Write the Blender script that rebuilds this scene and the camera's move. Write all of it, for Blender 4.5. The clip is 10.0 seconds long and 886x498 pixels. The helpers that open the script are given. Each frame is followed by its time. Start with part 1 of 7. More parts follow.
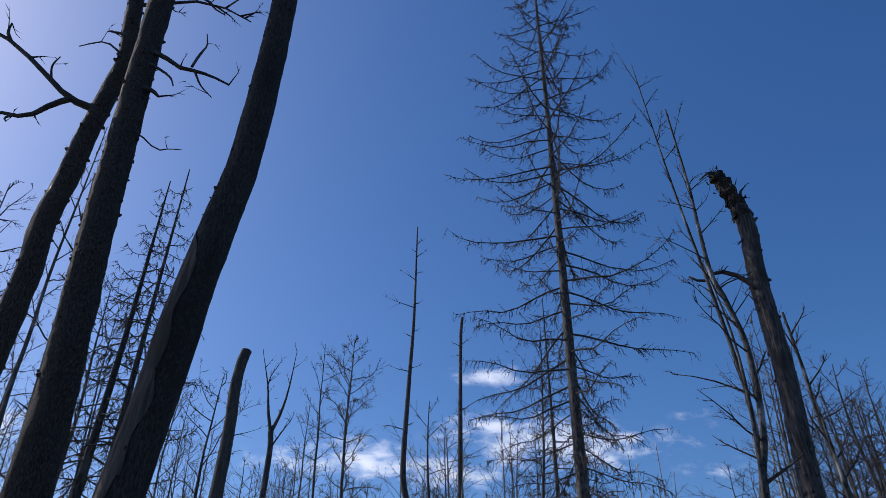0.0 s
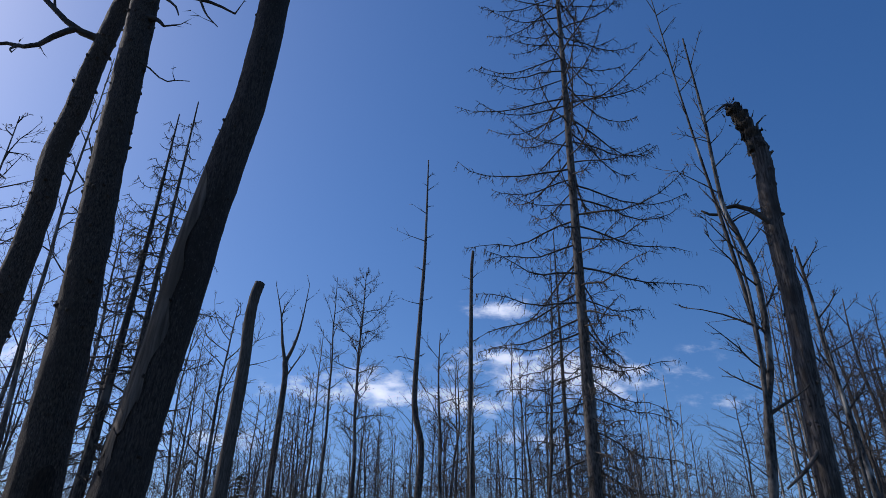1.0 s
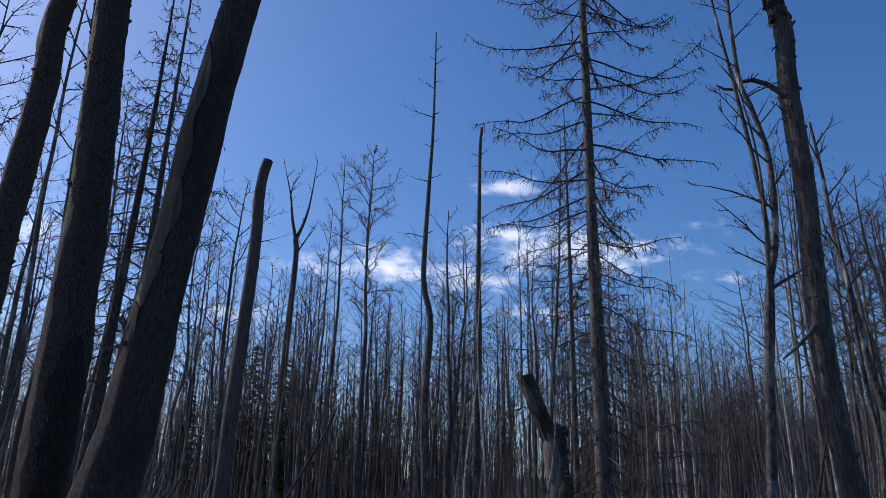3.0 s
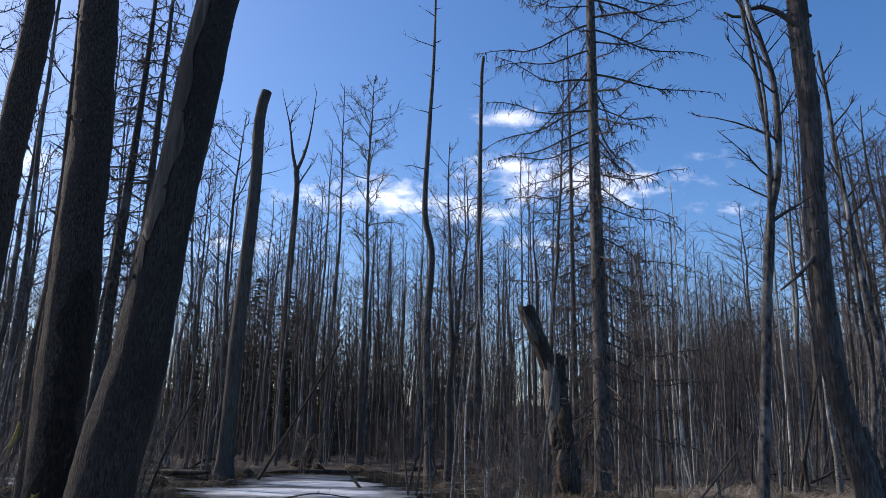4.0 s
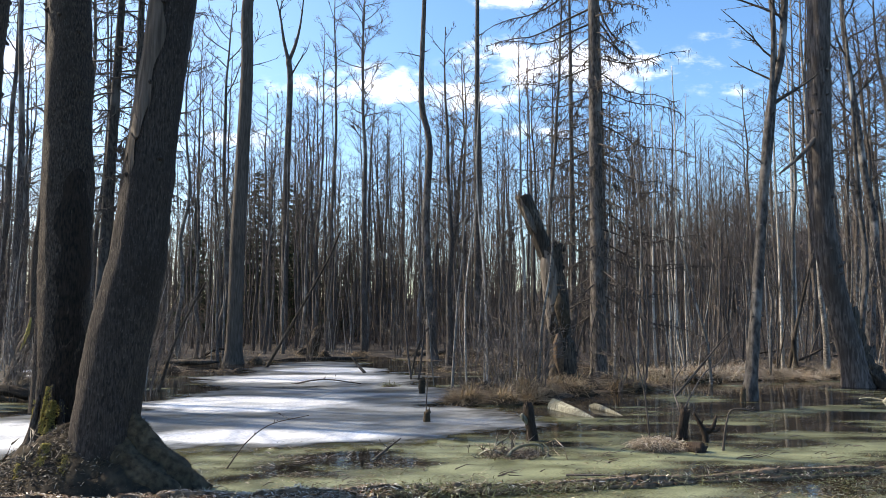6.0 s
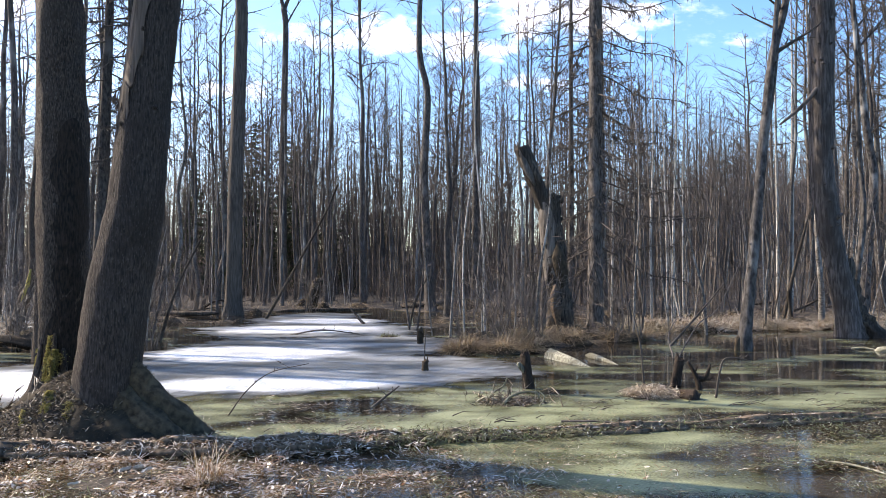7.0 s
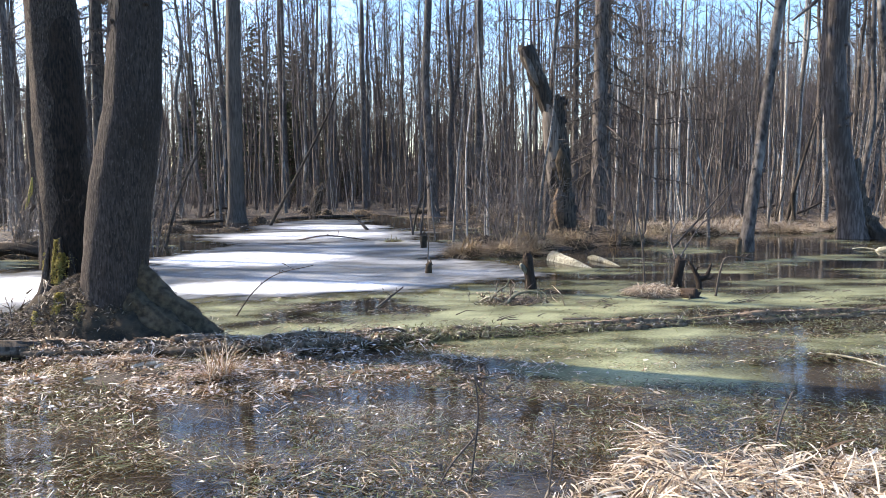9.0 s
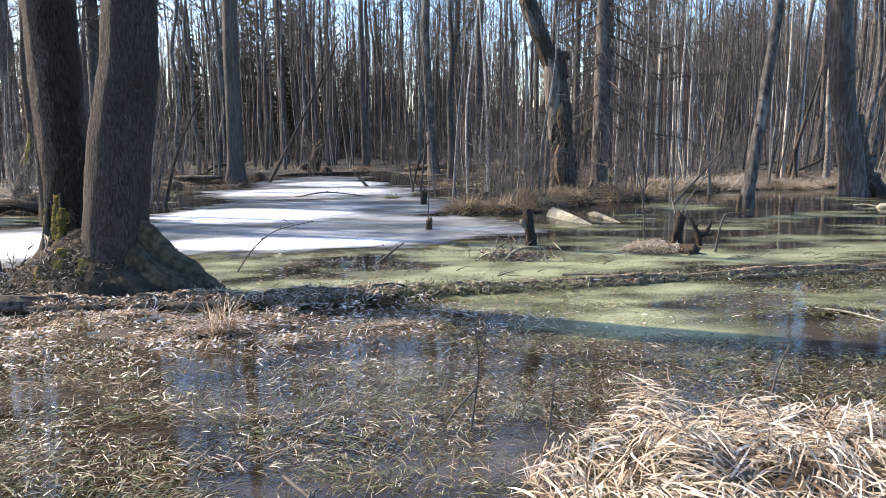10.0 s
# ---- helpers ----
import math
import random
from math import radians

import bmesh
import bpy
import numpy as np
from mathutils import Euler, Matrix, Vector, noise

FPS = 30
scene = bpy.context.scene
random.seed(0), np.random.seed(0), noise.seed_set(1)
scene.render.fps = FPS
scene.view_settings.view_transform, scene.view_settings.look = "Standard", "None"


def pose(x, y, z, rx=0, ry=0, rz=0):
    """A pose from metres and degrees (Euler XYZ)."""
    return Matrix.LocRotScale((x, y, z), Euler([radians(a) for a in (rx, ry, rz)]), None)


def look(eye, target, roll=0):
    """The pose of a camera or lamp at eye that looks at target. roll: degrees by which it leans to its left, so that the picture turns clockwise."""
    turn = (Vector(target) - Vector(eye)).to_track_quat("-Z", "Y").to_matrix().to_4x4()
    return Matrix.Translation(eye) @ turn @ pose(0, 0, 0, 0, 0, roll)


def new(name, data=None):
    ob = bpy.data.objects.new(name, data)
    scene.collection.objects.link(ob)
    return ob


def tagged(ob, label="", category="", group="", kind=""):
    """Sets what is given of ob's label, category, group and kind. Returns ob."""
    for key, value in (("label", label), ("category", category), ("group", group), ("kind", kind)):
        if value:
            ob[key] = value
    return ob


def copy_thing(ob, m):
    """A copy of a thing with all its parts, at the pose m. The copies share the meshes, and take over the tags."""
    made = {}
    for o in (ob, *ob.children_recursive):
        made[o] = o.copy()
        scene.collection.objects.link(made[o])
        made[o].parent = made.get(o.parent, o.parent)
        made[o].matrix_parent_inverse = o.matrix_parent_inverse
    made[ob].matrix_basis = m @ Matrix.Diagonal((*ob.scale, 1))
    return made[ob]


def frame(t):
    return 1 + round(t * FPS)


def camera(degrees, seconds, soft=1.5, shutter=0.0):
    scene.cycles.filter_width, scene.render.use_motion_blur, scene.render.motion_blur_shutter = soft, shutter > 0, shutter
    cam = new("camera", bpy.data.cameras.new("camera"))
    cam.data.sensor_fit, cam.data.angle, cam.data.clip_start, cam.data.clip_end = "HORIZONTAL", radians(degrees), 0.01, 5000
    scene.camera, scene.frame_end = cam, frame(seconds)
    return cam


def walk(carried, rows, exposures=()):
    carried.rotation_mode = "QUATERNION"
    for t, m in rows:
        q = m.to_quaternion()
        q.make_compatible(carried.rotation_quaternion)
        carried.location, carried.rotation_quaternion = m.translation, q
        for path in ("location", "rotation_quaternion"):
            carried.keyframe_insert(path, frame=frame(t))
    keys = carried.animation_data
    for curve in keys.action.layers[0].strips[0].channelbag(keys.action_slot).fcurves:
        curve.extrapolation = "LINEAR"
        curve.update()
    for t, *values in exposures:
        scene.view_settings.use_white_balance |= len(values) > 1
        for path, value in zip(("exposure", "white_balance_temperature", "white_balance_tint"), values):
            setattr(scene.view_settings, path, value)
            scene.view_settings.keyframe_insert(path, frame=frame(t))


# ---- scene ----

cam = camera(62.9, 10.0, 0.75)
PATH = [
    (0, (0.316, 1.122, 1.554), (0.358, 2.763, 2.697), 0.5),
    (0.5, (0.34, 1.119, 1.545), (0.37, 2.814, 2.607), 1.0),
    (1, (0.33, 1.128, 1.548), (0.345, 2.866, 2.536), 1.1),
    (1.5, (0.304, 1.115, 1.528), (0.307, 2.89, 2.449), 1.5),
    (2, (0.322, 1.121, 1.538), (0.322, 2.936, 2.379), 1.4),
    (2.5, (0.324, 1.104, 1.53), (0.323, 2.952, 2.294), 1.3),
    (4, (0.293, 1.02, 1.527), (0.295, 2.956, 2.029), 1.1),
    (4.5, (0.335, 0.994, 1.584), (0.33, 2.95, 2.0), 1.0),
    (5, (0.345, 1.005, 1.564), (0.341, 2.976, 1.904), 0.6),
    (5.5, (0.351, 1.005, 1.55), (0.351, 2.986, 1.822), 0.0),
    (7, (0.368, 0.989, 1.515), (0.376, 2.987, 1.589), -0.1),
    (7.5, (0.365, 0.992, 1.493), (0.375, 2.992, 1.506), -0.2),
    (8, (0.365, 0.989, 1.475), (0.37, 2.988, 1.42), 0.1),
    (8.5, (0.365, 0.994, 1.463), (0.367, 2.991, 1.346), -0.4),
    (9, (0.372, 1.0, 1.448), (0.37, 2.992, 1.267), -0.6),
    (9.5, (0.371, 0.991, 1.446), (0.369, 2.977, 1.207), -0.6),
    (10, (0.367, 0.993, 1.433), (0.364, 2.971, 1.135), -0.6),
]
EXPOSURES = [(0, -0.64, 6050, 16), (2.5, -0.58, 6150, 16), (4, -0.08, 6550, 15.5), (5.5, 0.58, 7750, 9.5), (7.5, 1.25, 7500, 16), (10, 1.42, 7500, 14.5)]
walk(cam, [(t, look(eye, target, roll)) for t, eye, target, roll in PATH], EXPOSURES)

# ---- daylight ----
SUN_UP, SUN_AWAY = 39.0, 22.7      # height of the sun; degrees ahead of due left
world = bpy.data.worlds.new("sky")
scene.world = world
world.use_nodes = True
wn, wl = world.node_tree.nodes, world.node_tree.links
sky = wn.new("ShaderNodeTexSky")
sky.sky_type, sky.sun_disc = "NISHITA", False
sky.sun_elevation, sky.sun_rotation = radians(SUN_UP), radians(-(90 - SUN_AWAY))
sky.air_density, sky.dust_density, sky.ozone_density = 1.0, 1.0, 3.0
back = wn["Background"]
back.inputs["Strength"].default_value = 0.18
# a few fair-weather clouds low over the trees: their place (across and up for one ahead), half width, half height, weight
CLOUDS = ((-0.09, 0.337, 0.06, 0.02, 1.0), (0.045, 0.316, 0.055, 0.014, 0.9), (-0.2, 0.337, 0.04, 0.013, 0.7), (-0.02, 0.33, 0.06, 0.012, 0.8), (0.095, 0.464, 0.036, 0.014, 0.75), (0.094, 0.387, 0.045, 0.014, 0.95), (0.181, 0.364, 0.1, 0.027, 0.95), (0.267, 0.368, 0.045, 0.02, 0.8), (0.398, 0.404, 0.024, 0.011, 0.42), (0.337, 0.369, 0.05, 0.016, 0.36), (0.408, 0.332, 0.04, 0.012, 0.36), (-0.615, 0.376, 0.04, 0.022, 0.8), (-0.3, 0.26, 0.06, 0.012, 0.6), (0.15, 0.27, 0.06, 0.01, 0.6))


def w_math(kind, a, b=None, c=None):
    m = wn.new("ShaderNodeMath")
    m.operation = kind
    for k, v in enumerate((a, b, c)):
        if isinstance(v, (int, float)):
            m.inputs[k].default_value = v
        elif v is not None:
            wl.new(v, m.inputs[k])
    return m.outputs[0]


co = wn.new("ShaderNodeTexCoord")
sep = wn.new("ShaderNodeSeparateXYZ")
wl.new(co.outputs["Generated"], sep.inputs[0])
ahead = w_math("MAXIMUM", sep.outputs[1], 0.02)
flat = wn.new("ShaderNodeCombineXYZ")
wl.new(w_math("DIVIDE", sep.outputs[0], ahead), flat.inputs[0])
wl.new(w_math("DIVIDE", sep.outputs[2], ahead), flat.inputs[1])
cn = wn.new("ShaderNodeTexNoise")
cn.inputs["Scale"].default_value, cn.inputs["Detail"].default_value, cn.inputs["Roughness"].default_value = 21.0, 7.0, 0.6
stretch = wn.new("ShaderNodeMapping")
stretch.inputs["Scale"].default_value = (1.0, 2.0, 1.0)
wl.new(flat.outputs[0], stretch.inputs[0])
wl.new(stretch.outputs[0], cn.inputs["Vector"])
heap = 0.0
for cu, cv, half_w, half_h, weight in CLOUDS:
    off, size, far_ = (wn.new("ShaderNodeVectorMath") for _ in range(3))
    off.operation, size.operation, far_.operation = "SUBTRACT", "MULTIPLY", "LENGTH"
    wl.new(flat.outputs[0], off.inputs[0])
    off.inputs[1].default_value = (cu, cv, 0)
    wl.new(off.outputs[0], size.inputs[0])
    size.inputs[1].default_value = (1 / half_w, 1 / half_h, 0)
    wl.new(size.outputs[0], far_.inputs[0])
    heap = w_math("MAXIMUM", heap, w_math("MULTIPLY_ADD", far_.outputs["Value"], -0.5 * weight, weight))
ragged = w_math("MULTIPLY_ADD", cn.outputs["Fac"], 2.4, -1.35)
shape = wn.new("ShaderNodeMapRange")
shape.interpolation_type = "SMOOTHSTEP"
for k, v in ((1, -0.05), (2, 1.25), (3, 0.0), (4, 0.85)):
    shape.inputs[k].default_value = v
wl.new(w_math("ADD", heap, ragged), shape.inputs[0])
front = wn.new("ShaderNodeMapRange")
for k, v in ((1, 0.3), (2, 0.45), (3, 0.0), (4, 1.0)):
    front.inputs[k].default_value = v
wl.new(sep.outputs[1], front.inputs[0])
there = wn.new("ShaderNodeMapRange")
for k, v in ((1, 0.0), (2, 0.25), (3, 0.0), (4, 1.0)):
    there.inputs[k].default_value = v
wl.new(heap, there.inputs[0])
cloud = w_math("MULTIPLY", w_math("MULTIPLY", shape.outputs[0], there.outputs[0]), front.outputs[0])
cmix = wn.new("ShaderNodeMix")
cmix.data_type = "RGBA"
wl.new(cloud, cmix.inputs["Factor"])
rich = wn.new("ShaderNodeHueSaturation")
rich.inputs["Hue"].default_value, rich.inputs["Saturation"].default_value = 0.504, 1.27
wl.new(sky.outputs[0], rich.inputs["Color"])
wl.new(rich.outputs[0], cmix.inputs["A"])
cmix.inputs["B"].default_value = (9.5, 9.8, 10.5, 1)
wl.new(cmix.outputs["Result"], back.inputs["Color"])

sun_dir = Vector((-math.cos(radians(SUN_AWAY)) * math.cos(radians(SUN_UP)), math.sin(radians(SUN_AWAY)) * math.cos(radians(SUN_UP)), math.sin(radians(SUN_UP))))
sun = new("sun", bpy.data.lights.new("sun", "SUN"))
sun.data.energy, sun.data.angle, sun.data.color = 4.2, radians(0.53), (1.0, 0.94, 0.84)
sun.matrix_world = look(sun_dir * 60, (0, 0, 0))


# ---- materials ----
def nodes_of(name):
    m = bpy.data.materials.new(name)
    m.use_nodes = True
    return m, m.node_tree.nodes, m.node_tree.links, m.node_tree.nodes["Principled BSDF"]


def noise_tex(n, l, scale, detail=4.0, stretch=(1, 1, 1), source="Object"):
    c, mapping, t = n.new("ShaderNodeTexCoord"), n.new("ShaderNodeMapping"), n.new("ShaderNodeTexNoise")
    mapping.inputs["Scale"].default_value = stretch
    t.inputs["Scale"].default_value, t.inputs["Detail"].default_value = scale, detail
    l.new(c.outputs[source], mapping.inputs[0])
    l.new(mapping.outputs[0], t.inputs["Vector"])
    return t


def ramp(n, l, src, stops):
    r = n.new("ShaderNodeValToRGB")
    els = r.color_ramp.elements
    while len(els) < len(stops):
        els.new(0.5)
    for e, (p, c) in zip(els, stops):
        e.position, e.color = p, (*c, 1) if len(c) == 3 else c
    l.new(src, r.inputs[0])
    return r


def mix(n, l, kind, fac, a, b):
    m = n.new("ShaderNodeMix")
    m.data_type, m.blend_type = "RGBA", kind
    for k, v in (("Factor", fac), ("A", a), ("B", b)):
        if isinstance(v, (int, float)):
            m.inputs[k].default_value = v
        elif isinstance(v, tuple):
            m.inputs[k].default_value = (*v, 1)
        else:
            l.new(v, m.inputs[k])
    return m.outputs["Result"]


def bark_material(name, dark, light, patch, fine=26.0, furrow=0.16, bump=0.6, patch_at=0.62, vary=0.35, fleck=None):
    """Bark: upright furrows, a coarser blotching (lichen, wet, moss), and relief."""
    m, n, l, p = nodes_of(name)
    a = noise_tex(n, l, fine, 5.0, (1, 1, furrow))
    b = noise_tex(n, l, 2.2, 4.0, (1, 1, 0.5))
    c = noise_tex(n, l, 150.0, 3.0)
    base = ramp(n, l, a.outputs["Fac"], [(0.36, dark), (0.66, light)])
    blot = ramp(n, l, b.outputs["Fac"], [(patch_at - 0.06, (0, 0, 0)), (patch_at + 0.1, (0.8, 0.8, 0.8))])
    col = mix(n, l, "MIX", blot.outputs[0], base.outputs[0], patch)
    if fleck:
        d = noise_tex(n, l, 75.0, 4.0, (1, 1, 0.4))
        dots = ramp(n, l, d.outputs["Fac"], [(0.58, (0, 0, 0)), (0.74, (0.55, 0.55, 0.55))])
        col = mix(n, l, "MIX", dots.outputs[0], col, fleck)
    info = n.new("ShaderNodeObjectInfo")
    tone = ramp(n, l, info.outputs["Random"], [(0.0, (1 - vary,) * 3), (1.0, (1 + vary * 0.6,) * 3)])
    col = mix(n, l, "MULTIPLY", 1.0, col, tone.outputs[0])
    l.new(col, p.inputs["Base Color"])
    p.inputs["Roughness"].default_value = 0.85
    p.inputs["Specular IOR Level"].default_value = 0.25
    add = n.new("ShaderNodeMath")
    add.operation = "MULTIPLY_ADD"
    l.new(c.outputs["Fac"], add.inputs[0])
    add.inputs[1].default_value = 0.3
    l.new(a.outputs["Fac"], add.inputs[2])
    bp = n.new("ShaderNodeBump")
    bp.inputs["Strength"].default_value, bp.inputs["Distance"].default_value = bump, 0.016
    l.new(add.outputs[0], bp.inputs["Height"])
    l.new(bp.outputs[0], p.inputs["Normal"])
    return m


def plain_material(name, dark, light, scale=12.0, rough=0.8, stretch=(1, 1, 1), vary=0.3, island=0.0, bump=0.2, source="Object"):
    m, n, l, p = nodes_of(name)
    a = noise_tex(n, l, scale, 5.0, stretch, source)
    base = ramp(n, l, a.outputs["Fac"], [(0.3, dark), (0.7, light)])
    col = base.outputs[0]
    if island:
        g = n.new("ShaderNodeNewGeometry")
        tone = ramp(n, l, g.outputs["Random Per Island"], [(0.0, (1 - island,) * 3), (1.0, (1 + island,) * 3)])
    else:
        g = n.new("ShaderNodeObjectInfo")
        tone = ramp(n, l, g.outputs["Random"], [(0.0, (1 - vary,) * 3), (1.0, (1 + vary,) * 3)])
    col = mix(n, l, "MULTIPLY", 1.0, col, tone.outputs[0])
    l.new(col, p.inputs["Base Color"])
    p.inputs["Roughness"].default_value = rough
    p.inputs["Specular IOR Level"].default_value = 0.3
    if bump:
        bp = n.new("ShaderNodeBump")
        bp.inputs["Strength"].default_value, bp.inputs["Distance"].default_value = bump, 0.02
        l.new(a.outputs["Fac"], bp.inputs["Height"])
        l.new(bp.outputs[0], p.inputs["Normal"])
    return m


def scraps_material(name, tones, rough=0.45, through_=0.35):
    """Dead blades and leaves: each piece takes one of a few tones, with a finer streak along it."""
    m, n, l, p = nodes_of(name)
    g = n.new("ShaderNodeNewGeometry")
    k = len(tones)
    pick = ramp(n, l, g.outputs["Random Per Island"], [((i + 0.5) / k, t) for i, t in enumerate(tones)])
    a = noise_tex(n, l, 60.0, 3.0)
    fine = ramp(n, l, a.outputs["Fac"], [(0.3, (0.6, 0.6, 0.6)), (0.7, (1.2, 1.2, 1.2))])
    l.new(mix(n, l, "MULTIPLY", 1.0, pick.outputs[0], fine.outputs[0]), p.inputs["Base Color"])
    p.inputs["Roughness"].default_value = rough
    p.inputs["Specular IOR Level"].default_value = 0.5
    glow, both = n.new("ShaderNodeBsdfTranslucent"), n.new("ShaderNodeMixShader")
    l.new(p.inputs["Base Color"].links[0].from_socket, glow.inputs["Color"])
    both.inputs[0].default_value = through_
    l.new(p.outputs[0], both.inputs[1])
    l.new(glow.outputs[0], both.inputs[2])
    l.new(both.outputs[0], n["Material Output"].inputs["Surface"])
    return m


M_ALDER = bark_material("alder_bark", (0.022, 0.016, 0.012), (0.1, 0.073, 0.056), (0.05, 0.036, 0.026), 80.0, 0.26, 1.0, 0.6, 0.25, (0.2, 0.18, 0.155))
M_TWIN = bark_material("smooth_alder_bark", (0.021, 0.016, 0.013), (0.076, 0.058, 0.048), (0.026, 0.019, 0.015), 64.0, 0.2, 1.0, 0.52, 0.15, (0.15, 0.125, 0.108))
M_FOREST = bark_material("forest_bark", (0.038, 0.031, 0.028), (0.13, 0.109, 0.096), (0.25, 0.23, 0.21), 40.0, 0.2, 0.5, 0.58)
M_LARCH = bark_material("larch_bark", (0.034, 0.029, 0.026), (0.13, 0.111, 0.098), (0.19, 0.18, 0.17), 22.0, 0.3, 0.7, 0.6)
M_PALE = bark_material("birch_bark", (0.06, 0.053, 0.048), (0.21, 0.193, 0.174), (0.48, 0.46, 0.43), 14.0, 1.6, 0.4, 0.58)
M_DEAD = bark_material("dead_wood", (0.025, 0.02, 0.016), (0.125, 0.103, 0.083), (0.022, 0.017, 0.013), 24.0, 0.16, 1.0, 0.52)
M_BARE = bark_material("barkless_wood", (0.065, 0.055, 0.047), (0.16, 0.138, 0.118), (0.05, 0.043, 0.036), 40.0, 0.06, 0.6, 0.6)
M_TWIG = plain_material("twig_bark", (0.036, 0.03, 0.026), (0.115, 0.096, 0.084), 6.0, 0.8, bump=0)
M_BRUSH = plain_material("brush_bark", (0.056, 0.044, 0.037), (0.19, 0.152, 0.13), 3.0, 0.85, island=0.45, bump=0)
M_MOSS = scraps_material("moss", [(0.16, 0.14, 0.04), (0.42, 0.37, 0.11), (0.56, 0.49, 0.17), (0.28, 0.26, 0.07), (0.62, 0.54, 0.22)], 0.9, 0.5)
M_FUZZ = plain_material("dull_moss", (0.027, 0.019, 0.012), (0.112, 0.082, 0.05), 16.0, 0.95, island=0.45, bump=0.6)
M_STRAW = scraps_material("dry_straw", [(0.09, 0.058, 0.036), (0.16, 0.105, 0.065), (0.5, 0.39, 0.27), (0.7, 0.6, 0.46), (0.26, 0.175, 0.11), (0.8, 0.71, 0.57), (0.6, 0.47, 0.33), (0.88, 0.82, 0.7)])
M_SEDGE = scraps_material("dead_sedge", [(0.078, 0.052, 0.0325), (0.26, 0.189, 0.111), (0.442, 0.338, 0.208), (0.143, 0.0975, 0.0585), (0.572, 0.455, 0.299), (0.195, 0.13, 0.0715)])
M_BLADE = scraps_material("drowned_grass", [(0.0338, 0.027, 0.0162), (0.135, 0.142, 0.054), (0.257, 0.284, 0.108), (0.081, 0.0675, 0.0338), (0.365, 0.378, 0.189), (0.0675, 0.0607, 0.027), (0.176, 0.216, 0.0675), (0.101, 0.081, 0.0446), (0.46, 0.45, 0.31), (0.05, 0.042, 0.024), (0.11, 0.12, 0.045)], 0.3)
# the near-white tones are pale leaves and painted glints of wet ones
M_LEAF = scraps_material("leaf_litter", [(0.0435, 0.029, 0.0188), (0.304, 0.189, 0.0986), (0.189, 0.112, 0.0609), (0.435, 0.319, 0.203), (0.174, 0.16, 0.058), (0.348, 0.167, 0.0725), (0.0725, 0.0479, 0.029), (0.435, 0.246, 0.131), (0.058, 0.0406, 0.0261), (0.667, 0.522, 0.362), (0.145, 0.0943, 0.0508), (0.85, 0.85, 0.85), (0.58, 0.435, 0.334), (0.62, 0.51, 0.43), (0.85, 0.79, 0.71), (0.5, 0.4, 0.33), (0.72, 0.62, 0.52), (0.8, 0.74, 0.66)], 0.3)
M_TANGLE = scraps_material("dead_twig_tangle", [(0.0306, 0.022, 0.0159), (0.104, 0.0756, 0.0563), (0.0612, 0.0428, 0.0318), (0.184, 0.141, 0.104), (0.0428, 0.0318, 0.022), (0.294, 0.233, 0.177), (0.0857, 0.0734, 0.0367), (0.49, 0.404, 0.33)], 0.5, 0.1)
M_SHOOT = plain_material("shoot_bark", (0.05, 0.041, 0.035), (0.17, 0.145, 0.125), 5.0, 0.7, bump=0)
M_HILL = plain_material("hill_brush", (0.058, 0.05, 0.047), (0.15, 0.13, 0.122), 3.0, 0.85, island=0.45, bump=0)
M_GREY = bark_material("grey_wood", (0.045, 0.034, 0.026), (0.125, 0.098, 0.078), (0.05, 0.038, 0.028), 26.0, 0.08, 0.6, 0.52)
M_GOLD = scraps_material("pale_dead_sedge", [(0.11, 0.085, 0.055), (0.3, 0.245, 0.165), (0.42, 0.35, 0.25), (0.19, 0.145, 0.095), (0.52, 0.45, 0.34)])
M_LOG = bark_material("bleached_wood", (0.09, 0.085, 0.062), (0.37, 0.365, 0.29), (0.13, 0.12, 0.08), 26.0, 0.14, 1.0, 0.56)
M_DUSK = bark_material("old_birch_bark", (0.026, 0.024, 0.023), (0.12, 0.11, 0.104), (0.4, 0.39, 0.37), 13.0, 0.45, 0.8, 0.62, 0.1)
M_SMOOTH = bark_material("smooth_grey_bark", (0.034, 0.028, 0.025), (0.125, 0.108, 0.1), (0.042, 0.034, 0.029), 22.0, 0.12, 0.5, 0.56, 0.15)
M_SLIM = bark_material("slim_birch_bark", (0.13, 0.118, 0.105), (0.5, 0.47, 0.43), (0.62, 0.6, 0.57), 24.0, 0.8, 0.3, 0.56, 0.2)
M_STEM = bark_material("young_bark", (0.11, 0.098, 0.088), (0.36, 0.335, 0.305), (0.52, 0.5, 0.47), 30.0, 0.4, 0.2, 0.6)
M_WHITE = bark_material("white_birch_bark", (0.45, 0.42, 0.38), (0.78, 0.76, 0.72), (0.3, 0.25, 0.2), 40.0, 2.0, 0.3, 0.66)
M_RUST = plain_material("rotten_core", (0.035, 0.025, 0.018), (0.105, 0.072, 0.049), 14.0, 0.95, bump=0.8)
M_TURF = plain_material("turf", (0.026, 0.019, 0.013), (0.24, 0.18, 0.128), 16.0, 0.9, bump=1.0)
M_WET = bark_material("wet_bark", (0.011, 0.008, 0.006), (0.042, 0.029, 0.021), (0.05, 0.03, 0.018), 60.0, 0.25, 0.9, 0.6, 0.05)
M_PEAT = plain_material("peat", (0.012, 0.01, 0.007), (0.07, 0.05, 0.03), 9.0, 0.9, bump=0.8)
M_FIR = plain_material("fir_needles", (0.02, 0.03, 0.014), (0.05, 0.07, 0.03), 3.0, 0.8, island=0.4, bump=0)

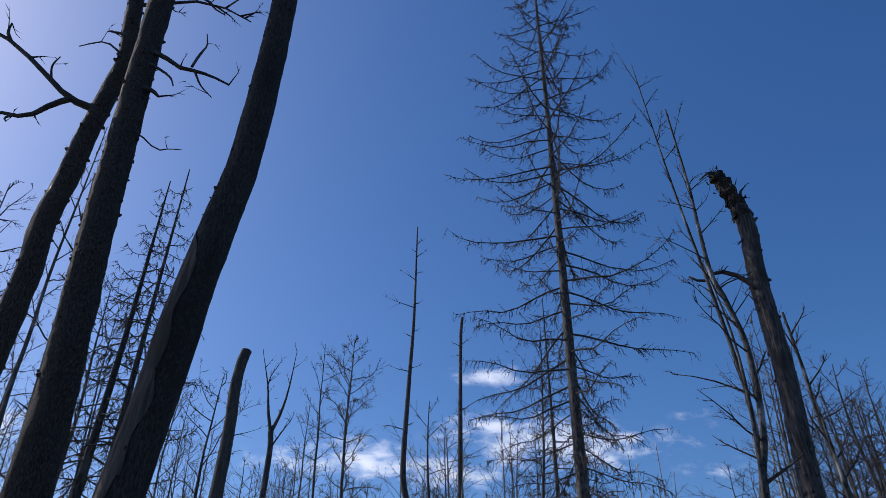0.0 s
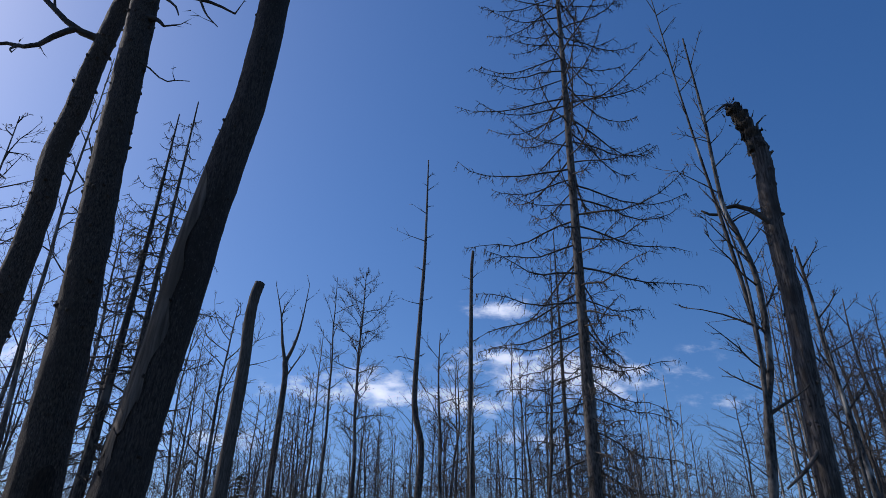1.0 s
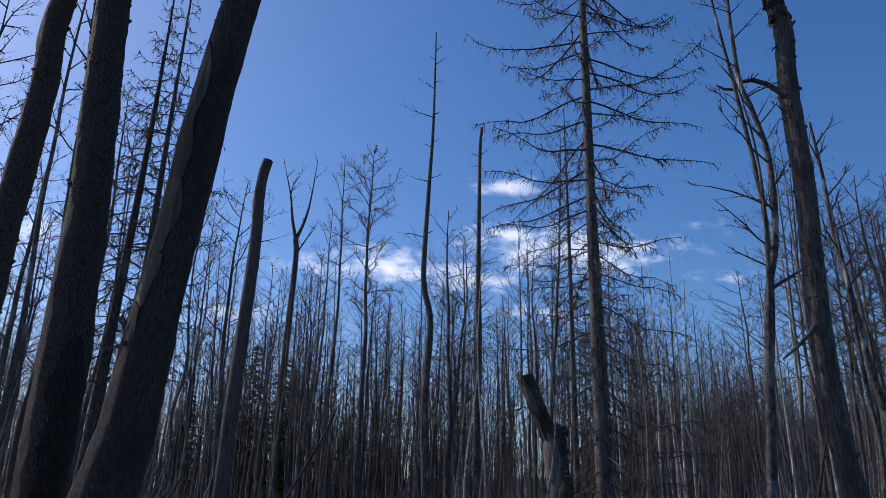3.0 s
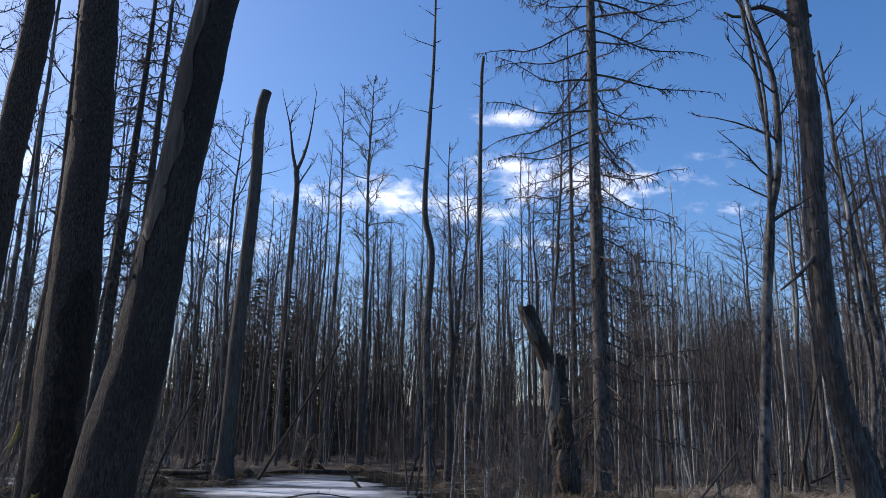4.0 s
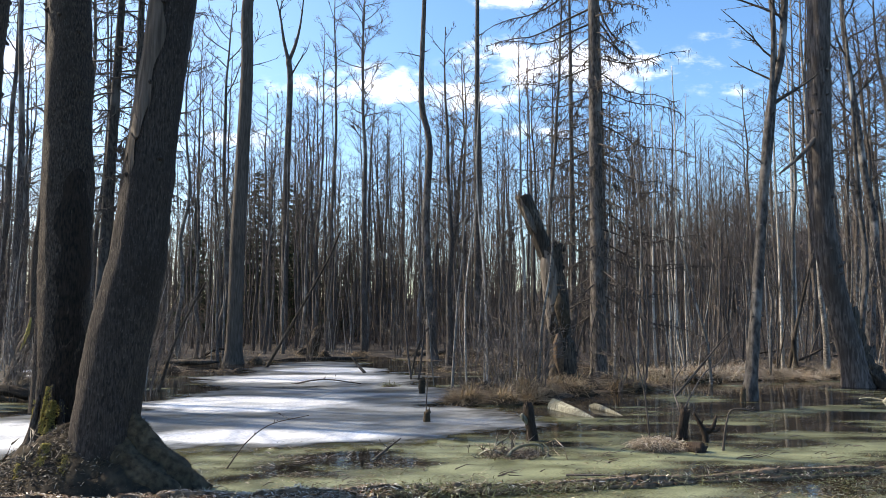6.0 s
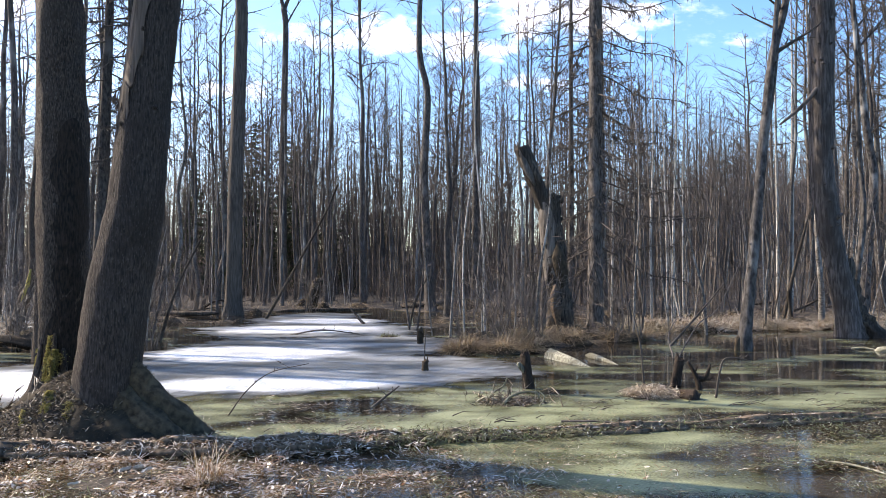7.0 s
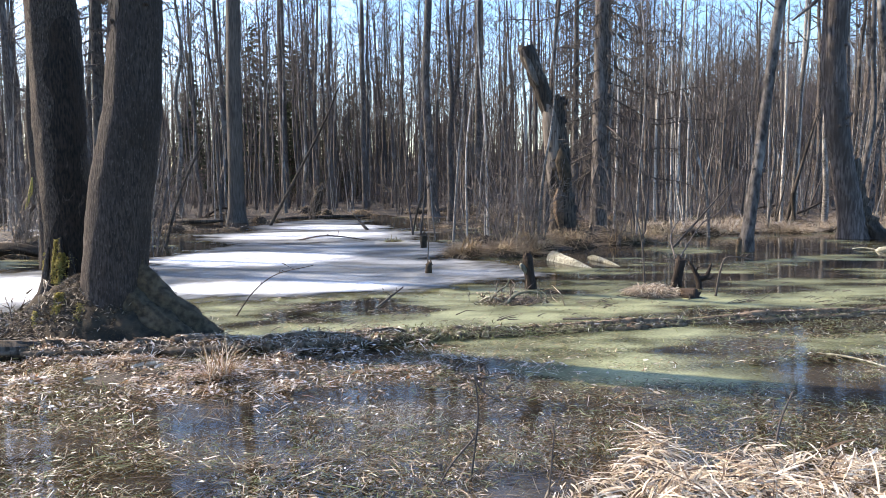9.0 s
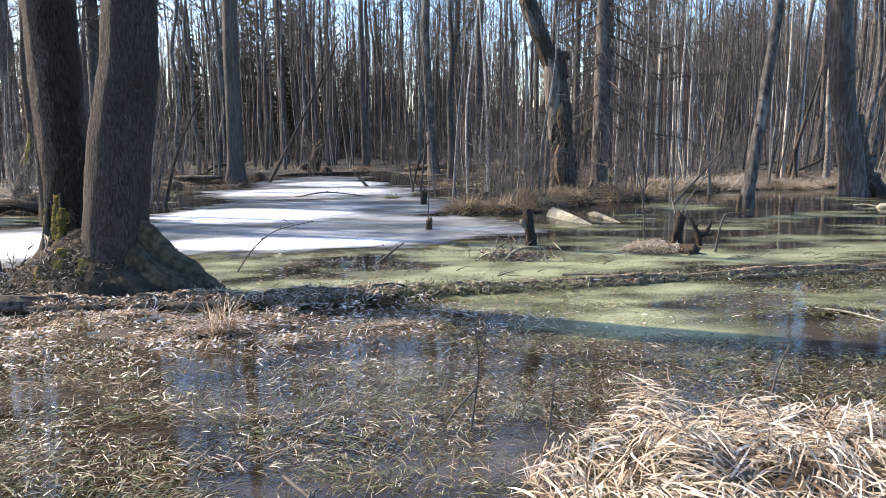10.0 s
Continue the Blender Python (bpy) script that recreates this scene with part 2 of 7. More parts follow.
# marsh soil: leaf-brown, darker where wet, greener by the bank
M_SOIL, n, l, p = nodes_of("marsh_soil")
a = noise_tex(n, l, 0.5, 8.0)
b = noise_tex(n, l, 14.0, 6.0)
big = ramp(n, l, a.outputs["Fac"], [(0.35, (0.016, 0.012, 0.009)), (0.55, (0.038, 0.029, 0.021)), (0.7, (0.085, 0.066, 0.044))])
fine = ramp(n, l, b.outputs["Fac"], [(0.3, (0.45, 0.45, 0.45)), (0.7, (1.3, 1.25, 1.15))])
l.new(mix(n, l, "MULTIPLY", 1.0, big.outputs[0], fine.outputs[0]), p.inputs["Base Color"])
p.inputs["Roughness"].default_value = 0.9
bp = n.new("ShaderNodeBump")
bp.inputs["Strength"].default_value, bp.inputs["Distance"].default_value = 0.8, 0.05
l.new(b.outputs["Fac"], bp.inputs["Height"])
l.new(bp.outputs[0], p.inputs["Normal"])

# still bog water: clear and brown, with a film of duckweed and algae
M_WATER, n, l, p = nodes_of("bog_water")
out = n["Material Output"]
clear, gloss, lay = n.new("ShaderNodeBsdfTransparent"), n.new("ShaderNodeBsdfGlossy"), n.new("ShaderNodeMixShader")
gloss.inputs["Roughness"].default_value = 0.06
fres = n.new("ShaderNodeFresnel")
fres.inputs["IOR"].default_value = 1.34
rip = noise_tex(n, l, 3.0, 3.0, (1, 1, 1))
bp = n.new("ShaderNodeBump")
bp.inputs["Strength"].default_value, bp.inputs["Distance"].default_value = 0.12, 0.02
l.new(rip.outputs["Fac"], bp.inputs["Height"])
l.new(bp.outputs[0], gloss.inputs["Normal"])
l.new(fres.outputs[0], lay.inputs[0])
l.new(clear.outputs[0], lay.inputs[1])
l.new(gloss.outputs[0], lay.inputs[2])
film = noise_tex(n, l, 0.6, 9.0, (0.75, 1.5, 1))
speck = noise_tex(n, l, 45.0, 4.0)
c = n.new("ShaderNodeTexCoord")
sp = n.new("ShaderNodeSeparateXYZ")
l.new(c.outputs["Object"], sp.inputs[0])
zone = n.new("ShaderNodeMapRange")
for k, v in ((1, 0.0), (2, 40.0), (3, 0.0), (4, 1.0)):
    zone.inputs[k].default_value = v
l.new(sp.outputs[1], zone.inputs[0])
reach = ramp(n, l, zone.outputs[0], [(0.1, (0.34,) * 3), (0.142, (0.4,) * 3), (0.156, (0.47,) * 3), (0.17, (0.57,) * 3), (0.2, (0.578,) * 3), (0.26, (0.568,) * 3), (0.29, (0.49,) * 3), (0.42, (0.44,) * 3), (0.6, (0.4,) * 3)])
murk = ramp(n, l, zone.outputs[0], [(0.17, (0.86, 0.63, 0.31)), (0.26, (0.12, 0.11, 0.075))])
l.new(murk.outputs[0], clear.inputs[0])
sum_ = n.new("ShaderNodeMath")
sum_.operation = "ADD"
l.new(film.outputs["Fac"], sum_.inputs[0])
# open water by the far end of the sunken log
pool_x = n.new("ShaderNodeMapRange")
for k, v in ((1, 3.6), (2, 5.4), (3, 0.0), (4, 0.2)):
    pool_x.inputs[k].default_value = v
l.new(sp.outputs[0], pool_x.inputs[0])
pool_y = ramp(n, l, zone.outputs[0], [(0.17, (0, 0, 0)), (0.19, (1, 1, 1)), (0.225, (1, 1, 1)), (0.245, (0, 0, 0))])
pool = n.new("ShaderNodeMath")
pool.operation = "MULTIPLY"
l.new(pool_x.outputs[0], pool.inputs[0])
l.new(pool_y.outputs[0], pool.inputs[1])
open_ = n.new("ShaderNodeMath")
open_.operation = "SUBTRACT"
l.new(reach.outputs[0], open_.inputs[0])
l.new(pool.outputs[0], open_.inputs[1])
# bare brown water before the litter bank
bare_x = n.new("ShaderNodeMapRange")
for k, v in ((1, 0.1), (2, 1.3), (3, 0.24), (4, 0.0)):
    bare_x.inputs[k].default_value = v
l.new(sp.outputs[0], bare_x.inputs[0])
bare_y = ramp(n, l, zone.outputs[0], [(0.178, (1, 1, 1)), (0.19, (0, 0, 0))])
bare = n.new("ShaderNodeMath")
bare.operation = "MULTIPLY"
l.new(bare_x.outputs[0], bare.inputs[0])
l.new(bare_y.outputs[0], bare.inputs[1])
rest = n.new("ShaderNodeMath")
rest.operation = "SUBTRACT"
l.new(open_.outputs[0], rest.inputs[0])
l.new(bare.outputs[0], rest.inputs[1])
open_ = rest
# a patch of weed at the near bank
weed_x = n.new("ShaderNodeMapRange")
for k, v in ((1, -0.8), (2, -1.9), (3, 0.0), (4, 0.4)):
    weed_x.inputs[k].default_value = v
l.new(sp.outputs[0], weed_x.inputs[0])
weed_y = ramp(n, l, zone.outputs[0], [(0.098, (1, 1, 1)), (0.113, (0, 0, 0))])
weed_at = n.new("ShaderNodeMath")
weed_at.operation = "MULTIPLY_ADD"
l.new(weed_x.outputs[0], weed_at.inputs[0])
l.new(weed_y.outputs[0], weed_at.inputs[1])
l.new(open_.outputs[0], weed_at.inputs[2])
l.new(weed_at.outputs[0], sum_.inputs[1])
fine_ = n.new("ShaderNodeMath")
fine_.operation = "MULTIPLY_ADD"
l.new(speck.outputs["Fac"], fine_.inputs[0])
fine_.inputs[1].default_value = 0.12
l.new(sum_.outputs[0], fine_.inputs[2])
cover = ramp(n, l, fine_.outputs[0], [(0.515, (0.0, 0.0, 0.0)), (0.58, (0.93, 0.93, 0.93))])
scale_ = n.new("ShaderNodeMath")
scale_.operation = "MULTIPLY"
l.new(fine_.outputs[0], scale_.inputs[0])
scale_.inputs[1].default_value = 0.5
l.remove(cover.inputs[0].links[0])
l.new(scale_.outputs[0], cover.inputs[0])
weed = n.new("ShaderNodeBsdfPrincipled")
wc = ramp(n, l, speck.outputs["Fac"], [(0.3, (0.15, 0.163, 0.09)), (0.7, (0.3, 0.318, 0.19))])
mottle = noise_tex(n, l, 1.6, 8.0, (0.8, 1.4, 1))
tired = ramp(n, l, mottle.outputs["Fac"], [(0.38, (0.42, 0.42, 0.34)), (0.58, (1.05, 1.06, 1.02))])
l.new(mix(n, l, "MULTIPLY", 1.0, wc.outputs[0], tired.outputs[0]), weed.inputs["Base Color"])
weed.inputs["Roughness"].default_value = 0.5
weed.inputs["Specular IOR Level"].default_value = 0.25
# a thin milky scum lies between the weed
scum, veil = n.new("ShaderNodeBsdfDiffuse"), n.new("ShaderNodeMixShader")
scum.inputs["Color"].default_value = (0.25, 0.222, 0.19, 1)
haze = noise_tex(n, l, 1.3, 8.0, (0.6, 1.5, 1))
hz = ramp(n, l, haze.outputs["Fac"], [(0.36, (0.005, 0.005, 0.005)), (0.7, (0.23, 0.23, 0.23))])
thin = ramp(n, l, zone.outputs[0], [(0.15, (0.9, 0.9, 0.9)), (0.168, (1, 1, 1)), (0.19, (0.5, 0.5, 0.5)), (0.26, (0.4, 0.4, 0.4))])
l.new(mix(n, l, "MULTIPLY", 1.0, hz.outputs[0], thin.outputs[0]), veil.inputs[0])
l.new(lay.outputs[0], veil.inputs[1])
l.new(scum.outputs[0], veil.inputs[2])
top = n.new("ShaderNodeMixShader")
sheer = ramp(n, l, zone.outputs[0], [(0.24, (1, 1, 1)), (0.29, (0.62, 0.62, 0.62))])
l.new(mix(n, l, "MULTIPLY", 1.0, cover.outputs[0], sheer.outputs[0]), top.inputs[0])
l.new(veil.outputs[0], top.inputs[1])
l.new(weed.outputs[0], top.inputs[2])
l.new(top.outputs[0], out.inputs["Surface"])

# rotten spring ice: white where dry, grey and see-through where it thaws
M_ICE, n, l, p = nodes_of("thawing_ice")
out = n["Material Output"]
a = noise_tex(n, l, 1.1, 10.0, (0.6, 1.0, 1))
b = noise_tex(n, l, 24.0, 6.0)
thick = n.new("ShaderNodeAttribute")
thick.attribute_name = "thickness"
deep = n.new("ShaderNodeMath")
deep.operation = "MULTIPLY_ADD"
l.new(a.outputs["Fac"], deep.inputs[0])
deep.inputs[1].default_value = 0.5
l.new(thick.outputs["Fac"], deep.inputs[2])
col = ramp(n, l, deep.outputs[0], [(0.28, (0.1, 0.102, 0.095)), (0.48, (0.19, 0.195, 0.19)), (0.66, (0.42, 0.43, 0.43)), (0.84, (0.84, 0.85, 0.86))])
fine = ramp(n, l, b.outputs["Fac"], [(0.3, (0.68, 0.68, 0.68)), (0.65, (1.1, 1.1, 1.1))])
streak = noise_tex(n, l, 1.0, 8.0, (0.6, 1.1, 1))
wet = ramp(n, l, streak.outputs["Fac"], [(0.36, (0.62, 0.64, 0.65)), (0.55, (1.06, 1.06, 1.06))])
col = mix(n, l, "MULTIPLY", 1.0, col.outputs[0], wet.outputs[0])
l.new(mix(n, l, "MULTIPLY", 1.0, col, fine.outputs[0]), p.inputs["Base Color"])
p.inputs["Roughness"].default_value = 0.35
tr, ly = n.new("ShaderNodeBsdfTransparent"), n.new("ShaderNodeMixShader")
tr.inputs[0].default_value = (0.75, 0.72, 0.64, 1)
hole = ramp(n, l, deep.outputs[0], [(0.22, (0, 0, 0)), (0.36, (0.45, 0.45, 0.45)), (0.52, (0.95, 0.95, 0.95))])
l.new(hole.outputs[0], ly.inputs[0])
l.new(tr.outputs[0], ly.inputs[1])
l.new(p.outputs[0], ly.inputs[2])
l.new(ly.outputs[0], out.inputs["Surface"])


# ---- building tools ----
class Tubes:
    """Collects tapered round limbs into one mesh."""

    def __init__(self):
        self.v, self.f = [], []

    def add(self, pts, radii, sides=5, wob=0.0, seed=0):
        base = len(self.v)
        d = (pts[-1] - pts[0])
        side = d.cross(Vector((0, 0, 1)) if abs(d.z) < 0.8 * d.length else Vector((1, 0, 0)))
        last = len(pts) - 1
        tip = radii[-1] < 1e-4
        for i, q in enumerate(pts):
            t = pts[min(i + 1, last)] - pts[max(i - 1, 0)]
            if t.length < 1e-7:
                t = d
            t = t.normalized()
            a = (side - t * side.dot(t)).normalized()
            b = t.cross(a)
            if i == last and tip:
                self.v.append(q[:])
                break
            for k in range(sides):
                ang = 2 * math.pi * k / sides
                r = radii[i]
                if wob:
                    n_ = noise.noise(Vector((math.cos(ang) * 2.2 + seed, math.sin(ang) * 2.2, q.z * 1.1)))
                    n2 = noise.noise(Vector((math.cos(ang) * 7 + seed, math.sin(ang) * 7, q.z * 3.5)))
                    n3 = noise.noise(Vector((math.cos(ang) * 15 + seed, math.sin(ang) * 15, q.z * 9)))
                    r *= 1 + wob * (n_ + 0.7 * n2 + 0.6 * n3)
                self.v.append((q + a * (r * math.cos(ang)) + b * (r * math.sin(ang)))[:])
        for i in range(last):
            for k in range(sides):
                k2 = (k + 1) % sides
                p0, p1 = base + i * sides + k, base + i * sides + k2
                if i == last - 1 and tip:
                    self.f.append((p0, p1, base + last * sides))
                else:
                    self.f.append((p0, p1, p1 + sides, p0 + sides))
        if not tip:
            self.f.append(tuple(base + last * sides + k for k in range(sides)))
        return self

    def blade(self, p, way, length, width, bend, up=0.0):
        """A grass blade: a keeled strip that narrows to a point."""
        base = len(self.v)
        s = way.cross(Vector((0, 0, 1)))
        if s.length < 1e-4:
            s = Vector((1, 0, 0))
        s = s.normalized() * width
        m1 = p + way * (length * 0.5) + bend * 0.35
        e = p + way * length + bend
        k = Vector((0, 0, width * 0.5))
        for q, w in ((p, 0.7), (m1, 1.0)):
            self.v += [(q - s * w)[:], (q + k)[:], (q + s * w)[:]]
        self.v.append(e[:])
        self.f += [(base, base + 1, base + 4, base + 3), (base + 1, base + 2, base + 5, base + 4), (base + 3, base + 4, base + 6), (base + 4, base + 5, base + 6)]

    def ribbon(self, rng, p, way, length, width, droop, curl, steps=4):
        """A limp leaf of grass that bends and twists on its way to a point."""
        base = len(self.v)
        q, d = p.copy(), way.normalized()
        turn = Vector((rng.gauss(0, curl), rng.gauss(0, curl), -droop))
        roll = Vector((rng.gauss(0, 0.4), rng.gauss(0, 0.4), 1))
        for i in range(steps):
            s = d.cross(roll)
            s = s.normalized() * (width * (0.6, 1.0, 0.95, 0.7, 0.5)[i])
            self.v += [(q - s)[:], (q + s)[:]]
            d = (d + turn * (1.0 / steps)).normalized()
            roll = roll + Vector((rng.gauss(0, 0.25), rng.gauss(0, 0.25), 0))
            q = q + d * (length / steps)
        self.v.append(q[:])
        for i in range(steps - 1):
            k = base + 2 * i
            self.f.append((k, k + 1, k + 3, k + 2))
        k = base + 2 * (steps - 1)
        self.f.append((k, k + 1, k + 2))

    def sliver(self, p, way, length, width):
        """A short stiff blade with a keel."""
        base = len(self.v)
        s = Vector((-way.y, way.x, 0)) * width
        self.v += [(p - s)[:], (p + Vector((0, 0, width * 0.8)))[:], (p + s)[:], (p + way * length)[:]]
        self.f += [(base, base + 1, base + 3), (base + 1, base + 2, base + 3)]

    def mesh(self, name, material, smooth=True):
        me = bpy.data.meshes.new(name)
        me.from_pydata(self.v, [], self.f)
        me.materials.append(material)
        if smooth:
            me.polygons.foreach_set("use_smooth", [True] * len(me.polygons))
        me.update()
        return me


MANY = ("crown", "spray", "sward", "needles", "dead_grass", "twig_tangle", "splintered_edge", "moss")


def part(name, tubes, material, parent, label="", smooth=True):
    ob = new(name, tubes.mesh(name, material, smooth))
    ob.parent = parent
    return tagged(ob, label, kind="stuff" if name in MANY else "")


def stem(points, n):
    """A smooth line of n points through a few given ones."""
    p = [Vector(q) for q in points]
    p = [p[0] * 2 - p[1]] + p + [p[-1] * 2 - p[-2]]
    out = []
    for i in range(n):
        u = i / (n - 1) * (len(p) - 3)
        k = min(int(u), len(p) - 4)
        u -= k
        a, b, c, d = p[k:k + 4]
        out.append(0.5 * ((2 * b) + (c - a) * u + (2 * a - 5 * b + 4 * c - d) * u * u + (3 * b - a - 3 * c + d) * u ** 3))
    return out


def wander(rng, p, way, length, segs, crook, lift=0.0):
    """A crooked line of limbs: lift > 0 turns it up, < 0 lets it hang."""
    pts, q, d = [p.copy()], p.copy(), way.normalized()
    for _ in range(segs):
        d = (d + Vector((rng.gauss(0, crook), rng.gauss(0, crook), rng.gauss(0, crook) + lift))).normalized()
        q = q + d * (length / segs)
        pts.append(q.copy())
    return pts


def taper(r0, r1, n, power=1.0):
    return [r0 + (r1 - r0) * (i / (n - 1)) ** power for i in range(n)]


def side_way(rng, d, angle, turn=None):
    """A direction that leaves d by the angle (degrees)."""
    t = Vector((0, 0, 1)) if abs(d.z) < 0.9 else Vector((1, 0, 0))
    a = d.cross(t).normalized()
    b = d.cross(a)
    w = rng.uniform(0, 2 * math.pi) if turn is None else turn
    s = a * math.cos(w) + b * math.sin(w)
    return d * math.cos(radians(angle)) + s * math.sin(radians(angle))


def limb(tb, rng, p, way, length, r, twigs, crook=0.16, lift=0.05, depth=2, angle=42, fine=0.5):
    """A bare limb with its twigs, into tb."""
    segs = 4 if depth >= 2 else 2
    if depth <= 0:
        tb.add([p, p + way * length + Vector((0, 0, lift * length))], [r, 0.0], 3)
        return
    pts = wander(rng, p, way, length, segs, crook, lift)
    tb.add(pts, taper(r, r * 0.25 if depth > 1 else 0.0, len(pts)), 4 if depth >= 2 else 3)
    for _ in range(twigs):
        u = rng.uniform(0.2, 1.0) * (len(pts) - 1)
        k = min(int(u), len(pts) - 2)
        q = pts[k].lerp(pts[k + 1], u - k)
        d = (pts[k + 1] - pts[k]).normalized()
        ll = length * rng.uniform(0.25, 0.6) * (1.1 - 0.5 * u / (len(pts) - 1)) * (fine * 2)
        limb(tb, rng, q, side_way(rng, d, rng.uniform(angle * 0.6, angle * 1.3)), ll, max(r * 0.45, 0.0085), max(3, int(twigs * 0.8)), crook, lift, depth - 1, angle, fine)


def stem_of(points, height, r0, r1, rings, sides, wob, seed, flare=0.0):
    pts = stem(points, rings)
    rad = []
    for q in pts:
        u = min(1, max(0, (q.z - pts[0].z) / height))
        rad.append(r0 + (r1 - r0) * u + flare * math.exp(-(q.z - pts[0].z) / 0.45))
    return Tubes().add(pts, rad, sides, wob, seed)


def thing(name, label, category, group=""):
    return tagged(new(name), label, category, group)


def along(points, z):
    for a, b in zip(points, points[1:]):
        if a[2] <= z <= b[2]:
            return Vector(a).lerp(Vector(b), (z - a[2]) / (b[2] - a[2]))
    return Vector(points[-1])


# ---- the ground, the water and the ice ----
def blob(x, y, cx, cy, rx, ry):
    return 1 - math.hypot((x - cx) / rx, (y - cy) / ry)


def land(x, y):
    """Height of the marsh floor over the water."""
    n1 = noise.noise(Vector((x * 0.16, y * 0.16, 3.1)))
    n2 = noise.noise(Vector((x * 0.7, y * 0.7, 7.7)))
    far = min(1, max(0, (y - 24 - 0.25 * abs(x - 6)) / 10))
    side = min(1, max(0, (x - 9 - 0.25 * max(0, 20 - y)) / 4)) * min(1, max(0, (y - 19) / 3))
    left = min(1, max(0, (-x - 7) / 3)) * min(1, max(0, (y - 15) / 4)) * 0.7
    near = min(1, max(0, (3.0 - y) / 1.2))
    island = max(0, blob(x, y, 3.4, 19.0, 3.6, 3.6)) * 1.3 + max(0, blob(x, y, 2.0, 16.6, 1.6, 1.2))
    bay = max(0, blob(x, y, -3.6, 26, 3.4, 9.5))
    mound = max(0, blob(x, y, -3.05, 8.25, 1.25, 0.95))
    litter = max(0, blob(x, y, -2.6, 6.5, 2.6, 1.15))
    h = -0.2 + 0.09 * min(1, max(0, (8 - y) / 3)) + 0.3 * max(far, side, left, near) + 0.3 * min(1, island) - 0.35 * bay
    h += (0.16 * n1 + 0.09 * n2) * (0.35 + 0.65 * max(far, side, left))
    h += 0.5 * mound
    h += 0.17 * min(1, litter * 1.5) + 0.05 * n2 * min(1, litter * 3)
    far2 = max(0, math.hypot(x, y) - 60)
    side_ = min(1.0, max(0.0, (x / max(y, 1.0) - 0.16) / 0.4))
    hill = min(11.0 + 3 * n1, max(0.0, (y - 94) * 0.24)) * side_ * side_ * (3 - 2 * side_)
    return h + hill + far2 * 0.01 + min(8, max(0, (x - 18) * 0.1 + (y - 50) * 0.06))


def sheet(name, xs, ys, height, material, label, category, keep=None):
    idx, vv, ff = {}, [], []
    for j, y in enumerate(ys):
        for i, x in enumerate(xs):
            idx[i, j] = len(vv)
            vv.append((x, y, height(x, y)))
    for j in range(len(ys) - 1):
        for i in range(len(xs) - 1):
            if keep is None or keep(0.5 * (xs[i] + xs[i + 1]), 0.5 * (ys[j] + ys[j + 1])):
                ff.append((idx[i, j], idx[i + 1, j], idx[i + 1, j + 1], idx[i, j + 1]))
    me = bpy.data.meshes.new(name)
    me.from_pydata(vv, [], ff)
    me.materials.append(material)
    me.polygons.foreach_set("use_smooth", [True] * len(me.polygons))
    return tagged(new(name, me), label, category, kind="structure")


def spread(lo, hi, fine_lo, fine_hi, step, grow=1.16):
    mid = list(np.arange(fine_lo, fine_hi, step))
    right, s = [mid[-1] + step], step
    while right[-1] < hi:
        s *= grow
        right.append(right[-1] + s)
    left, s = [mid[0] - step], step
    while left[-1] > lo:
        s *= grow
        left.append(left[-1] - s)
    return [float(v) for v in left[::-1] + mid + right]


sheet("ground", spread(-900, 900, -12, 16, 0.25), spread(-600, 1200, 2, 32, 0.25), land, M_SOIL, "dark brown marsh floor with dead leaves and peat", "ground")
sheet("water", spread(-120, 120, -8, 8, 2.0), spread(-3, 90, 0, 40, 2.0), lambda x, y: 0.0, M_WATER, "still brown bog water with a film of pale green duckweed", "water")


def ice_field(x, y):
    """Thickness of the ice: a thin grey sheet with thicker white floes in it."""
    rim = max(blob(x, y, -2.0, 12.6, 4.2, 2.7), blob(x, y, -6.8, 11.0, 3.4, 2.6), blob(x, y, -2.0, 16.6, 3.0, 3.4), blob(x, y, -3.3, 21.6, 3.3, 3.8), blob(x, y, -4.3, 27, 2.0, 4.4), blob(x, y, -17, 32, 5, 2.6), blob(x, y, -12.5, 24, 3.5, 2.2))
    floe = max(blob(x, y, -2.1, 11.1, 1.9, 0.75), blob(x, y, -6.9, 10.9, 2.8, 1.9), blob(x, y, -3.4, 15.2, 2.3, 1.5), blob(x, y, -3.6, 21.6, 2.7, 1.8), blob(x, y, -3.2, 25.4, 2.2, 1.5), blob(x, y, -17, 32, 4.5, 2), blob(x, y, -12.5, 24, 3, 1.6))
    wave = 0.2 * noise.noise(Vector((x * 0.5, y * 0.8, 1.7))) + 0.12 * noise.noise(Vector((x * 1.5, y * 2.2, 5.2))) + 0.15 * noise.noise(Vector((x * 4, y * 5, 9.2))) + 0.1 * noise.noise(Vector((x * 9, y * 11, 3.2)))
    return min(0.24, rim + wave) + max(0.0, min(0.5, floe * 1.3 + wave))


ice = sheet("ice", [float(v) for v in np.arange(-22, 3, 0.1)], [float(v) for v in np.arange(8, 36, 0.12)], lambda x, y: 0.014, M_ICE, "thin rotten sheet of white and grey thawing ice", "ice", lambda x, y: ice_field(x, y) > 0.0)
thick_at = ice.data.attributes.new("thickness", "FLOAT", "POINT")
thick_at.data.foreach_set("value", [ice_field(v.co.x, v.co.y) for v in ice.data.vertices])

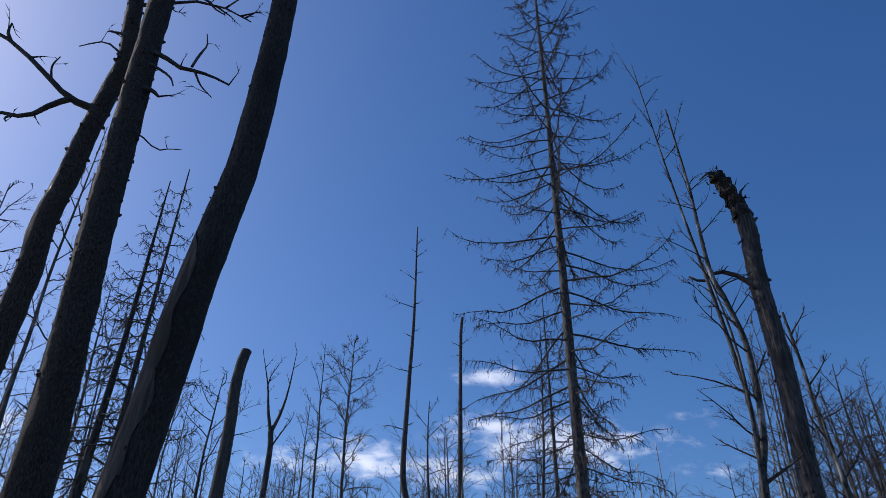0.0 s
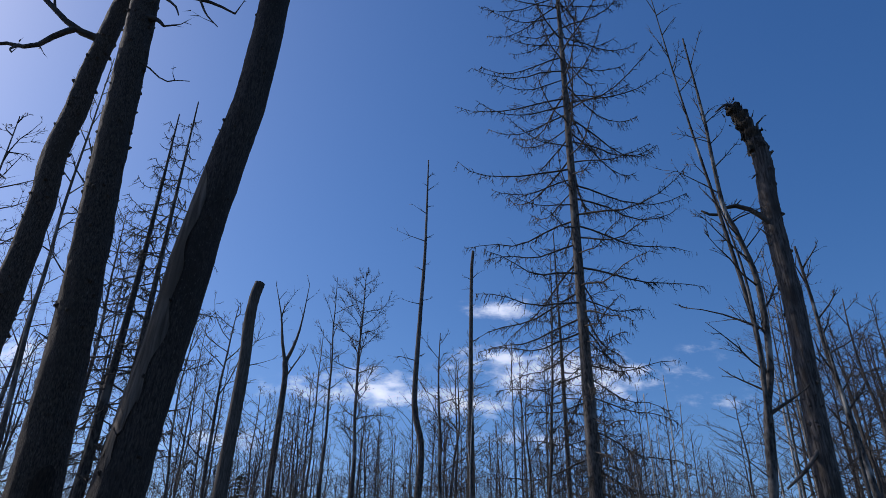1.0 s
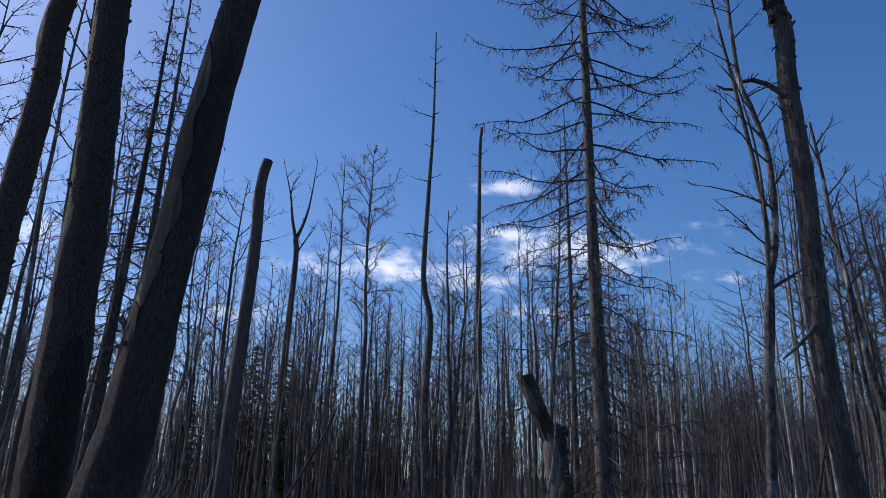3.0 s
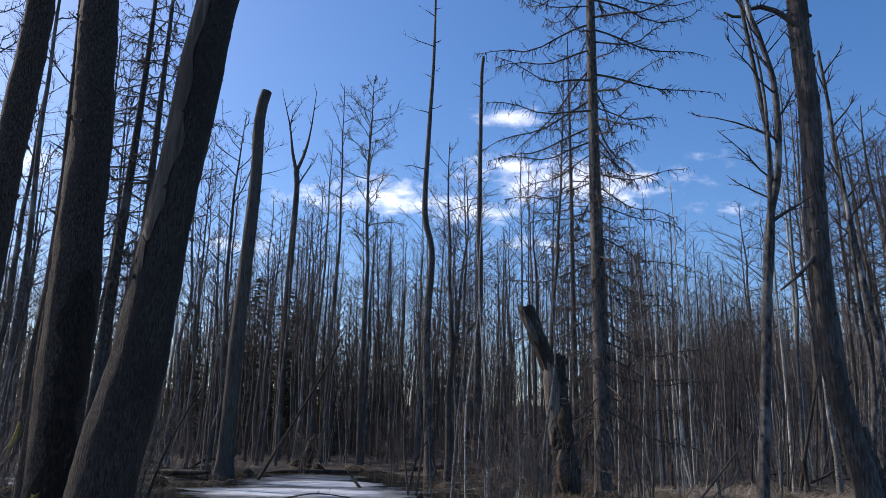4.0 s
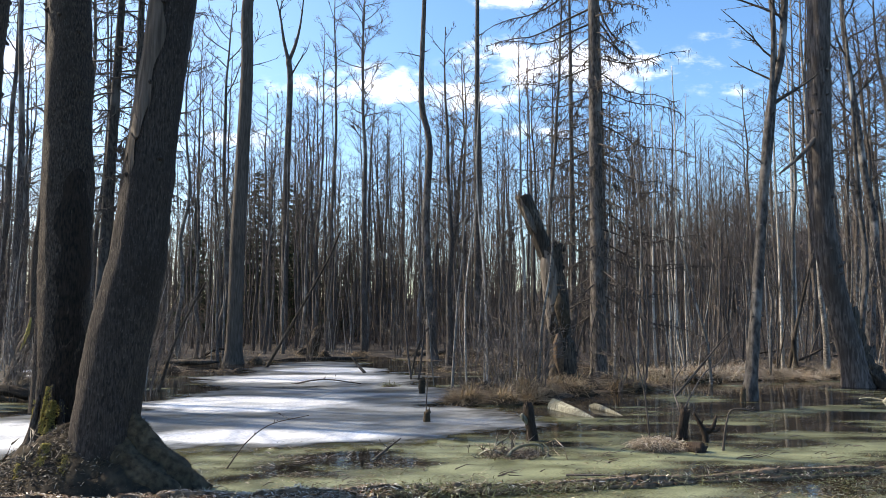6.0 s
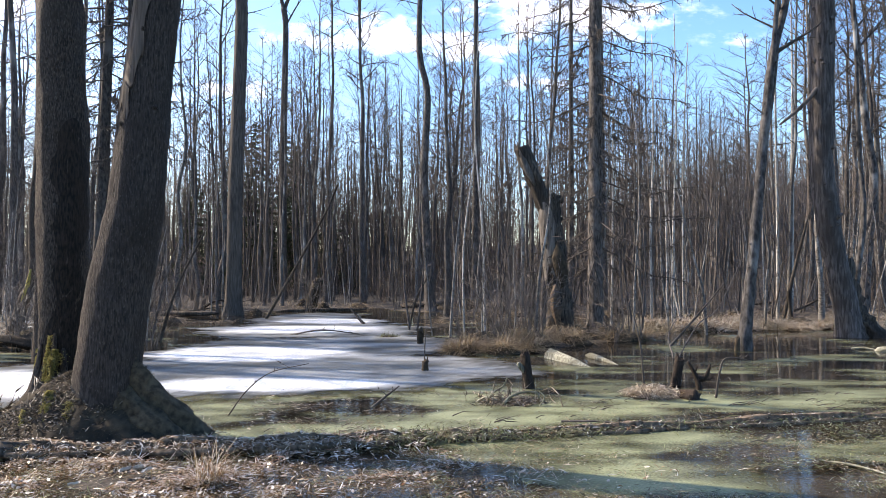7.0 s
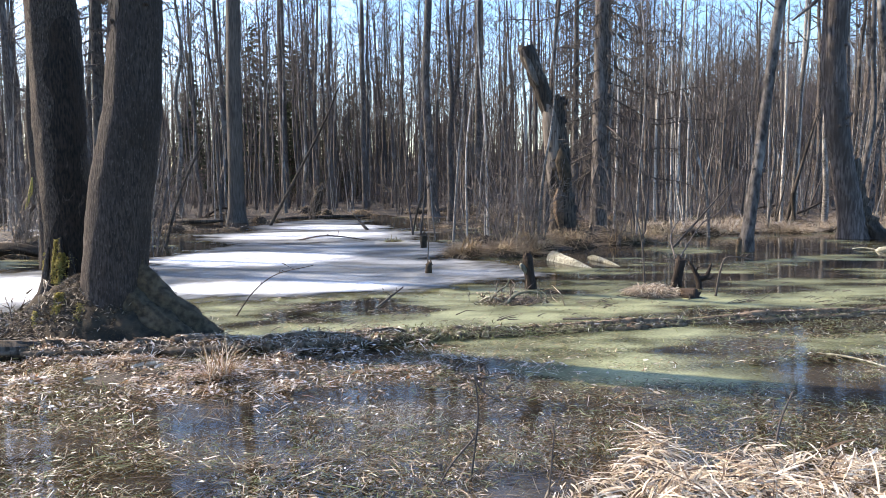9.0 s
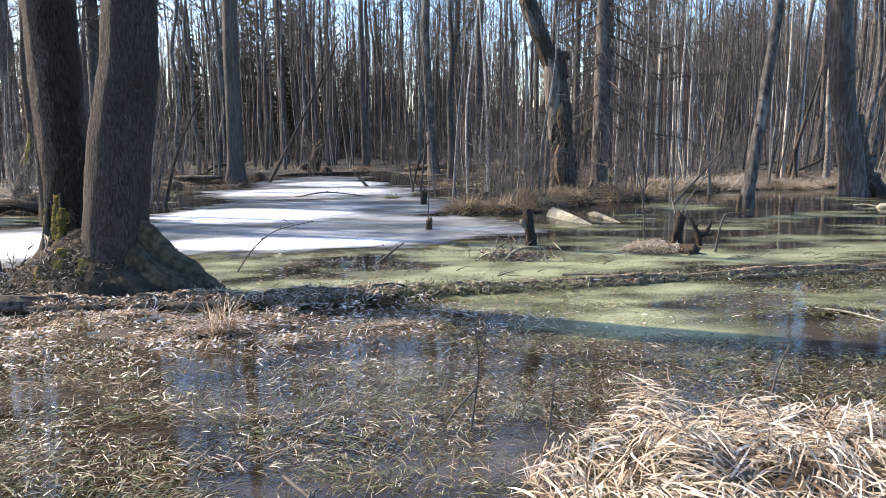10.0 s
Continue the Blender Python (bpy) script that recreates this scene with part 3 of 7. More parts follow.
# ---- standing trees near the water ----
def hero(name, label, category, points, r0, r1, material, sides=16, flare=0.12, wob=0.07, seed=1, ring=0.16, group="", knobs=0, knob=0.03, girths=None):
    """A thing with one trunk through the given points; the trunk goes on below the ground. girths: (height, radius) in place of the even taper."""
    ob = thing(name, label, category, group)
    base = Vector(points[0])
    low = [(points[0][0], points[0][1], land(base.x, base.y) - 0.25 if base.z < 0.3 else base.z)] + [tuple(q) for q in points[1:]]
    ob.location = low[0]
    pts = [Vector(q) - Vector(low[0]) for q in low]
    h = pts[-1].z
    rings = max(12, int(h / ring))
    if girths:
        spine = stem(pts, rings)
        tb = Tubes().add(spine, [float(np.interp(q.z + low[0][2], [g[0] for g in girths], [g[1] for g in girths])) for q in spine], sides, wob, seed)
    else:
        tb = stem_of(pts, h, r0, r1, rings, sides, wob, seed, flare)
    kr = random.Random(seed + 900)
    for _ in range(knobs):
        z = h * kr.uniform(0.12, 0.999)
        c, r = along(pts, z), r0 + (r1 - r0) * z / h
        a = kr.uniform(0, 2 * math.pi)
        d = Vector((math.cos(a), math.sin(a), kr.uniform(-0.4, 0.7)))
        s = knob * kr.uniform(0.4, 1.4)
        tb.add([c + d * (r * 0.7), c + d * r, c + d * (r + s * kr.uniform(0.4, 1.2))], [s * 1.3, s, s * 0.4], 6)
    part("trunk", tb, material, ob)
    return ob, pts


def boughs(parent, rng, rows, material=None):
    """Broken boughs, each a part of its own: way points and radius."""
    o = Vector(parent.location)
    for points, r in rows:
        tb = Tubes()
        line = stem([Vector(q) - o for q in points], 8)
        tb.add(line, taper(r, r * 0.35, 8), 7, 0.22, r * 77)
        for _ in range(2 if r > 0.03 else 1):
            limb(tb, rng, line[rng.randrange(3, 8)], Vector((rng.gauss(0, 0.6), rng.gauss(0, 0.5), rng.uniform(-0.2, 0.9))).normalized(), rng.uniform(0.2, 0.5), max(0.008, r * 0.35), 2, 0.25, 0.0, 1)
        part("bough", tb, material or M_TWIG, parent)


def short_boughs(parent, rng, pts, rows):
    for z, sx, ln, up in rows:
        tb = Tubes()
        limb(tb, rng, along(pts, z), Vector((sx, rng.uniform(-0.4, 0.4), up)).normalized(), ln, 0.032, 3, 0.14, 0.03, 1)
        part("bough", tb, M_TWIG, parent)


# the twin alder on its root mound
AX, AY, BX, BY = -3.56, 8.45, -2.82, 8.0
rng = random.Random(11)
twin_a, pa = hero("alder_tree", "big dark alder trunk with rough bark on a mossy root mound", "tree", [(-3.5, AY, 0), (-3.51, AY, 1.0), (-3.51, AY, 2.0), (-3.53, AY, 2.9), (-3.57, AY, 3.8), (-3.6, AY, 4.8), (-3.68, AY, 5.7), (-3.75, AY, 6.6), (-3.83, AY, 8.0), (-3.93, AY, 9.8), (-4.0, AY, 11.4), (-4.05, AY, 14.4), (-3.84, AY, 17.5)], 0.233, 0.135, M_ALDER, 30, 0.14, 0.085, 3, 0.1, "", 330, 0.026, ((-0.3, 0.22), (0.3, 0.2), (1.1, 0.215), (1.7, 0.24), (2.6, 0.242), (3.6, 0.225), (4.8, 0.208), (6.4, 0.2), (9.0, 0.185), (11.4, 0.18), (17.5, 0.12)))
tb = Tubes()
for z, way, ln, r in ((12.6, (0.8, 0.3, 0.5), 2.2, 0.05), (12.2, (-0.8, 0.3, 0.5), 2.0, 0.05), (13.4, (0.3, 0.8, 0.6), 2.2, 0.05), (14.6, (-0.6, -0.5, 0.7), 1.9, 0.04), (15.4, (0.6, -0.4, 0.8), 1.8, 0.04)):
    limb(tb, rng, along(pa, z), Vector(way).normalized(), ln, r, 5, 0.22, 0.03, 2, 45, 0.42)
part("crown", tb, M_TWIG, twin_a, "bare crooked dead branches")
boughs(twin_a, rng, (
    ([(-3.90, 8.40, 10.04), (-3.68, 8.35, 9.96), (-3.37, 8.35, 9.70), (-3.11, 8.35, 9.62), (-2.85, 8.35, 9.52), (-2.57, 8.35, 9.35)], 0.042),
    ([(-3.11, 8.35, 9.62), (-2.97, 8.35, 9.33), (-2.77, 8.35, 9.09)], 0.02),
    ([(-3.17, 8.35, 9.71), (-3.10, 8.35, 10.00), (-3.04, 8.35, 10.19), (-3.09, 8.35, 10.44)], 0.022),
    ([(-3.86, 8.35, 9.78), (-3.68, 8.35, 9.68), (-3.44, 8.35, 9.49), (-3.35, 8.35, 9.30)], 0.028),
    ([(-3.82, 8.35, 9.26), (-3.63, 8.35, 9.20), (-3.51, 8.35, 9.08)], 0.05),
    ([(-3.76, 8.35, 8.43), (-3.57, 8.35, 8.33), (-3.31, 8.35, 8.09), (-3.14, 8.35, 8.10), (-2.97, 8.35, 8.09)], 0.014),
    ([(-3.94, 8.35, 11.54), (-3.26, 8.35, 11.26), (-3.09, 8.35, 11.05), (-2.90, 8.35, 10.90)], 0.025)))

TWIN_GIRTH = ((0.0, 0.4), (0.35, 0.33), (0.64, 0.3), (1.5, 0.285), (2.1, 0.268), (2.6, 0.248), (3.2, 0.226), (3.9, 0.212), (4.6, 0.214), (5.1, 0.224), (6.0, 0.208), (8.5, 0.19), (11.0, 0.18), (17.0, 0.13))
twin_b, pb = hero("alder_tree", "thick leaning alder trunk with a barkless strip beside its twin", "tree", [(-2.84, BY, 0), (-2.82, BY, 0.6), (-2.76, BY, 1.2), (-2.66, BY, 1.75), (-2.58, BY, 2.2), (-2.53, BY, 2.8), (-2.46, BY, 3.6), (-2.39, BY, 4.2), (-2.34, BY, 4.75), (-2.28, BY, 5.4), (-2.21, BY, 6.0), (-2.12, BY, 6.7), (-2.01, BY, 7.5), (-1.96, BY, 8.5), (-1.93, BY, 9.6), (-1.92, BY, 11), (-1.95, BY, 14), (-2.1, BY, 17)], 0.25, 0.13, M_TWIN, 32, 0.2, 0.06, 8, 0.1, "", 120, 0.02, TWIN_GIRTH)
tb = Tubes()
for z, way, ln, r in ((10.7, (0.8, -0.3, -0.4), 0.3, 0.03), (12.5, (0.9, 0.2, 0.4), 2.0, 0.05), (13.2, (-0.7, 0.4, 0.5), 1.9, 0.05), (14.2, (0.5, -0.6, 0.6), 2.0, 0.05), (15.4, (-0.5, -0.5, 0.8), 1.8, 0.04)):
    limb(tb, rng, along(pb, z), Vector(way).normalized(), ln, r, 5, 0.22, 0.03, 2, 45, 0.42)
part("crown", tb, M_TWIG, twin_b, "bare crooked dead branches")
def shell(pts, radius, z0, z1, ang0, ang1, seed, ragged=30.0, n=30, torn=0.5):
    """A sheet that hugs a trunk, with ragged edges."""
    tb = Tubes()
    for j in range(n):
        z = z0 + (z1 - z0) * j / (n - 1)
        u = j / (n - 1)
        c = along(pts, z)
        mid, wide = 0.5 * (ang0 + ang1), 0.5 * (ang1 - ang0) * min(1, 0.8 + 3 * u, 6 * (1 - u)) ** 0.5
        lo = mid - wide + ragged * noise.noise(Vector((z * 2.3, seed, 1)))
        hi = mid + wide + ragged * noise.noise(Vector((z * 1.9, seed + 5, 1)))
        for k in range(12):
            ang = radians(lo + (hi - lo) * k / 11)
            r = radius(z)
            drop = torn * max(0, 1 - u * 4) * (noise.noise(Vector((ang * 2.1, seed, 3))) + 0.6 * noise.noise(Vector((ang * 9, seed, 8))))
            tb.v.append((c + Vector((r * math.cos(ang), r * math.sin(ang), drop)))[:])
    for j in range(n - 1):
        for k in range(11):
            tb.f.append((j * 12 + k, j * 12 + k + 1, (j + 1) * 12 + k + 1, (j + 1) * 12 + k))
    return tb


# barkless wood on the sunward side of the trunk
trunk_of = lambda tree: next(c for c in tree.children if c.name.startswith("trunk"))
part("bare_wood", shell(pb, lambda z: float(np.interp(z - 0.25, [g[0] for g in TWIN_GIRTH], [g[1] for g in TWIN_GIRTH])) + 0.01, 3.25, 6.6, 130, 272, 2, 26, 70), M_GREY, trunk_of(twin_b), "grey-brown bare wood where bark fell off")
def moss_strip(tb, rng, a, b, width, count, out_=0.02):
    """Moss in a ragged upright strip: small tufts of tiny leaves on the bark."""
    for _ in range(count):
        u = rng.random()
        side = rng.gauss(0, 0.5) * width * (0.5 + 0.8 * abs(noise.noise(Vector((u * 6, a.x * 9, 2)))) + 0.5 * math.sin(math.pi * u))
        c = a.lerp(b, u) + Vector((side, 0, 0))
        lump = noise.noise(Vector((c.x * 24, c.z * 20, a.z))) + 0.5 * noise.noise(Vector((c.x * 60, c.z * 50, 4)))
        if lump < -0.25:
            continue
        c.y -= out_ * max(0, lump) + 0.004 - 0.4 * side * side / max(width, 0.01)
        for _ in range(3):
            tb.sliver(c, Vector((rng.gauss(0, 0.7), -rng.uniform(0.3, 1), rng.gauss(0.25, 0.6))).normalized(), rng.uniform(0.007, 0.018), rng.uniform(0.002, 0.0045))


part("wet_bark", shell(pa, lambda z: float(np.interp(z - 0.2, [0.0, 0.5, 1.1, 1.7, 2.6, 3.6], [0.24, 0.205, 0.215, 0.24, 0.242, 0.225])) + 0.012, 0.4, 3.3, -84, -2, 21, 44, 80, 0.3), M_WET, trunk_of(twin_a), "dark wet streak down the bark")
tb = Tubes()
for x0, z0, x1, z1, y0, wide, count in ((-3.47, 0.94, -3.5, 0.5, 8.17, 0.028, 900), (-3.4, 0.8, -3.41, 0.62, 8.13, 0.06, 1800), (-3.4, 0.66, -3.42, 0.42, 8.1, 0.045, 1300), (-3.17, 0.7, -3.16, 0.42, 8.2, 0.02, 500), (-3.62, 0.8, -3.63, 0.45, 8.22, 0.018, 350)):
    moss_strip(tb, rng, Vector((x0, y0, z0)) - twin_a.location, Vector((x1, y0 - 0.06, z1)) - twin_a.location, wide, count)
part("moss", tb, M_MOSS, trunk_of(twin_a), "bright yellow-green moss")

# root mound: buttress roots, moss and dead twigs
mound = thing("root_mound", "dark root mound with moss and dead twigs round the alders", "root mound")
mound.location = (-3.1, 8.1, 0)
dome = Tubes()
rows = 22
for j in range(rows + 1):
    f = 1 - j / rows
    for k in range(84):
        ang = 2 * math.pi * k / 84
        c, s = math.cos(ang), math.sin(ang)
        ns = 1 + 0.14 * noise.noise(Vector((c * 1.6, s * 1.6, f * 2))) + 0.1 * noise.noise(Vector((c * 5, s * 5, f * 3))) + 0.06 * noise.noise(Vector((c * 13, s * 13, f * 5)))
        lump = 0.05 * noise.noise(Vector((c * f * 6, s * f * 6, 2.0))) + 0.05 * noise.noise(Vector((c * f * 15, s * f * 15, 5.0)))
        reach = 1.18 if c > 0 else 1.2
        lump += 0.035 * noise.noise(Vector((c * f * 30, s * f * 30, 9.0)))
        dome.v.append((0.05 + reach * f * ns * c, 0.9 * f * ns * s - 0.05, -0.12 + 0.72 * max(0, 1 - f ** 1.5) ** 1.15 + lump))
for j in range(rows):
    for k in range(84):
        dome.f.append((j * 84 + k, j * 84 + (k + 1) % 84, (j + 1) * 84 + (k + 1) % 84, (j + 1) * 84 + k))
part("earth", dome, M_PEAT, mound)
flanks = []
for (bx, by, dx, dy, h, r) in ((-2.66, 7.98, 0.62, 0.02, 0.66, 0.19), (-2.7, 7.88, 0.54, -0.12, 0.44, 0.18), (-2.85, 7.84, 0.3, -0.24, 0.36, 0.16), (-3.4, 8.1, -0.6, -0.25, 0.4, 0.1)):
    o = Vector((-3.1, 8.1, 0))
    pts = [Vector((bx, by, h)) - o, Vector((bx + dx * 0.35, by + dy * 0.35, h * 0.6)) - o, Vector((bx + dx * 0.75, by + dy * 0.75, h * 0.22)) - o, Vector((bx + dx * 1.15, by + dy * 1.15, -0.12)) - o]
    flank = Tubes().add(stem(pts, 18), taper(r * 0.75, r * 0.95, 18), 16, 0.4, bx * 3)
    flanks.append(flank)
    part("root", flank, M_FUZZ, mound)
def mound_top(x, y):
    f = math.hypot((x + 3.05) / 1.28, (y - 8.05) / 0.9)
    return -0.12 + 0.72 * max(0, 1 - f ** 1.5) ** 1.15


o = Vector((-3.1, 8.1, 0))
for ang, z1, r, out_ in ((-106, 0.85, 0.045, 0.2), (-90, 0.75, 0.05, 0.3), (-70, 0.95, 0.04, 0.3), (-48, 0.8, 0.05, 0.22)):
    c, s_ = math.cos(radians(ang)), math.sin(radians(ang))
    pts = [Vector((-3.53 + (0.2 + w_) * c, 8.42 + (0.2 + w_) * s_, z_)) - o for w_, z_ in ((0.0, z1), (0.04, z1 * 0.75), (0.1, z1 * 0.5), (0.1 + out_ * 0.5, 0.3), (0.1 + out_, 0.12), (0.2 + out_, -0.1))]
    part("root", Tubes().add(stem(pts, 20), [r * min(1.1, 0.35 + 0.09 * i) for i in range(20)], 10, 0.5, ang), M_ALDER, mound)
tb = Tubes()
for i in range(6500):
    a = rng.uniform(0, 2 * math.pi)
    rr = math.sqrt(rng.uniform(0.05, 1.0))
    x, y = -3.55 + rr * 1.0 * math.cos(a), 7.9 + rr * 0.78 * math.sin(a)
    bare = x > -2.95
    if bare and rng.random() < 0.7:
        continue
    p = Vector((x, y, mound_top(x, y) + rng.uniform(-0.01, 0.03)))
    w = Vector((rng.gauss(0, 0.8), rng.gauss(-0.15, 0.6), rng.uniform(-0.45, 0.5))).normalized()
    if rng.random() < 0.45:
        tb.ribbon(rng, p - o, w, rng.uniform(0.015, 0.045), rng.uniform(0.004, 0.01), rng.uniform(-0.3, 0.8), 0.5, 3)
    else:
        pts = wander(rng, p - o, w, rng.uniform(0.02, 0.06) if bare else rng.uniform(0.03, 0.11), 2, 0.3)
        tb.add(pts, [rng.uniform(0.0025, 0.005), 0.003, 0.0], 3)
for i in range(26):
    x, y = -3.75 + rng.gauss(0, 0.28), 7.6 + rng.gauss(0, 0.22)
    limb(tb, rng, Vector((x, y, mound_top(x, y))) - o, Vector((rng.gauss(0, 0.6), rng.gauss(-0.2, 0.4), rng.uniform(0.2, 1))).normalized(), rng.uniform(0.12, 0.3), 0.009, 3, 0.2, 0, 1)
part("twig_tangle", tb, M_TANGLE, mound, "tangle of dead twigs and leaves")
tb = Tubes()
for x, y, wide, count in ((-3.24, 7.74, 0.05, 800), (-3.21, 7.62, 0.05, 600), (-3.4, 7.62, 0.04, 260), (-3.0, 7.62, 0.05, 260)):
    z = mound_top(x, y)
    moss_strip(tb, rng, Vector((x, y, z + 0.05)) - o, Vector((x + 0.02, y - 0.1, mound_top(x, y - 0.1) - 0.02)) - o, wide, count)
part("moss", tb, M_MOSS, mound, "yellow-green strips of moss")
tb = Tubes()
for flank in flanks[:3] + [dome]:
    for face in flank.f:
        q = [Vector(flank.v[i]) for i in face[:4]]
        mid = sum(q, Vector()) / len(q)
        out_ = (q[1] - q[0]).cross(q[2] - q[0])
        if mid.x < -0.25 or mid.z < -0.05 or mid.y > 0.25 or out_.length < 1e-7:
            continue
        away = mid - Vector((0.3, 0.25, 0.1))
        out_ = out_.normalized() * (1 if out_.dot(away) > 0 else -1)
        for _ in range(9 if flank is dome else 16):
            u, v = rng.random(), rng.random()
            c = q[0].lerp(q[1], u).lerp(q[-1].lerp(q[-2], u), v)
            if noise.noise(c * 7) < -0.35:
                continue
            tb.sliver(c, (out_ + Vector((rng.gauss(0, 0.6), rng.gauss(0, 0.6), rng.gauss(-0.5, 0.6)))).normalized(), rng.uniform(0.012, 0.04), rng.uniform(0.002, 0.004))
part("moss", tb, M_FUZZ, mound, "dull brown moss and dry hair-grass")

# the leaning neighbour with forked dead boughs
rng = random.Random(5)
lean, pl = hero("alder_tree", "dark alder trunk with forked dead boughs", "tree", [(-4.86, 9, 0), (-4.84, 9, 2.5), (-4.81, 9, 4.8), (-4.75, 9, 6.4), (-4.8, 9, 7.3), (-4.73, 9, 8.1), (-4.69, 9, 8.9), (-4.6, 9, 9.9), (-4.54, 9, 10.6), (-4.7, 9, 11.6), (-4.8, 9, 13), (-4.7, 9, 17)], 0.195, 0.1, M_ALDER, 24, 0.12, 0.09, 6, 0.12, "", 260, 0.028)
boughs(lean, rng, (
    ([(-4.7, 8.95, 9.4), (-5.07, 8.85, 9.52), (-5.42, 8.8, 9.85), (-5.98, 8.8, 10.4), (-6.6, 8.8, 10.91), (-7.0, 8.8, 11.0)], 0.058),
    ([(-5.05, 8.85, 9.5), (-5.25, 8.8, 9.31), (-5.54, 8.8, 9.07), (-5.97, 8.8, 9.13), (-6.6, 8.8, 9.0)], 0.052),
    ([(-6.3, 8.8, 10.68), (-6.38, 8.75, 10.85), (-6.35, 8.7, 11.0)], 0.035),
    ([(-5.7, 8.8, 9.1), (-5.78, 8.75, 8.98), (-5.72, 8.72, 8.88)], 0.025),
    ([(-5.42, 8.8, 9.85), (-5.46, 8.75, 10.1), (-5.36, 8.7, 10.25)], 0.022),
    ([(-4.5, 9, 10.5), (-4.62, 8.9, 10.6), (-4.93, 8.9, 10.85), (-5.3, 8.9, 10.73)], 0.026),
    ([(-4.5, 8.95, 11.0), (-4.62, 8.9, 11.04), (-4.89, 8.85, 11.06)], 0.045)))
tb = Tubes()
for z, way, ln, r in ((12.4, (0.8, 0.1, 0.4), 2.0, 0.05), (13.2, (-0.7, 0.2, 0.6), 2.0, 0.05), (14.4, (0.5, 0.4, 0.8), 1.8, 0.04), (15.4, (-0.4, -0.4, 0.9), 1.8, 0.04)):
    limb(tb, rng, along(pl, z), Vector(way).normalized(), ln, r, 5, 0.22, 0.03, 2, 45, 0.42)
part("crown", tb, M_TWIG, lean, "bare crooked dead branches")


# thin dead stem behind the big alders
thin, pt_ = hero("dead_tree", "thin dark dead stem with short broken twigs", "dead tree", [(-6.75, 14, 0), (-6.8, 14, 3), (-6.85, 14, 5.5), (-6.95, 14, 7.2), (-7.08, 14, 9.5), (-7.22, 14, 11), (-7.33, 14, 12.4)], 0.12, 0.03, M_ALDER, 12, 0.08, 0.12, 33, 0.12, "", 60, 0.03)
short_boughs(thin, rng, pt_, ((11.9, 1, 0.7, 1.3), (11.4, -1, 0.8, 1.2), (10.9, 1, 0.6, 0.9), (10.6, -1, 0.9, 1.0), (9.9, -1, 0.4, 0.6), (9.2, 1, 0.35, 0.5), (7.1, -1, 0.4, 0.7), (5.8, -1, 0.5, 0.4)))

# ---- larches ----
def larch(base, top_x, height, r, reach, low, seed, label, dense=1.0, dark_top=False):
    rng = random.Random(seed)
    x, y = base
    ob, pts = hero("larch_tree", label, "tree", [(x, y, 0), (x + (top_x - x) * 0.5, y, height * 0.3), (top_x, y, height * 0.65), (top_x, y, height)], r, 0.02, M_LARCH, 14, 0.1, 0.05, seed, 0.25)
    tb = Tubes()
    z, turn = low, 0.0
    while z < height - 0.3:
        u = z / height
        prof = reach * min(1.0, (1 - u) * 2.3 + 0.12) * (0.75 if u < 0.3 else 1.0)
        turn += 2.4 + rng.uniform(-0.5, 0.5)
        curl = rng.uniform(0.16, 0.36)
        ln = prof * rng.uniform(0.6, 1.15)
        w = Vector((math.cos(turn), math.sin(turn), -0.06 - 0.4 * (1 - u) + 0.35 * max(0, u - 0.75)))
        p = along(pts, z)
        segs = 7
        q, d, line = p.copy(), w.normalized(), [p.copy()]
        for k in range(segs):
            rise = curl if k > 2 else -0.04
            if u < 0.42 and k > 4:
                rise = -0.16
            d = (d + Vector((rng.gauss(0, 0.08), rng.gauss(0, 0.08), rise + rng.gauss(0, 0.05)))).normalized()
            q = q + d * (ln / segs)
            line.append(q.copy())
        rb = (0.011 + 0.0072 * ln) * (0.75 if u < 0.3 else 1)
        tb.add(line, taper(rb, 0.008, segs + 1), 4)
        for _ in range(int(ln * 17 * dense)):
            k = rng.randrange(1, segs)
            s = line[k].lerp(line[k + 1], rng.random())
            dd = (line[k + 1] - line[k]).normalized()
            if rng.random() < 0.55:
                tw = Vector((rng.gauss(0, 0.35), rng.gauss(0, 0.35), -1)) + dd * 0.5
                tl = rng.uniform(0.08, 0.4)
            else:
                tw = side_way(rng, dd, rng.uniform(35, 60)) + Vector((0, 0, 0.1))
                tl = rng.uniform(0.2, 0.7) * (1.1 - k / segs) * min(1, ln / 2)
            tw.normalize()
            e = wander(rng, s, tw, tl, 2, 0.15)
            tb.add(e, [0.011, 0.009, 0.0], 3)
            if tl > 0.3:
                for _ in range(3):
                    s2 = e[0].lerp(e[2], rng.uniform(0.3, 1))
                    t2 = side_way(rng, tw, 50) + Vector((0, 0, -0.3))
                    tb.add([s2, s2 + t2 * rng.uniform(0.06, 0.2)], [0.009, 0.0], 3)
        if u < 0.45:
            for _ in range(int(5 * dense)):
                s = line[-1] + Vector((rng.gauss(0, 0.12), rng.gauss(0, 0.12), 0))
                tb.add([s, s + Vector((rng.gauss(0, 0.04), rng.gauss(0, 0.04), -rng.uniform(0.1, 0.35)))], [0.007, 0.0], 3)
        z += rng.uniform(0.08, 0.26) / dense
    part("crown", tb, M_TWIG, ob, "thin bare drooping twigs with old tufts")
    return ob


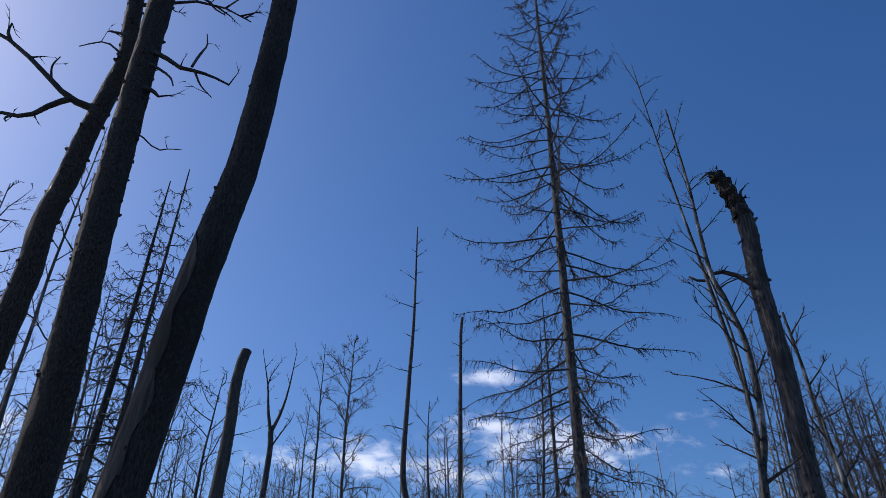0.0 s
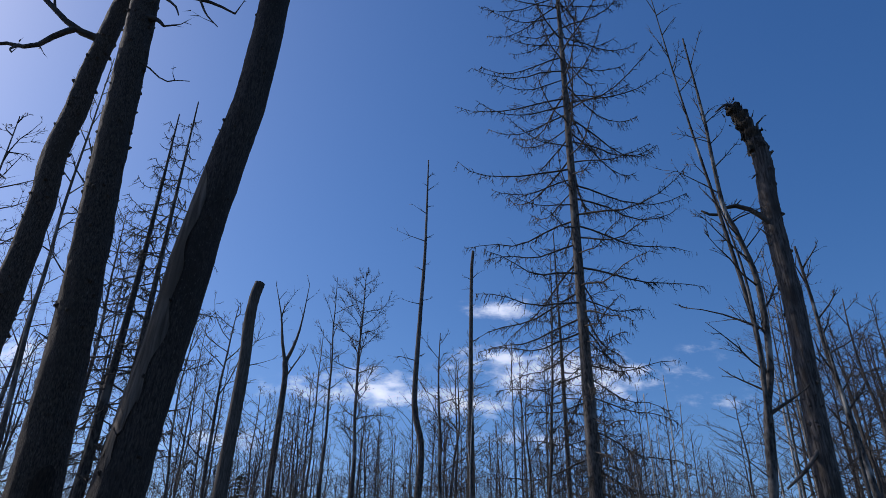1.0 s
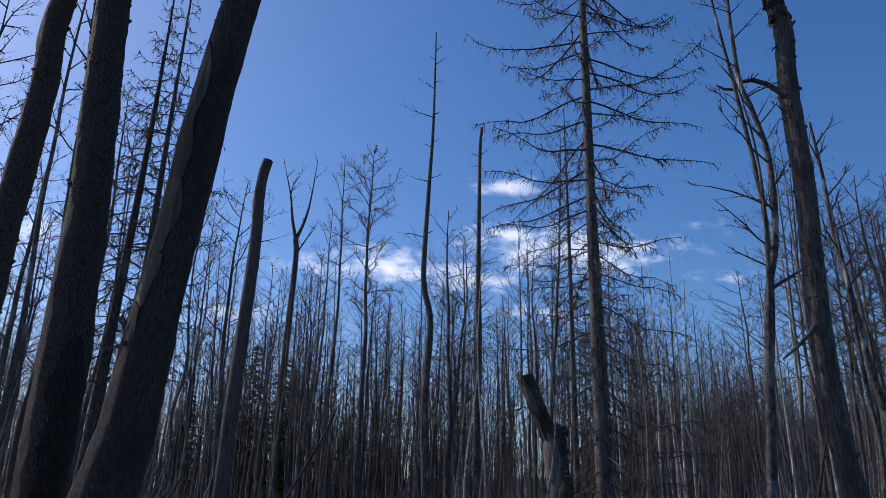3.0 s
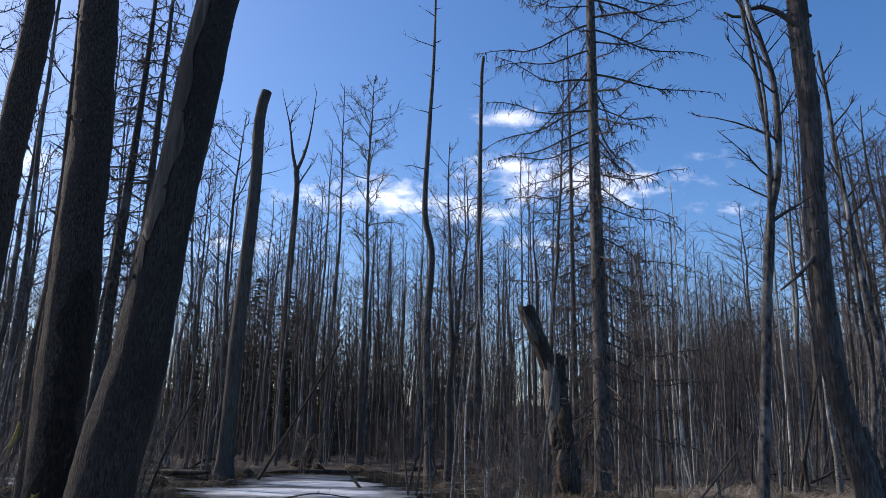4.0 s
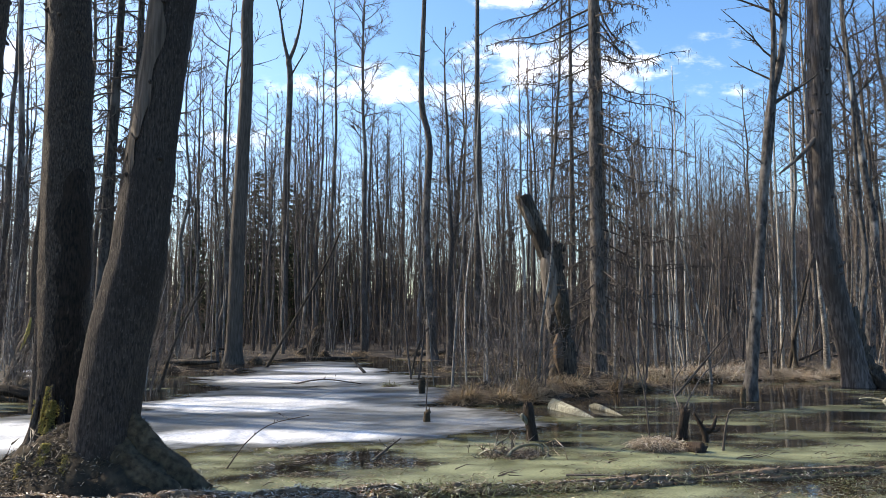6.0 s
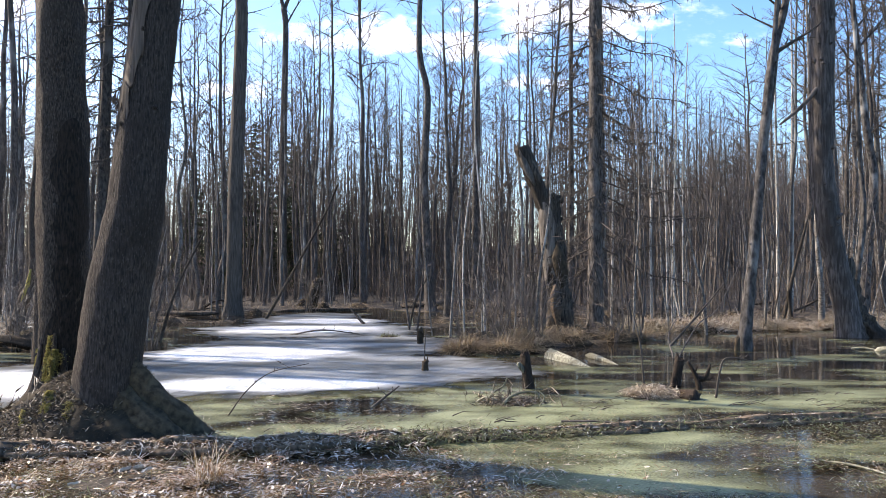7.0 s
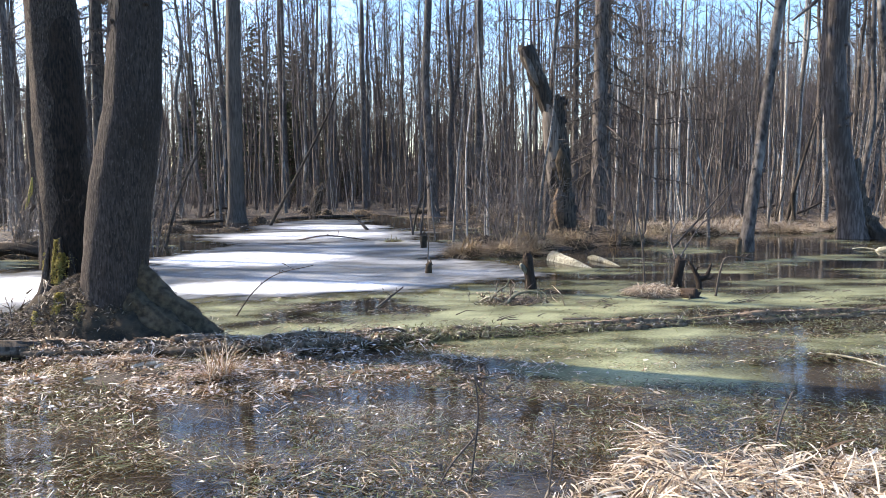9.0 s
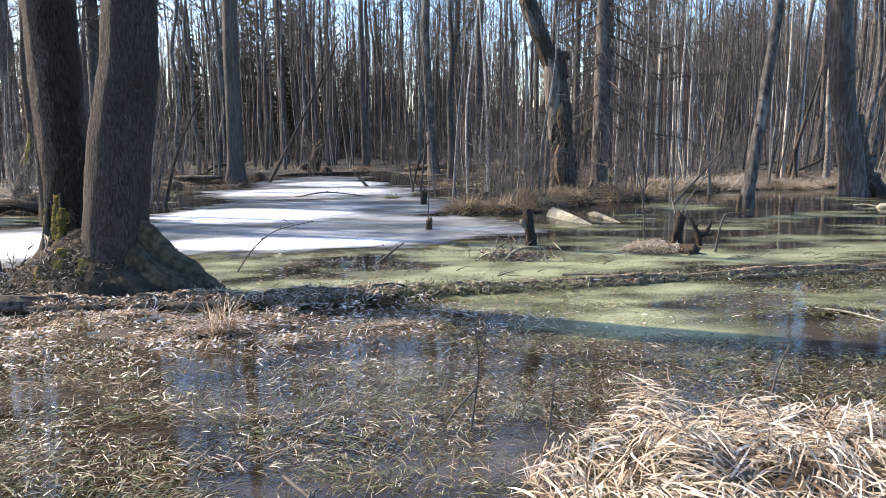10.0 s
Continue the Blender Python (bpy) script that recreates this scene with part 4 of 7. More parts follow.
larch((4.62, 20.9), 4.8, 34.0, 0.215, 3.8, 2.2, 21, "tall bare larch with thin drooping branches", 1.0)
larch((-8.6, 20.0), -8.35, 17.2, 0.2, 2.1, 4.0, 22, "slim bare larch with a narrow crown", 0.9)
larch((-7.9, 20.3), -7.95, 18.0, 0.17, 2.1, 5.0, 23, "slim bare larch with a dense twiggy top", 1.1)
larch((7.6, 33.0), 7.6, 17.0, 0.16, 1.9, 1.5, 24, "slender larch with fine level twigs", 1.0)
larch((5.6, 30.0), 5.7, 19.0, 0.15, 2.0, 2.0, 25, "slender larch with fine level twigs", 1.0)

# ---- dead and broken trunks ----
rng = random.Random(31)
snag, ps = hero("dead_tree", "tall grey dead trunk snapped off at the top", "dead tree", [(-7.66, 29.2, 0), (-7.62, 29.2, 4.8), (-7.5, 29.2, 9), (-7.44, 29.2, 12), (-7.5, 29.2, 13.8), (-7.44, 29.2, 14.9), (-7.3, 29.2, 15.6)], 0.31, 0.22, M_BARE, 20, 0.25, 0.07, 12, 0.15)
short_boughs(snag, rng, ps, ((12.2, 1, 1.6, 0.15), (13.3, -1, 0.4, 0.5), (9.5, 1, 0.4, 0.2), (7.0, -1, 0.5, 0.3)))

dead, pd = hero("dead_tree", "thin dead tree with a kink and few short twigs", "dead tree", [(-0.02, 31.8, 0), (-0.2, 31.8, 3), (-0.3, 31.8, 6), (-0.16, 31.8, 9.2), (-0.45, 31.8, 10.7), (-0.52, 31.8, 12), (-0.38, 31.8, 16), (-0.27, 31.8, 19), (-0.25, 31.8, 24.3)], 0.21, 0.03, M_LARCH, 14, 0.15, 0.06, 14, 0.25)
short_boughs(dead, rng, pd, ((13.4, -1, 1.5, 0.05), (13.6, 1, 0.5, 0.4), (16.2, -1, 1.1, 0.45), (16.4, 1, 0.6, 0.3), (18.0, -1, 0.5, 0.6), (18.3, 1, 0.4, 0.4), (19.6, -1, 1.9, 0.12), (19.8, 1, 0.5, 0.3), (21.2, -1, 0.9, 0.5), (21.6, 1, 0.4, 0.3), (22.6, 1, 0.7, 0.9), (22.9, -1, 0.3, 0.5), (23.4, 1, 0.5, 0.7)))

pole, pp = hero("dead_tree", "straight limbless dead pole with a broken tip", "dead tree", [(2.0, 35.5, 0), (2.08, 35.5, 6), (2.1, 35.5, 10), (2.17, 35.5, 19), (2.27, 35.5, 21)], 0.18, 0.08, M_LARCH, 12, 0.12, 0.06, 15, 0.3)
short_boughs(pole, rng, pp, ((19.4, -1, 0.6, 0.6), (19.5, 1, 1.0, 0.9), (18.9, -1, 0.5, 0.1), (13.4, 1, 1.3, 0.2), (11.0, 1, 1.0, 0.3)))

# forked dead tree
fork, pf = hero("dead_tree", "thin dead tree with a forked bare top", "dead tree", [(-8.95, 44, 0), (-8.98, 44, 9), (-8.88, 44, 15.9), (-9.0, 44, 17.6)], 0.24, 0.17, M_FOREST, 12, 0.1, 0.05, 16, 0.4)
tb = Tubes()
o = Vector(fork.location)
for pts, r in (([(-9.0, 44, 17.5), (-9.35, 44, 19), (-9.6, 44, 20.6), (-10.2, 44, 22.8)], 0.13), ([(-9.0, 44, 17.5), (-8.6, 44.2, 18.8), (-8.3, 44.2, 20.4), (-8.05, 44, 23)], 0.13), ([(-9.6, 44, 20.4), (-9.5, 44, 21.2), (-9.2, 44, 21.8)], 0.05), ([(-8.95, 44, 16.4), (-8.3, 44, 17.6), (-7.9, 44, 18.2)], 0.06)):
    line = stem([Vector(q) - o for q in pts], 8)
    tb.add(line, taper(r, 0.02, 8), 6, 0.1, 3)
    for _ in range(5):
        limb(tb, rng, line[rng.randrange(2, 8)], Vector((rng.gauss(0, 0.6), rng.gauss(0, 0.5), 1)).normalized(), rng.uniform(0.4, 1.3), 0.03, 3, 0.15, 0.05, 1)
part("crown", tb, M_TWIG, fork, "dead forked boughs")

# broken stump with a hollow, leaning
stump, pst = hero("tree_stump", "tall broken rotten stump leaning on its own heel", "stump", [(3.36, 18.7, 0), (3.3, 18.7, 0.7), (3.22, 18.7, 1.4), (3.13, 18.7, 2.2), (3.07, 18.7, 2.9), (3.07, 18.7, 3.4)], 0.28, 0.245, M_DEAD, 26, 0.16, 0.3, 41, 0.05, "", 110, 0.05)
o = Vector(stump.location)
leaning_top = part("leaning_top", Tubes().add([q - o for q in stem([(3.06, 18.7, 2.95), (2.93, 18.68, 3.25), (2.72, 18.66, 3.8), (2.52, 18.65, 4.3), (2.37, 18.65, 4.66)], 26)], taper(0.18, 0.19, 26), 20, 0.3, 44), M_DEAD, stump, "slanting broken top")
tb = Tubes()
for i in range(26):
    a = rng.uniform(0, 6.28)
    p = Vector((2.37 + 0.16 * math.cos(a), 18.65 + 0.16 * math.sin(a), 4.58)) - o
    tb.add([p, p + Vector((-0.03 + rng.gauss(0, 0.03), rng.gauss(0, 0.03), rng.uniform(0.08, 0.22)))], [0.03, 0.0], 4)
for i in range(18):
    a = rng.uniform(0, 6.28)
    p = Vector((3.2 + 0.17 * math.cos(a), 18.7 + 0.2 * math.sin(a), 3.3)) - o
    tb.add([p, p + Vector((rng.gauss(0, 0.03), rng.gauss(0, 0.03), rng.uniform(0.1, 0.35)))], [0.04, 0.0], 4)
part("splintered_edge", tb, M_DEAD, leaning_top, "jagged splintered wood")
# no cavity is cut: a dark lump stands in for the hollow's shade
part("hollow", Tubes().add([Vector((3.3, 18.45, 1.2)) - o, Vector((3.28, 18.42, 1.55)) - o, Vector((3.22, 18.41, 1.95)) - o, Vector((3.2, 18.44, 2.35)) - o], [0.05, 0.14, 0.15, 0.03], 14, 0.5, 3), M_PEAT, stump, "dark lump painted as the shade of a rotten hollow")
part("rot", Tubes().add([Vector((3.2, 18.44, 0.3)) - o, Vector((3.15, 18.41, 0.7)) - o, Vector((3.12, 18.41, 1.05)) - o, Vector((3.14, 18.43, 1.3)) - o], [0.05, 0.13, 0.11, 0.03], 14, 0.6, 6), M_RUST, stump, "rust-brown rotten wood")
part("bark_slab", shell(pst, lambda z: 0.28 - 0.035 * z / 3.65 + 0.035 + 0.16 * math.exp(-z / 0.45), 1.75, 3.5, 150, 275, 7, 24, 50, 0.35), M_BARE, stump, "grey slab of loose bark")
# a paler strip imitates sunlight on the left face of the top
part("slope", Tubes().add([q - o for q in stem([(2.3, 18.5, 4.6), (2.5, 18.5, 4.1), (2.68, 18.52, 3.7)], 12)], [0.02 + 0.06 * math.sin(math.pi * i / 11) for i in range(12)], 10, 0.5, 12), M_BARE, leaning_top, "pale strip for the sunlit left face of the wood")

# old alder snag by the channel
rng = random.Random(17)
ral, pr = hero("alder_tree", "stout alder trunk snapped at the top above the water", "tree", [(10.52, 18.8, 0), (10.34, 18.8, 0.7), (10.19, 18.8, 1.5), (9.95, 18.8, 2.8), (9.83, 18.8, 4.2), (9.85, 18.8, 6.3), (9.96, 18.8, 8.5), (10.05, 18.8, 10.5), (10.02, 18.8, 11.8), (10.04, 18.8, 13.3), (10.15, 18.8, 14.9), (10.08, 18.8, 15.7)], 0.27, 0.265, M_SMOOTH, 26, 0.3, 0.12, 18, 0.1, "", 90, 0.05)
o = Vector(ral.location)
for pts, r in (([(10.3, 18.95, 1.9), (10.5, 18.95, 1.1), (10.75, 18.9, 0.5), (11.05, 18.8, -0.1)], 0.26), ([(10.55, 18.75, 0.5), (10.8, 18.6, 0.2), (11.2, 18.4, -0.2)], 0.16)):
    part("root", Tubes().add([Vector(q) - o for q in stem(pts, 16)], [r * (0.6 + 0.03 * i) for i in range(16)], 16, 0.8, r * 90), M_DEAD, ral, "dark ragged root")
snapped = part("snapped_top", Tubes().add([q - o for q in stem([(10.1, 18.8, 15.3), (10.0, 18.78, 15.9), (9.86, 18.77, 16.35), (9.68, 18.76, 16.75), (9.5, 18.75, 17.0)], 24)], [0.27 + 0.03 * math.sin(i * 1.3) - 0.003 * i for i in range(24)], 18, 0.5, 61), M_DEAD, ral, "torn slanting top of rotten wood")
tb = Tubes()
for i in range(46):
    u = rng.random()
    p = Vector((10.12, 18.75, 15.6)).lerp(Vector((9.48, 18.72, 17.05)), u) + Vector((rng.gauss(0, 0.2), rng.gauss(0, 0.13), rng.uniform(-0.1, 0.2)))
    tb.add([p - o, p - o + Vector((rng.gauss(0.05, 0.1), rng.gauss(0, 0.06), rng.uniform(0.05, 0.32)))], [rng.uniform(0.02, 0.05), 0.0], 4)
part("splintered_edge", tb, M_DEAD, snapped, "jagged splintered wood")
boughs(ral, rng, (([(9.9, 18.7, 12.6), (9.4, 18.6, 13.0), (8.75, 18.6, 13.15), (8.3, 18.6, 12.8), (7.9, 18.6, 12.95)], 0.09), ([(9.6, 18.7, 16.95), (9.3, 18.6, 16.95), (8.95, 18.6, 16.65)], 0.07), ([(9.85, 18.7, 6.35), (9.3, 18.6, 5.7), (8.7, 18.6, 5.2)], 0.07), ([(10.2, 18.7, 15.0), (10.5, 18.7, 15.25)], 0.1), ([(9.95, 18.7, 15.7), (9.75, 18.65, 15.2)], 0.06), ([(10.05, 18.8, 14.6), (9.65, 18.7, 14.2)], 0.04), ([(10.1, 18.8, 15.6), (10.25, 18.75, 16.35)], 0.11), ([(10.0, 18.75, 11.9), (9.6, 18.7, 12.4)], 0.06), ([(10.0, 18.75, 12.2), (9.7, 18.7, 11.9)], 0.05), ([(10.0, 18.8, 8.9), (10.35, 18.7, 8.4)], 0.05)))

# pale many-stemmed birch
rng = random.Random(19)
birch, pbi = hero("birch_tree", "crooked pale birch with several thin stems", "tree", [(6.48, 15.72, 0), (6.66, 15.72, 1.2), (6.9, 15.72, 3.3), (7.08, 15.72, 5), (7.26, 15.72, 6.2), (7.5, 15.72, 7.1), (7.62, 15.72, 8.2), (7.62, 15.72, 9.4), (7.4, 15.72, 10.5), (7.2, 15.72, 11.4), (7.18, 15.72, 14), (7.05, 15.72, 16.8)], 0.118, 0.02, M_DUSK, 16, 0.12, 0.2, 20, 0.09, "", 70, 0.02)
o = Vector(birch.location)
for pts, r in (([(6.98, 15.8, 3.8), (7.35, 15.9, 6), (7.5, 16, 8), (7.3, 16, 10.4), (7.0, 16, 13), (6.75, 16, 15.5), (6.45, 16, 19)], 0.08), ([(7.15, 15.7, 5.3), (7.3, 15.6, 7.5), (7.3, 15.6, 9.5), (7.0, 15.6, 11.5)], 0.06)):
    part("stem", Tubes().add([q - o for q in stem(pts, 40)], taper(r, 0.012, 40), 8, 0.06, r * 50), M_DUSK, birch)
tb = Tubes()
for z, sx, ln, r in ((6.5, 1, 1.3, 0.05), (7.4, -1, 1.7, 0.03), (7.0, -1, 1.2, 0.025), (8.4, -1, 1.9, 0.03), (8.9, 1, 1.0, 0.03), (9.5, -1, 1.8, 0.028), (10.2, -1, 1.7, 0.026), (10.8, -1, 1.4, 0.024), (11.2, 1, 1.0, 0.024), (12.0, -1, 1.6, 0.02), (12.8, 1, 0.9, 0.02), (13.6, -1, 1.0, 0.018), (14.2, 1, 1.1, 0.018), (15.4, -1, 0.8, 0.012)):
    limb(tb, rng, along(pbi, z), Vector((sx, rng.uniform(-0.5, 0.5), rng.uniform(0.5, 1.0))).normalized(), ln, r, 5, 0.12, 0.05, 2, 35, 0.4)
second = [Vector(q) - o for q in ((7.3, 16, 10.4), (7.0, 16, 13), (6.75, 16, 15.5), (6.45, 16, 18.8))]
for i in range(30):
    src, z = (second, rng.uniform(10.5, 18.5)) if i < 12 else (pbi, rng.uniform(7.5, 16.5))
    limb(tb, rng, along(src, z - o.z if src is second else z), Vector((rng.choice((-1, -1, 1)) * rng.uniform(0.3, 1), rng.uniform(-0.6, 0.6), rng.uniform(0.6, 1.3))).normalized(), rng.uniform(0.5, 1.7), 0.016, 4, 0.13, 0.06, 2 if i % 2 else 1, 35, 0.4)
limb(tb, rng, along(pbi, 5.2), Vector((-1, 0.1, 0.7)).normalized(), 1.5, 0.02, 2, 0.08, 0.02, 1)
part("crown", tb, M_TWIG, birch, "thin upswept twigs")

# curved tree beyond the snag
rng = random.Random(23)
cur, pc = hero("birch_tree", "curved grey birch with patchy pale bark", "tree", [(15.8, 27.4, 0), (15.95, 27.4, 2), (16.28, 27.4, 5), (16.05, 27.4, 7), (15.85, 27.4, 9.5), (15.6, 27.4, 12.3), (15.55, 27.4, 14.5), (15.4, 27.4, 17)], 0.185, 0.05, M_DUSK, 14, 0.1, 0.06, 26, 0.2)
tb = Tubes()
for i in range(11):
    limb(tb, rng, along(pc, 8.5 + i * 0.75), Vector((rng.choice((-1, 1)), rng.uniform(-0.6, 0.6), rng.uniform(0.7, 1.6))).normalized(), rng.uniform(1.2, 2.6), 0.045, 5, 0.14, 0.06, 2, 35, 0.45)
part("crown", tb, M_TWIG, cur, "bare upswept boughs")

mossy, pm = hero("alder_tree", "leaning young alder with a mossy foot", "tree", [(-10.5, 19.4, 0), (-10.2, 19.4, 0.8), (-9.92, 19.4, 1.6), (-9.97, 19.4, 3.2), (-9.85, 19.4, 5), (-9.9, 19.4, 9), (-9.7, 19.4, 13)], 0.15, 0.03, M_ALDER, 12, 0.08, 0.1, 27, 0.15)
o = Vector(mossy.location)
part("moss", Tubes().add([Vector((-10.18, 19.28, 0.85)) - o, Vector((-10.0, 19.27, 1.3)) - o, Vector((-9.93, 19.27, 1.7)) - o], [0.02, 0.06, 0.02], 10, 0.7, 2), M_MOSS, trunk_of(mossy), "yellow-green moss")
tb = Tubes()
for i in range(10):
    limb(tb, rng, along(pm, 4 + i * 0.85), Vector((rng.choice((-1, 1)), rng.uniform(-0.7, 0.7), rng.uniform(0.3, 1.2))).normalized(), rng.uniform(1.0, 2.4), 0.03, 5, 0.16, 0.05, 2, 38, 0.45)
part("crown", tb, M_TWIG, mossy)

# ---- the forest round the water ----
def forest_tree(name, label, seed, height, r, start, reach, count, up, twigs, material, fork=False, fine=0.45, depth=2):
    rng = random.Random(seed)
    ob = thing(name, label, "tree", "trees round the water")
    n = 12
    pts = [Vector((0, 0, -0.3))]
    x = y = 0.0
    for i in range(1, n + 1):
        x += rng.gauss(0, 0.07)
        y += rng.gauss(0, 0.07)
        pts.append(Vector((x, y, height * i / n)))
    line = stem(pts, 26)
    part("trunk", Tubes().add(line, [r * (1 - 0.88 * (i / 25) ** 1.1) + 0.35 * r * math.exp(-i * 0.8) for i in range(26)], 8, 0.06, seed), material, ob)
    tb = Tubes()
    for i in range(count):
        u = start + (1 - start) * (i + rng.random()) / count
        p = along(pts, height * min(0.985, u))
        a = i * 2.4 + rng.uniform(-0.6, 0.6)
        w = Vector((math.cos(a), math.sin(a), up * rng.uniform(0.6, 1.4)))
        k = (u - start) / (1 - start)
        ln = reach * (0.55 + 0.9 * k) * (1.0 if k < 0.6 else 2.5 * (1.0 - k)) * rng.uniform(0.6, 1.25) + 0.35
        limb(tb, rng, p, w.normalized(), ln, min(0.035, 0.012 + r * 0.14 * (1 - 0.6 * k)), twigs, 0.17, 0.07, depth, 40, fine)
    if start > 0.4:
        for _ in range(7):
            z = height * rng.uniform(0.15, start)
            a = rng.uniform(0, 6.28)
            limb(tb, rng, along(pts, z), Vector((math.cos(a), math.sin(a), rng.uniform(-0.1, 0.5))).normalized(), rng.uniform(0.4, 1.5), 0.014, 3, 0.2, 0.0, 1)
    part("crown", tb, M_TWIG, ob, "bare branches and twigs")
    return ob


KINDS = [
    forest_tree("alder_tree", "slim bare alder with an upswept crown", 101, 19, 0.15, 0.48, 2.4, 24, 0.75, 6, M_FOREST),
    forest_tree("alder_tree", "slim bare alder with a broad fine crown", 102, 17, 0.14, 0.45, 2.8, 25, 0.6, 6, M_FOREST),
    forest_tree("birch_tree", "slender birch with fine hanging twigs", 103, 18, 0.12, 0.4, 1.9, 24, 0.8, 6, M_PALE),
    forest_tree("alder_tree", "tall thin alder with few short branches", 104, 21, 0.15, 0.6, 1.5, 16, 0.7, 6, M_FOREST),
    forest_tree("alder_tree", "young bare alder with a narrow crown", 105, 13, 0.09, 0.35, 1.8, 22, 0.85, 6, M_FOREST),
    forest_tree("birch_tree", "young pale birch pole with thin twigs", 106, 12, 0.07, 0.4, 1.2, 18, 1.2, 6, M_PALE),
    forest_tree("alder_tree", "bare alder with a round crown of fine twigs", 108, 21, 0.17, 0.52, 2.1, 34, 0.75, 11, M_FOREST),
    forest_tree("alder_tree", "crooked bare alder with heavy limbs", 107, 16, 0.17, 0.35, 3.0, 18, 0.6, 7, M_FOREST),
    forest_tree("alder_tree", "slender bare alder with a lacy upswept crown", 109, 18, 0.12, 0.42, 2.2, 28, 0.85, 4, M_FOREST, False, 0.5),
    forest_tree("alder_tree", "slender bare alder with a lacy rounded crown", 110, 17, 0.13, 0.48, 2.7, 30, 0.65, 4, M_FOREST, False, 0.5),
    forest_tree("birch_tree", "thin grey birch with a lacy narrow crown", 111, 16, 0.09, 0.38, 1.4, 26, 1.3, 4, M_PALE, False, 0.5),
]
HOME = []


def plant(kind, x, y, s=1.0, turn=None, tilt=0.0, wide=1.0):
    z = land(x, y)
    t = rng.uniform(0, 360) if turn is None else turn
    m = pose(x, y, z, rng.gauss(0, 1.2), rng.gauss(0, 1.2) + tilt, t) @ Matrix.Diagonal((s * wide, s * wide, s, 1))
    src = KINDS[kind]
    if kind not in HOME:
        HOME.append(kind)
        src.matrix_basis = m
        return src
    return copy_thing_scaled(src, m)


def copy_thing_scaled(src, m):
    keep = src.matrix_basis.copy()
    src.matrix_basis = Matrix.Identity(4)
    ob = copy_thing(src, m)
    src.matrix_basis = keep
    return ob


rng = random.Random(77)
SPOTS = []
# trees that stand out singly
for kind, x, y, s, wide in ((3, -8.1, 49.3, 1.05, 0.9), (3, -5.5, 39.5, 1.0, 0.9), (6, -3.7, 39.4, 1.02, 1.0), (4, 0.9, 40, 1.25, 1.2), (0, 1.7, 44, 0.95, 1.0), (0, 3.35, 22.0, 0.72, 0.75), (0, -13.4, 29, 1.0, 1.0), (7, -17.5, 30, 1.1, 1.0), (0, -15.6, 26, 0.9, 1.0), (3, -14.0, 25.7, 1.15, 0.8), (7, -15.0, 22, 0.9, 0.9), (7, 20.5, 33, 1.1, 1.1), (1, 22.5, 38, 1.1, 1.1), (1, 26, 41, 1.1, 1.2), (0, 18.2, 36, 1.0, 1.0), (5, 9.5, 21.5, 0.55, 1.0), (2, 12.2, 23.5, 0.8, 0.9), (0, 13.3, 24.5, 0.75, 1.0), (2, 10.9, 22.8, 0.75, 0.8), (3, -17.2, 30, 0.55, 0.9), (4, -19.3, 35, 1.15, 1.1), (3, -13.7, 30, 0.75, 1.0), (5, -10.7, 32, 1.3, 1.1), (5, -10.3, 32.6, 1.1, 1.1), (4, -9.8, 34, 1.3, 1.3), (4, -11.7, 18, 1.17, 1.2), (7, -6.9, 47, 0.85, 0.9), (0, 0.0, 46, 0.85, 0.9), (4, 1.0, 47, 1.2, 1.0), (2, 3.6, 30, 0.75, 0.9), (4, 4.2, 31, 1.0, 1.0), (0, 5.6, 36, 0.8, 0.9), (4, 8.3, 27, 0.62, 0.9), (5, 7.4, 26, 0.7, 1.0), (5, 10.0, 29, 0.62, 1.0), (4, 11.0, 33, 0.66, 1.0)):
    plant(kind, x, y, s, None, 0, wide)
    SPOTS.append((x, y))


def free(x, y, gap):
    return all((x - a) ** 2 + (y - b) ** 2 > gap * gap for a, b in SPOTS)


tries = 0
count = 0
while count < 140 and tries < 9000:
    tries += 1
    y = 27 + 47 * rng.random() ** 0.9
    x = rng.uniform(-0.66, 0.68) * y
    if blob(x, y, -3.8, 28, 4.2, 11) > 0 or not free(x, y, 1.5):
        continue
    if rng.random() < 0.35 and abs(x / y) < 0.12 and y < 40:
        continue
    SPOTS.append((x, y))
    k = rng.choices((0, 1, 2, 3, 4, 5, 7), (4, 3, 3, 3, 5, 4, 1))[0] if y < 46 else rng.choices((8, 9, 10, 3), (4, 3, 2, 2))[0]
    s = rng.uniform(0.7, 1.05) * (0.85 if y < 40 else 1.0)
    if 0.27 < x / y < 0.44:
        s *= 0.55 + 0.25 * y / 60
    plant(k, x, y, s, None, 0, rng.uniform(0.7, 1.0))
    count += 1
# a closer stand of fine-twigged alders behind the ice and the island
count = 0
while count < 50:
    y = rng.uniform(36, 60)
    x = rng.uniform(-0.6, 0.24) * y
    if blob(x, y, -3.8, 28, 4.2, 11) > 0 or not free(x, y, 1.3):
        continue
    SPOTS.append((x, y))
    plant(rng.choice((0, 1, 1, 7, 4)), x, y, rng.uniform(0.62, 0.92) * (0.8 + y / 240), None, 0, rng.uniform(0.7, 0.95))
    count += 1
# lacy crowns that close the gap behind the larch and run down to the low gap beside the birch
count = 0
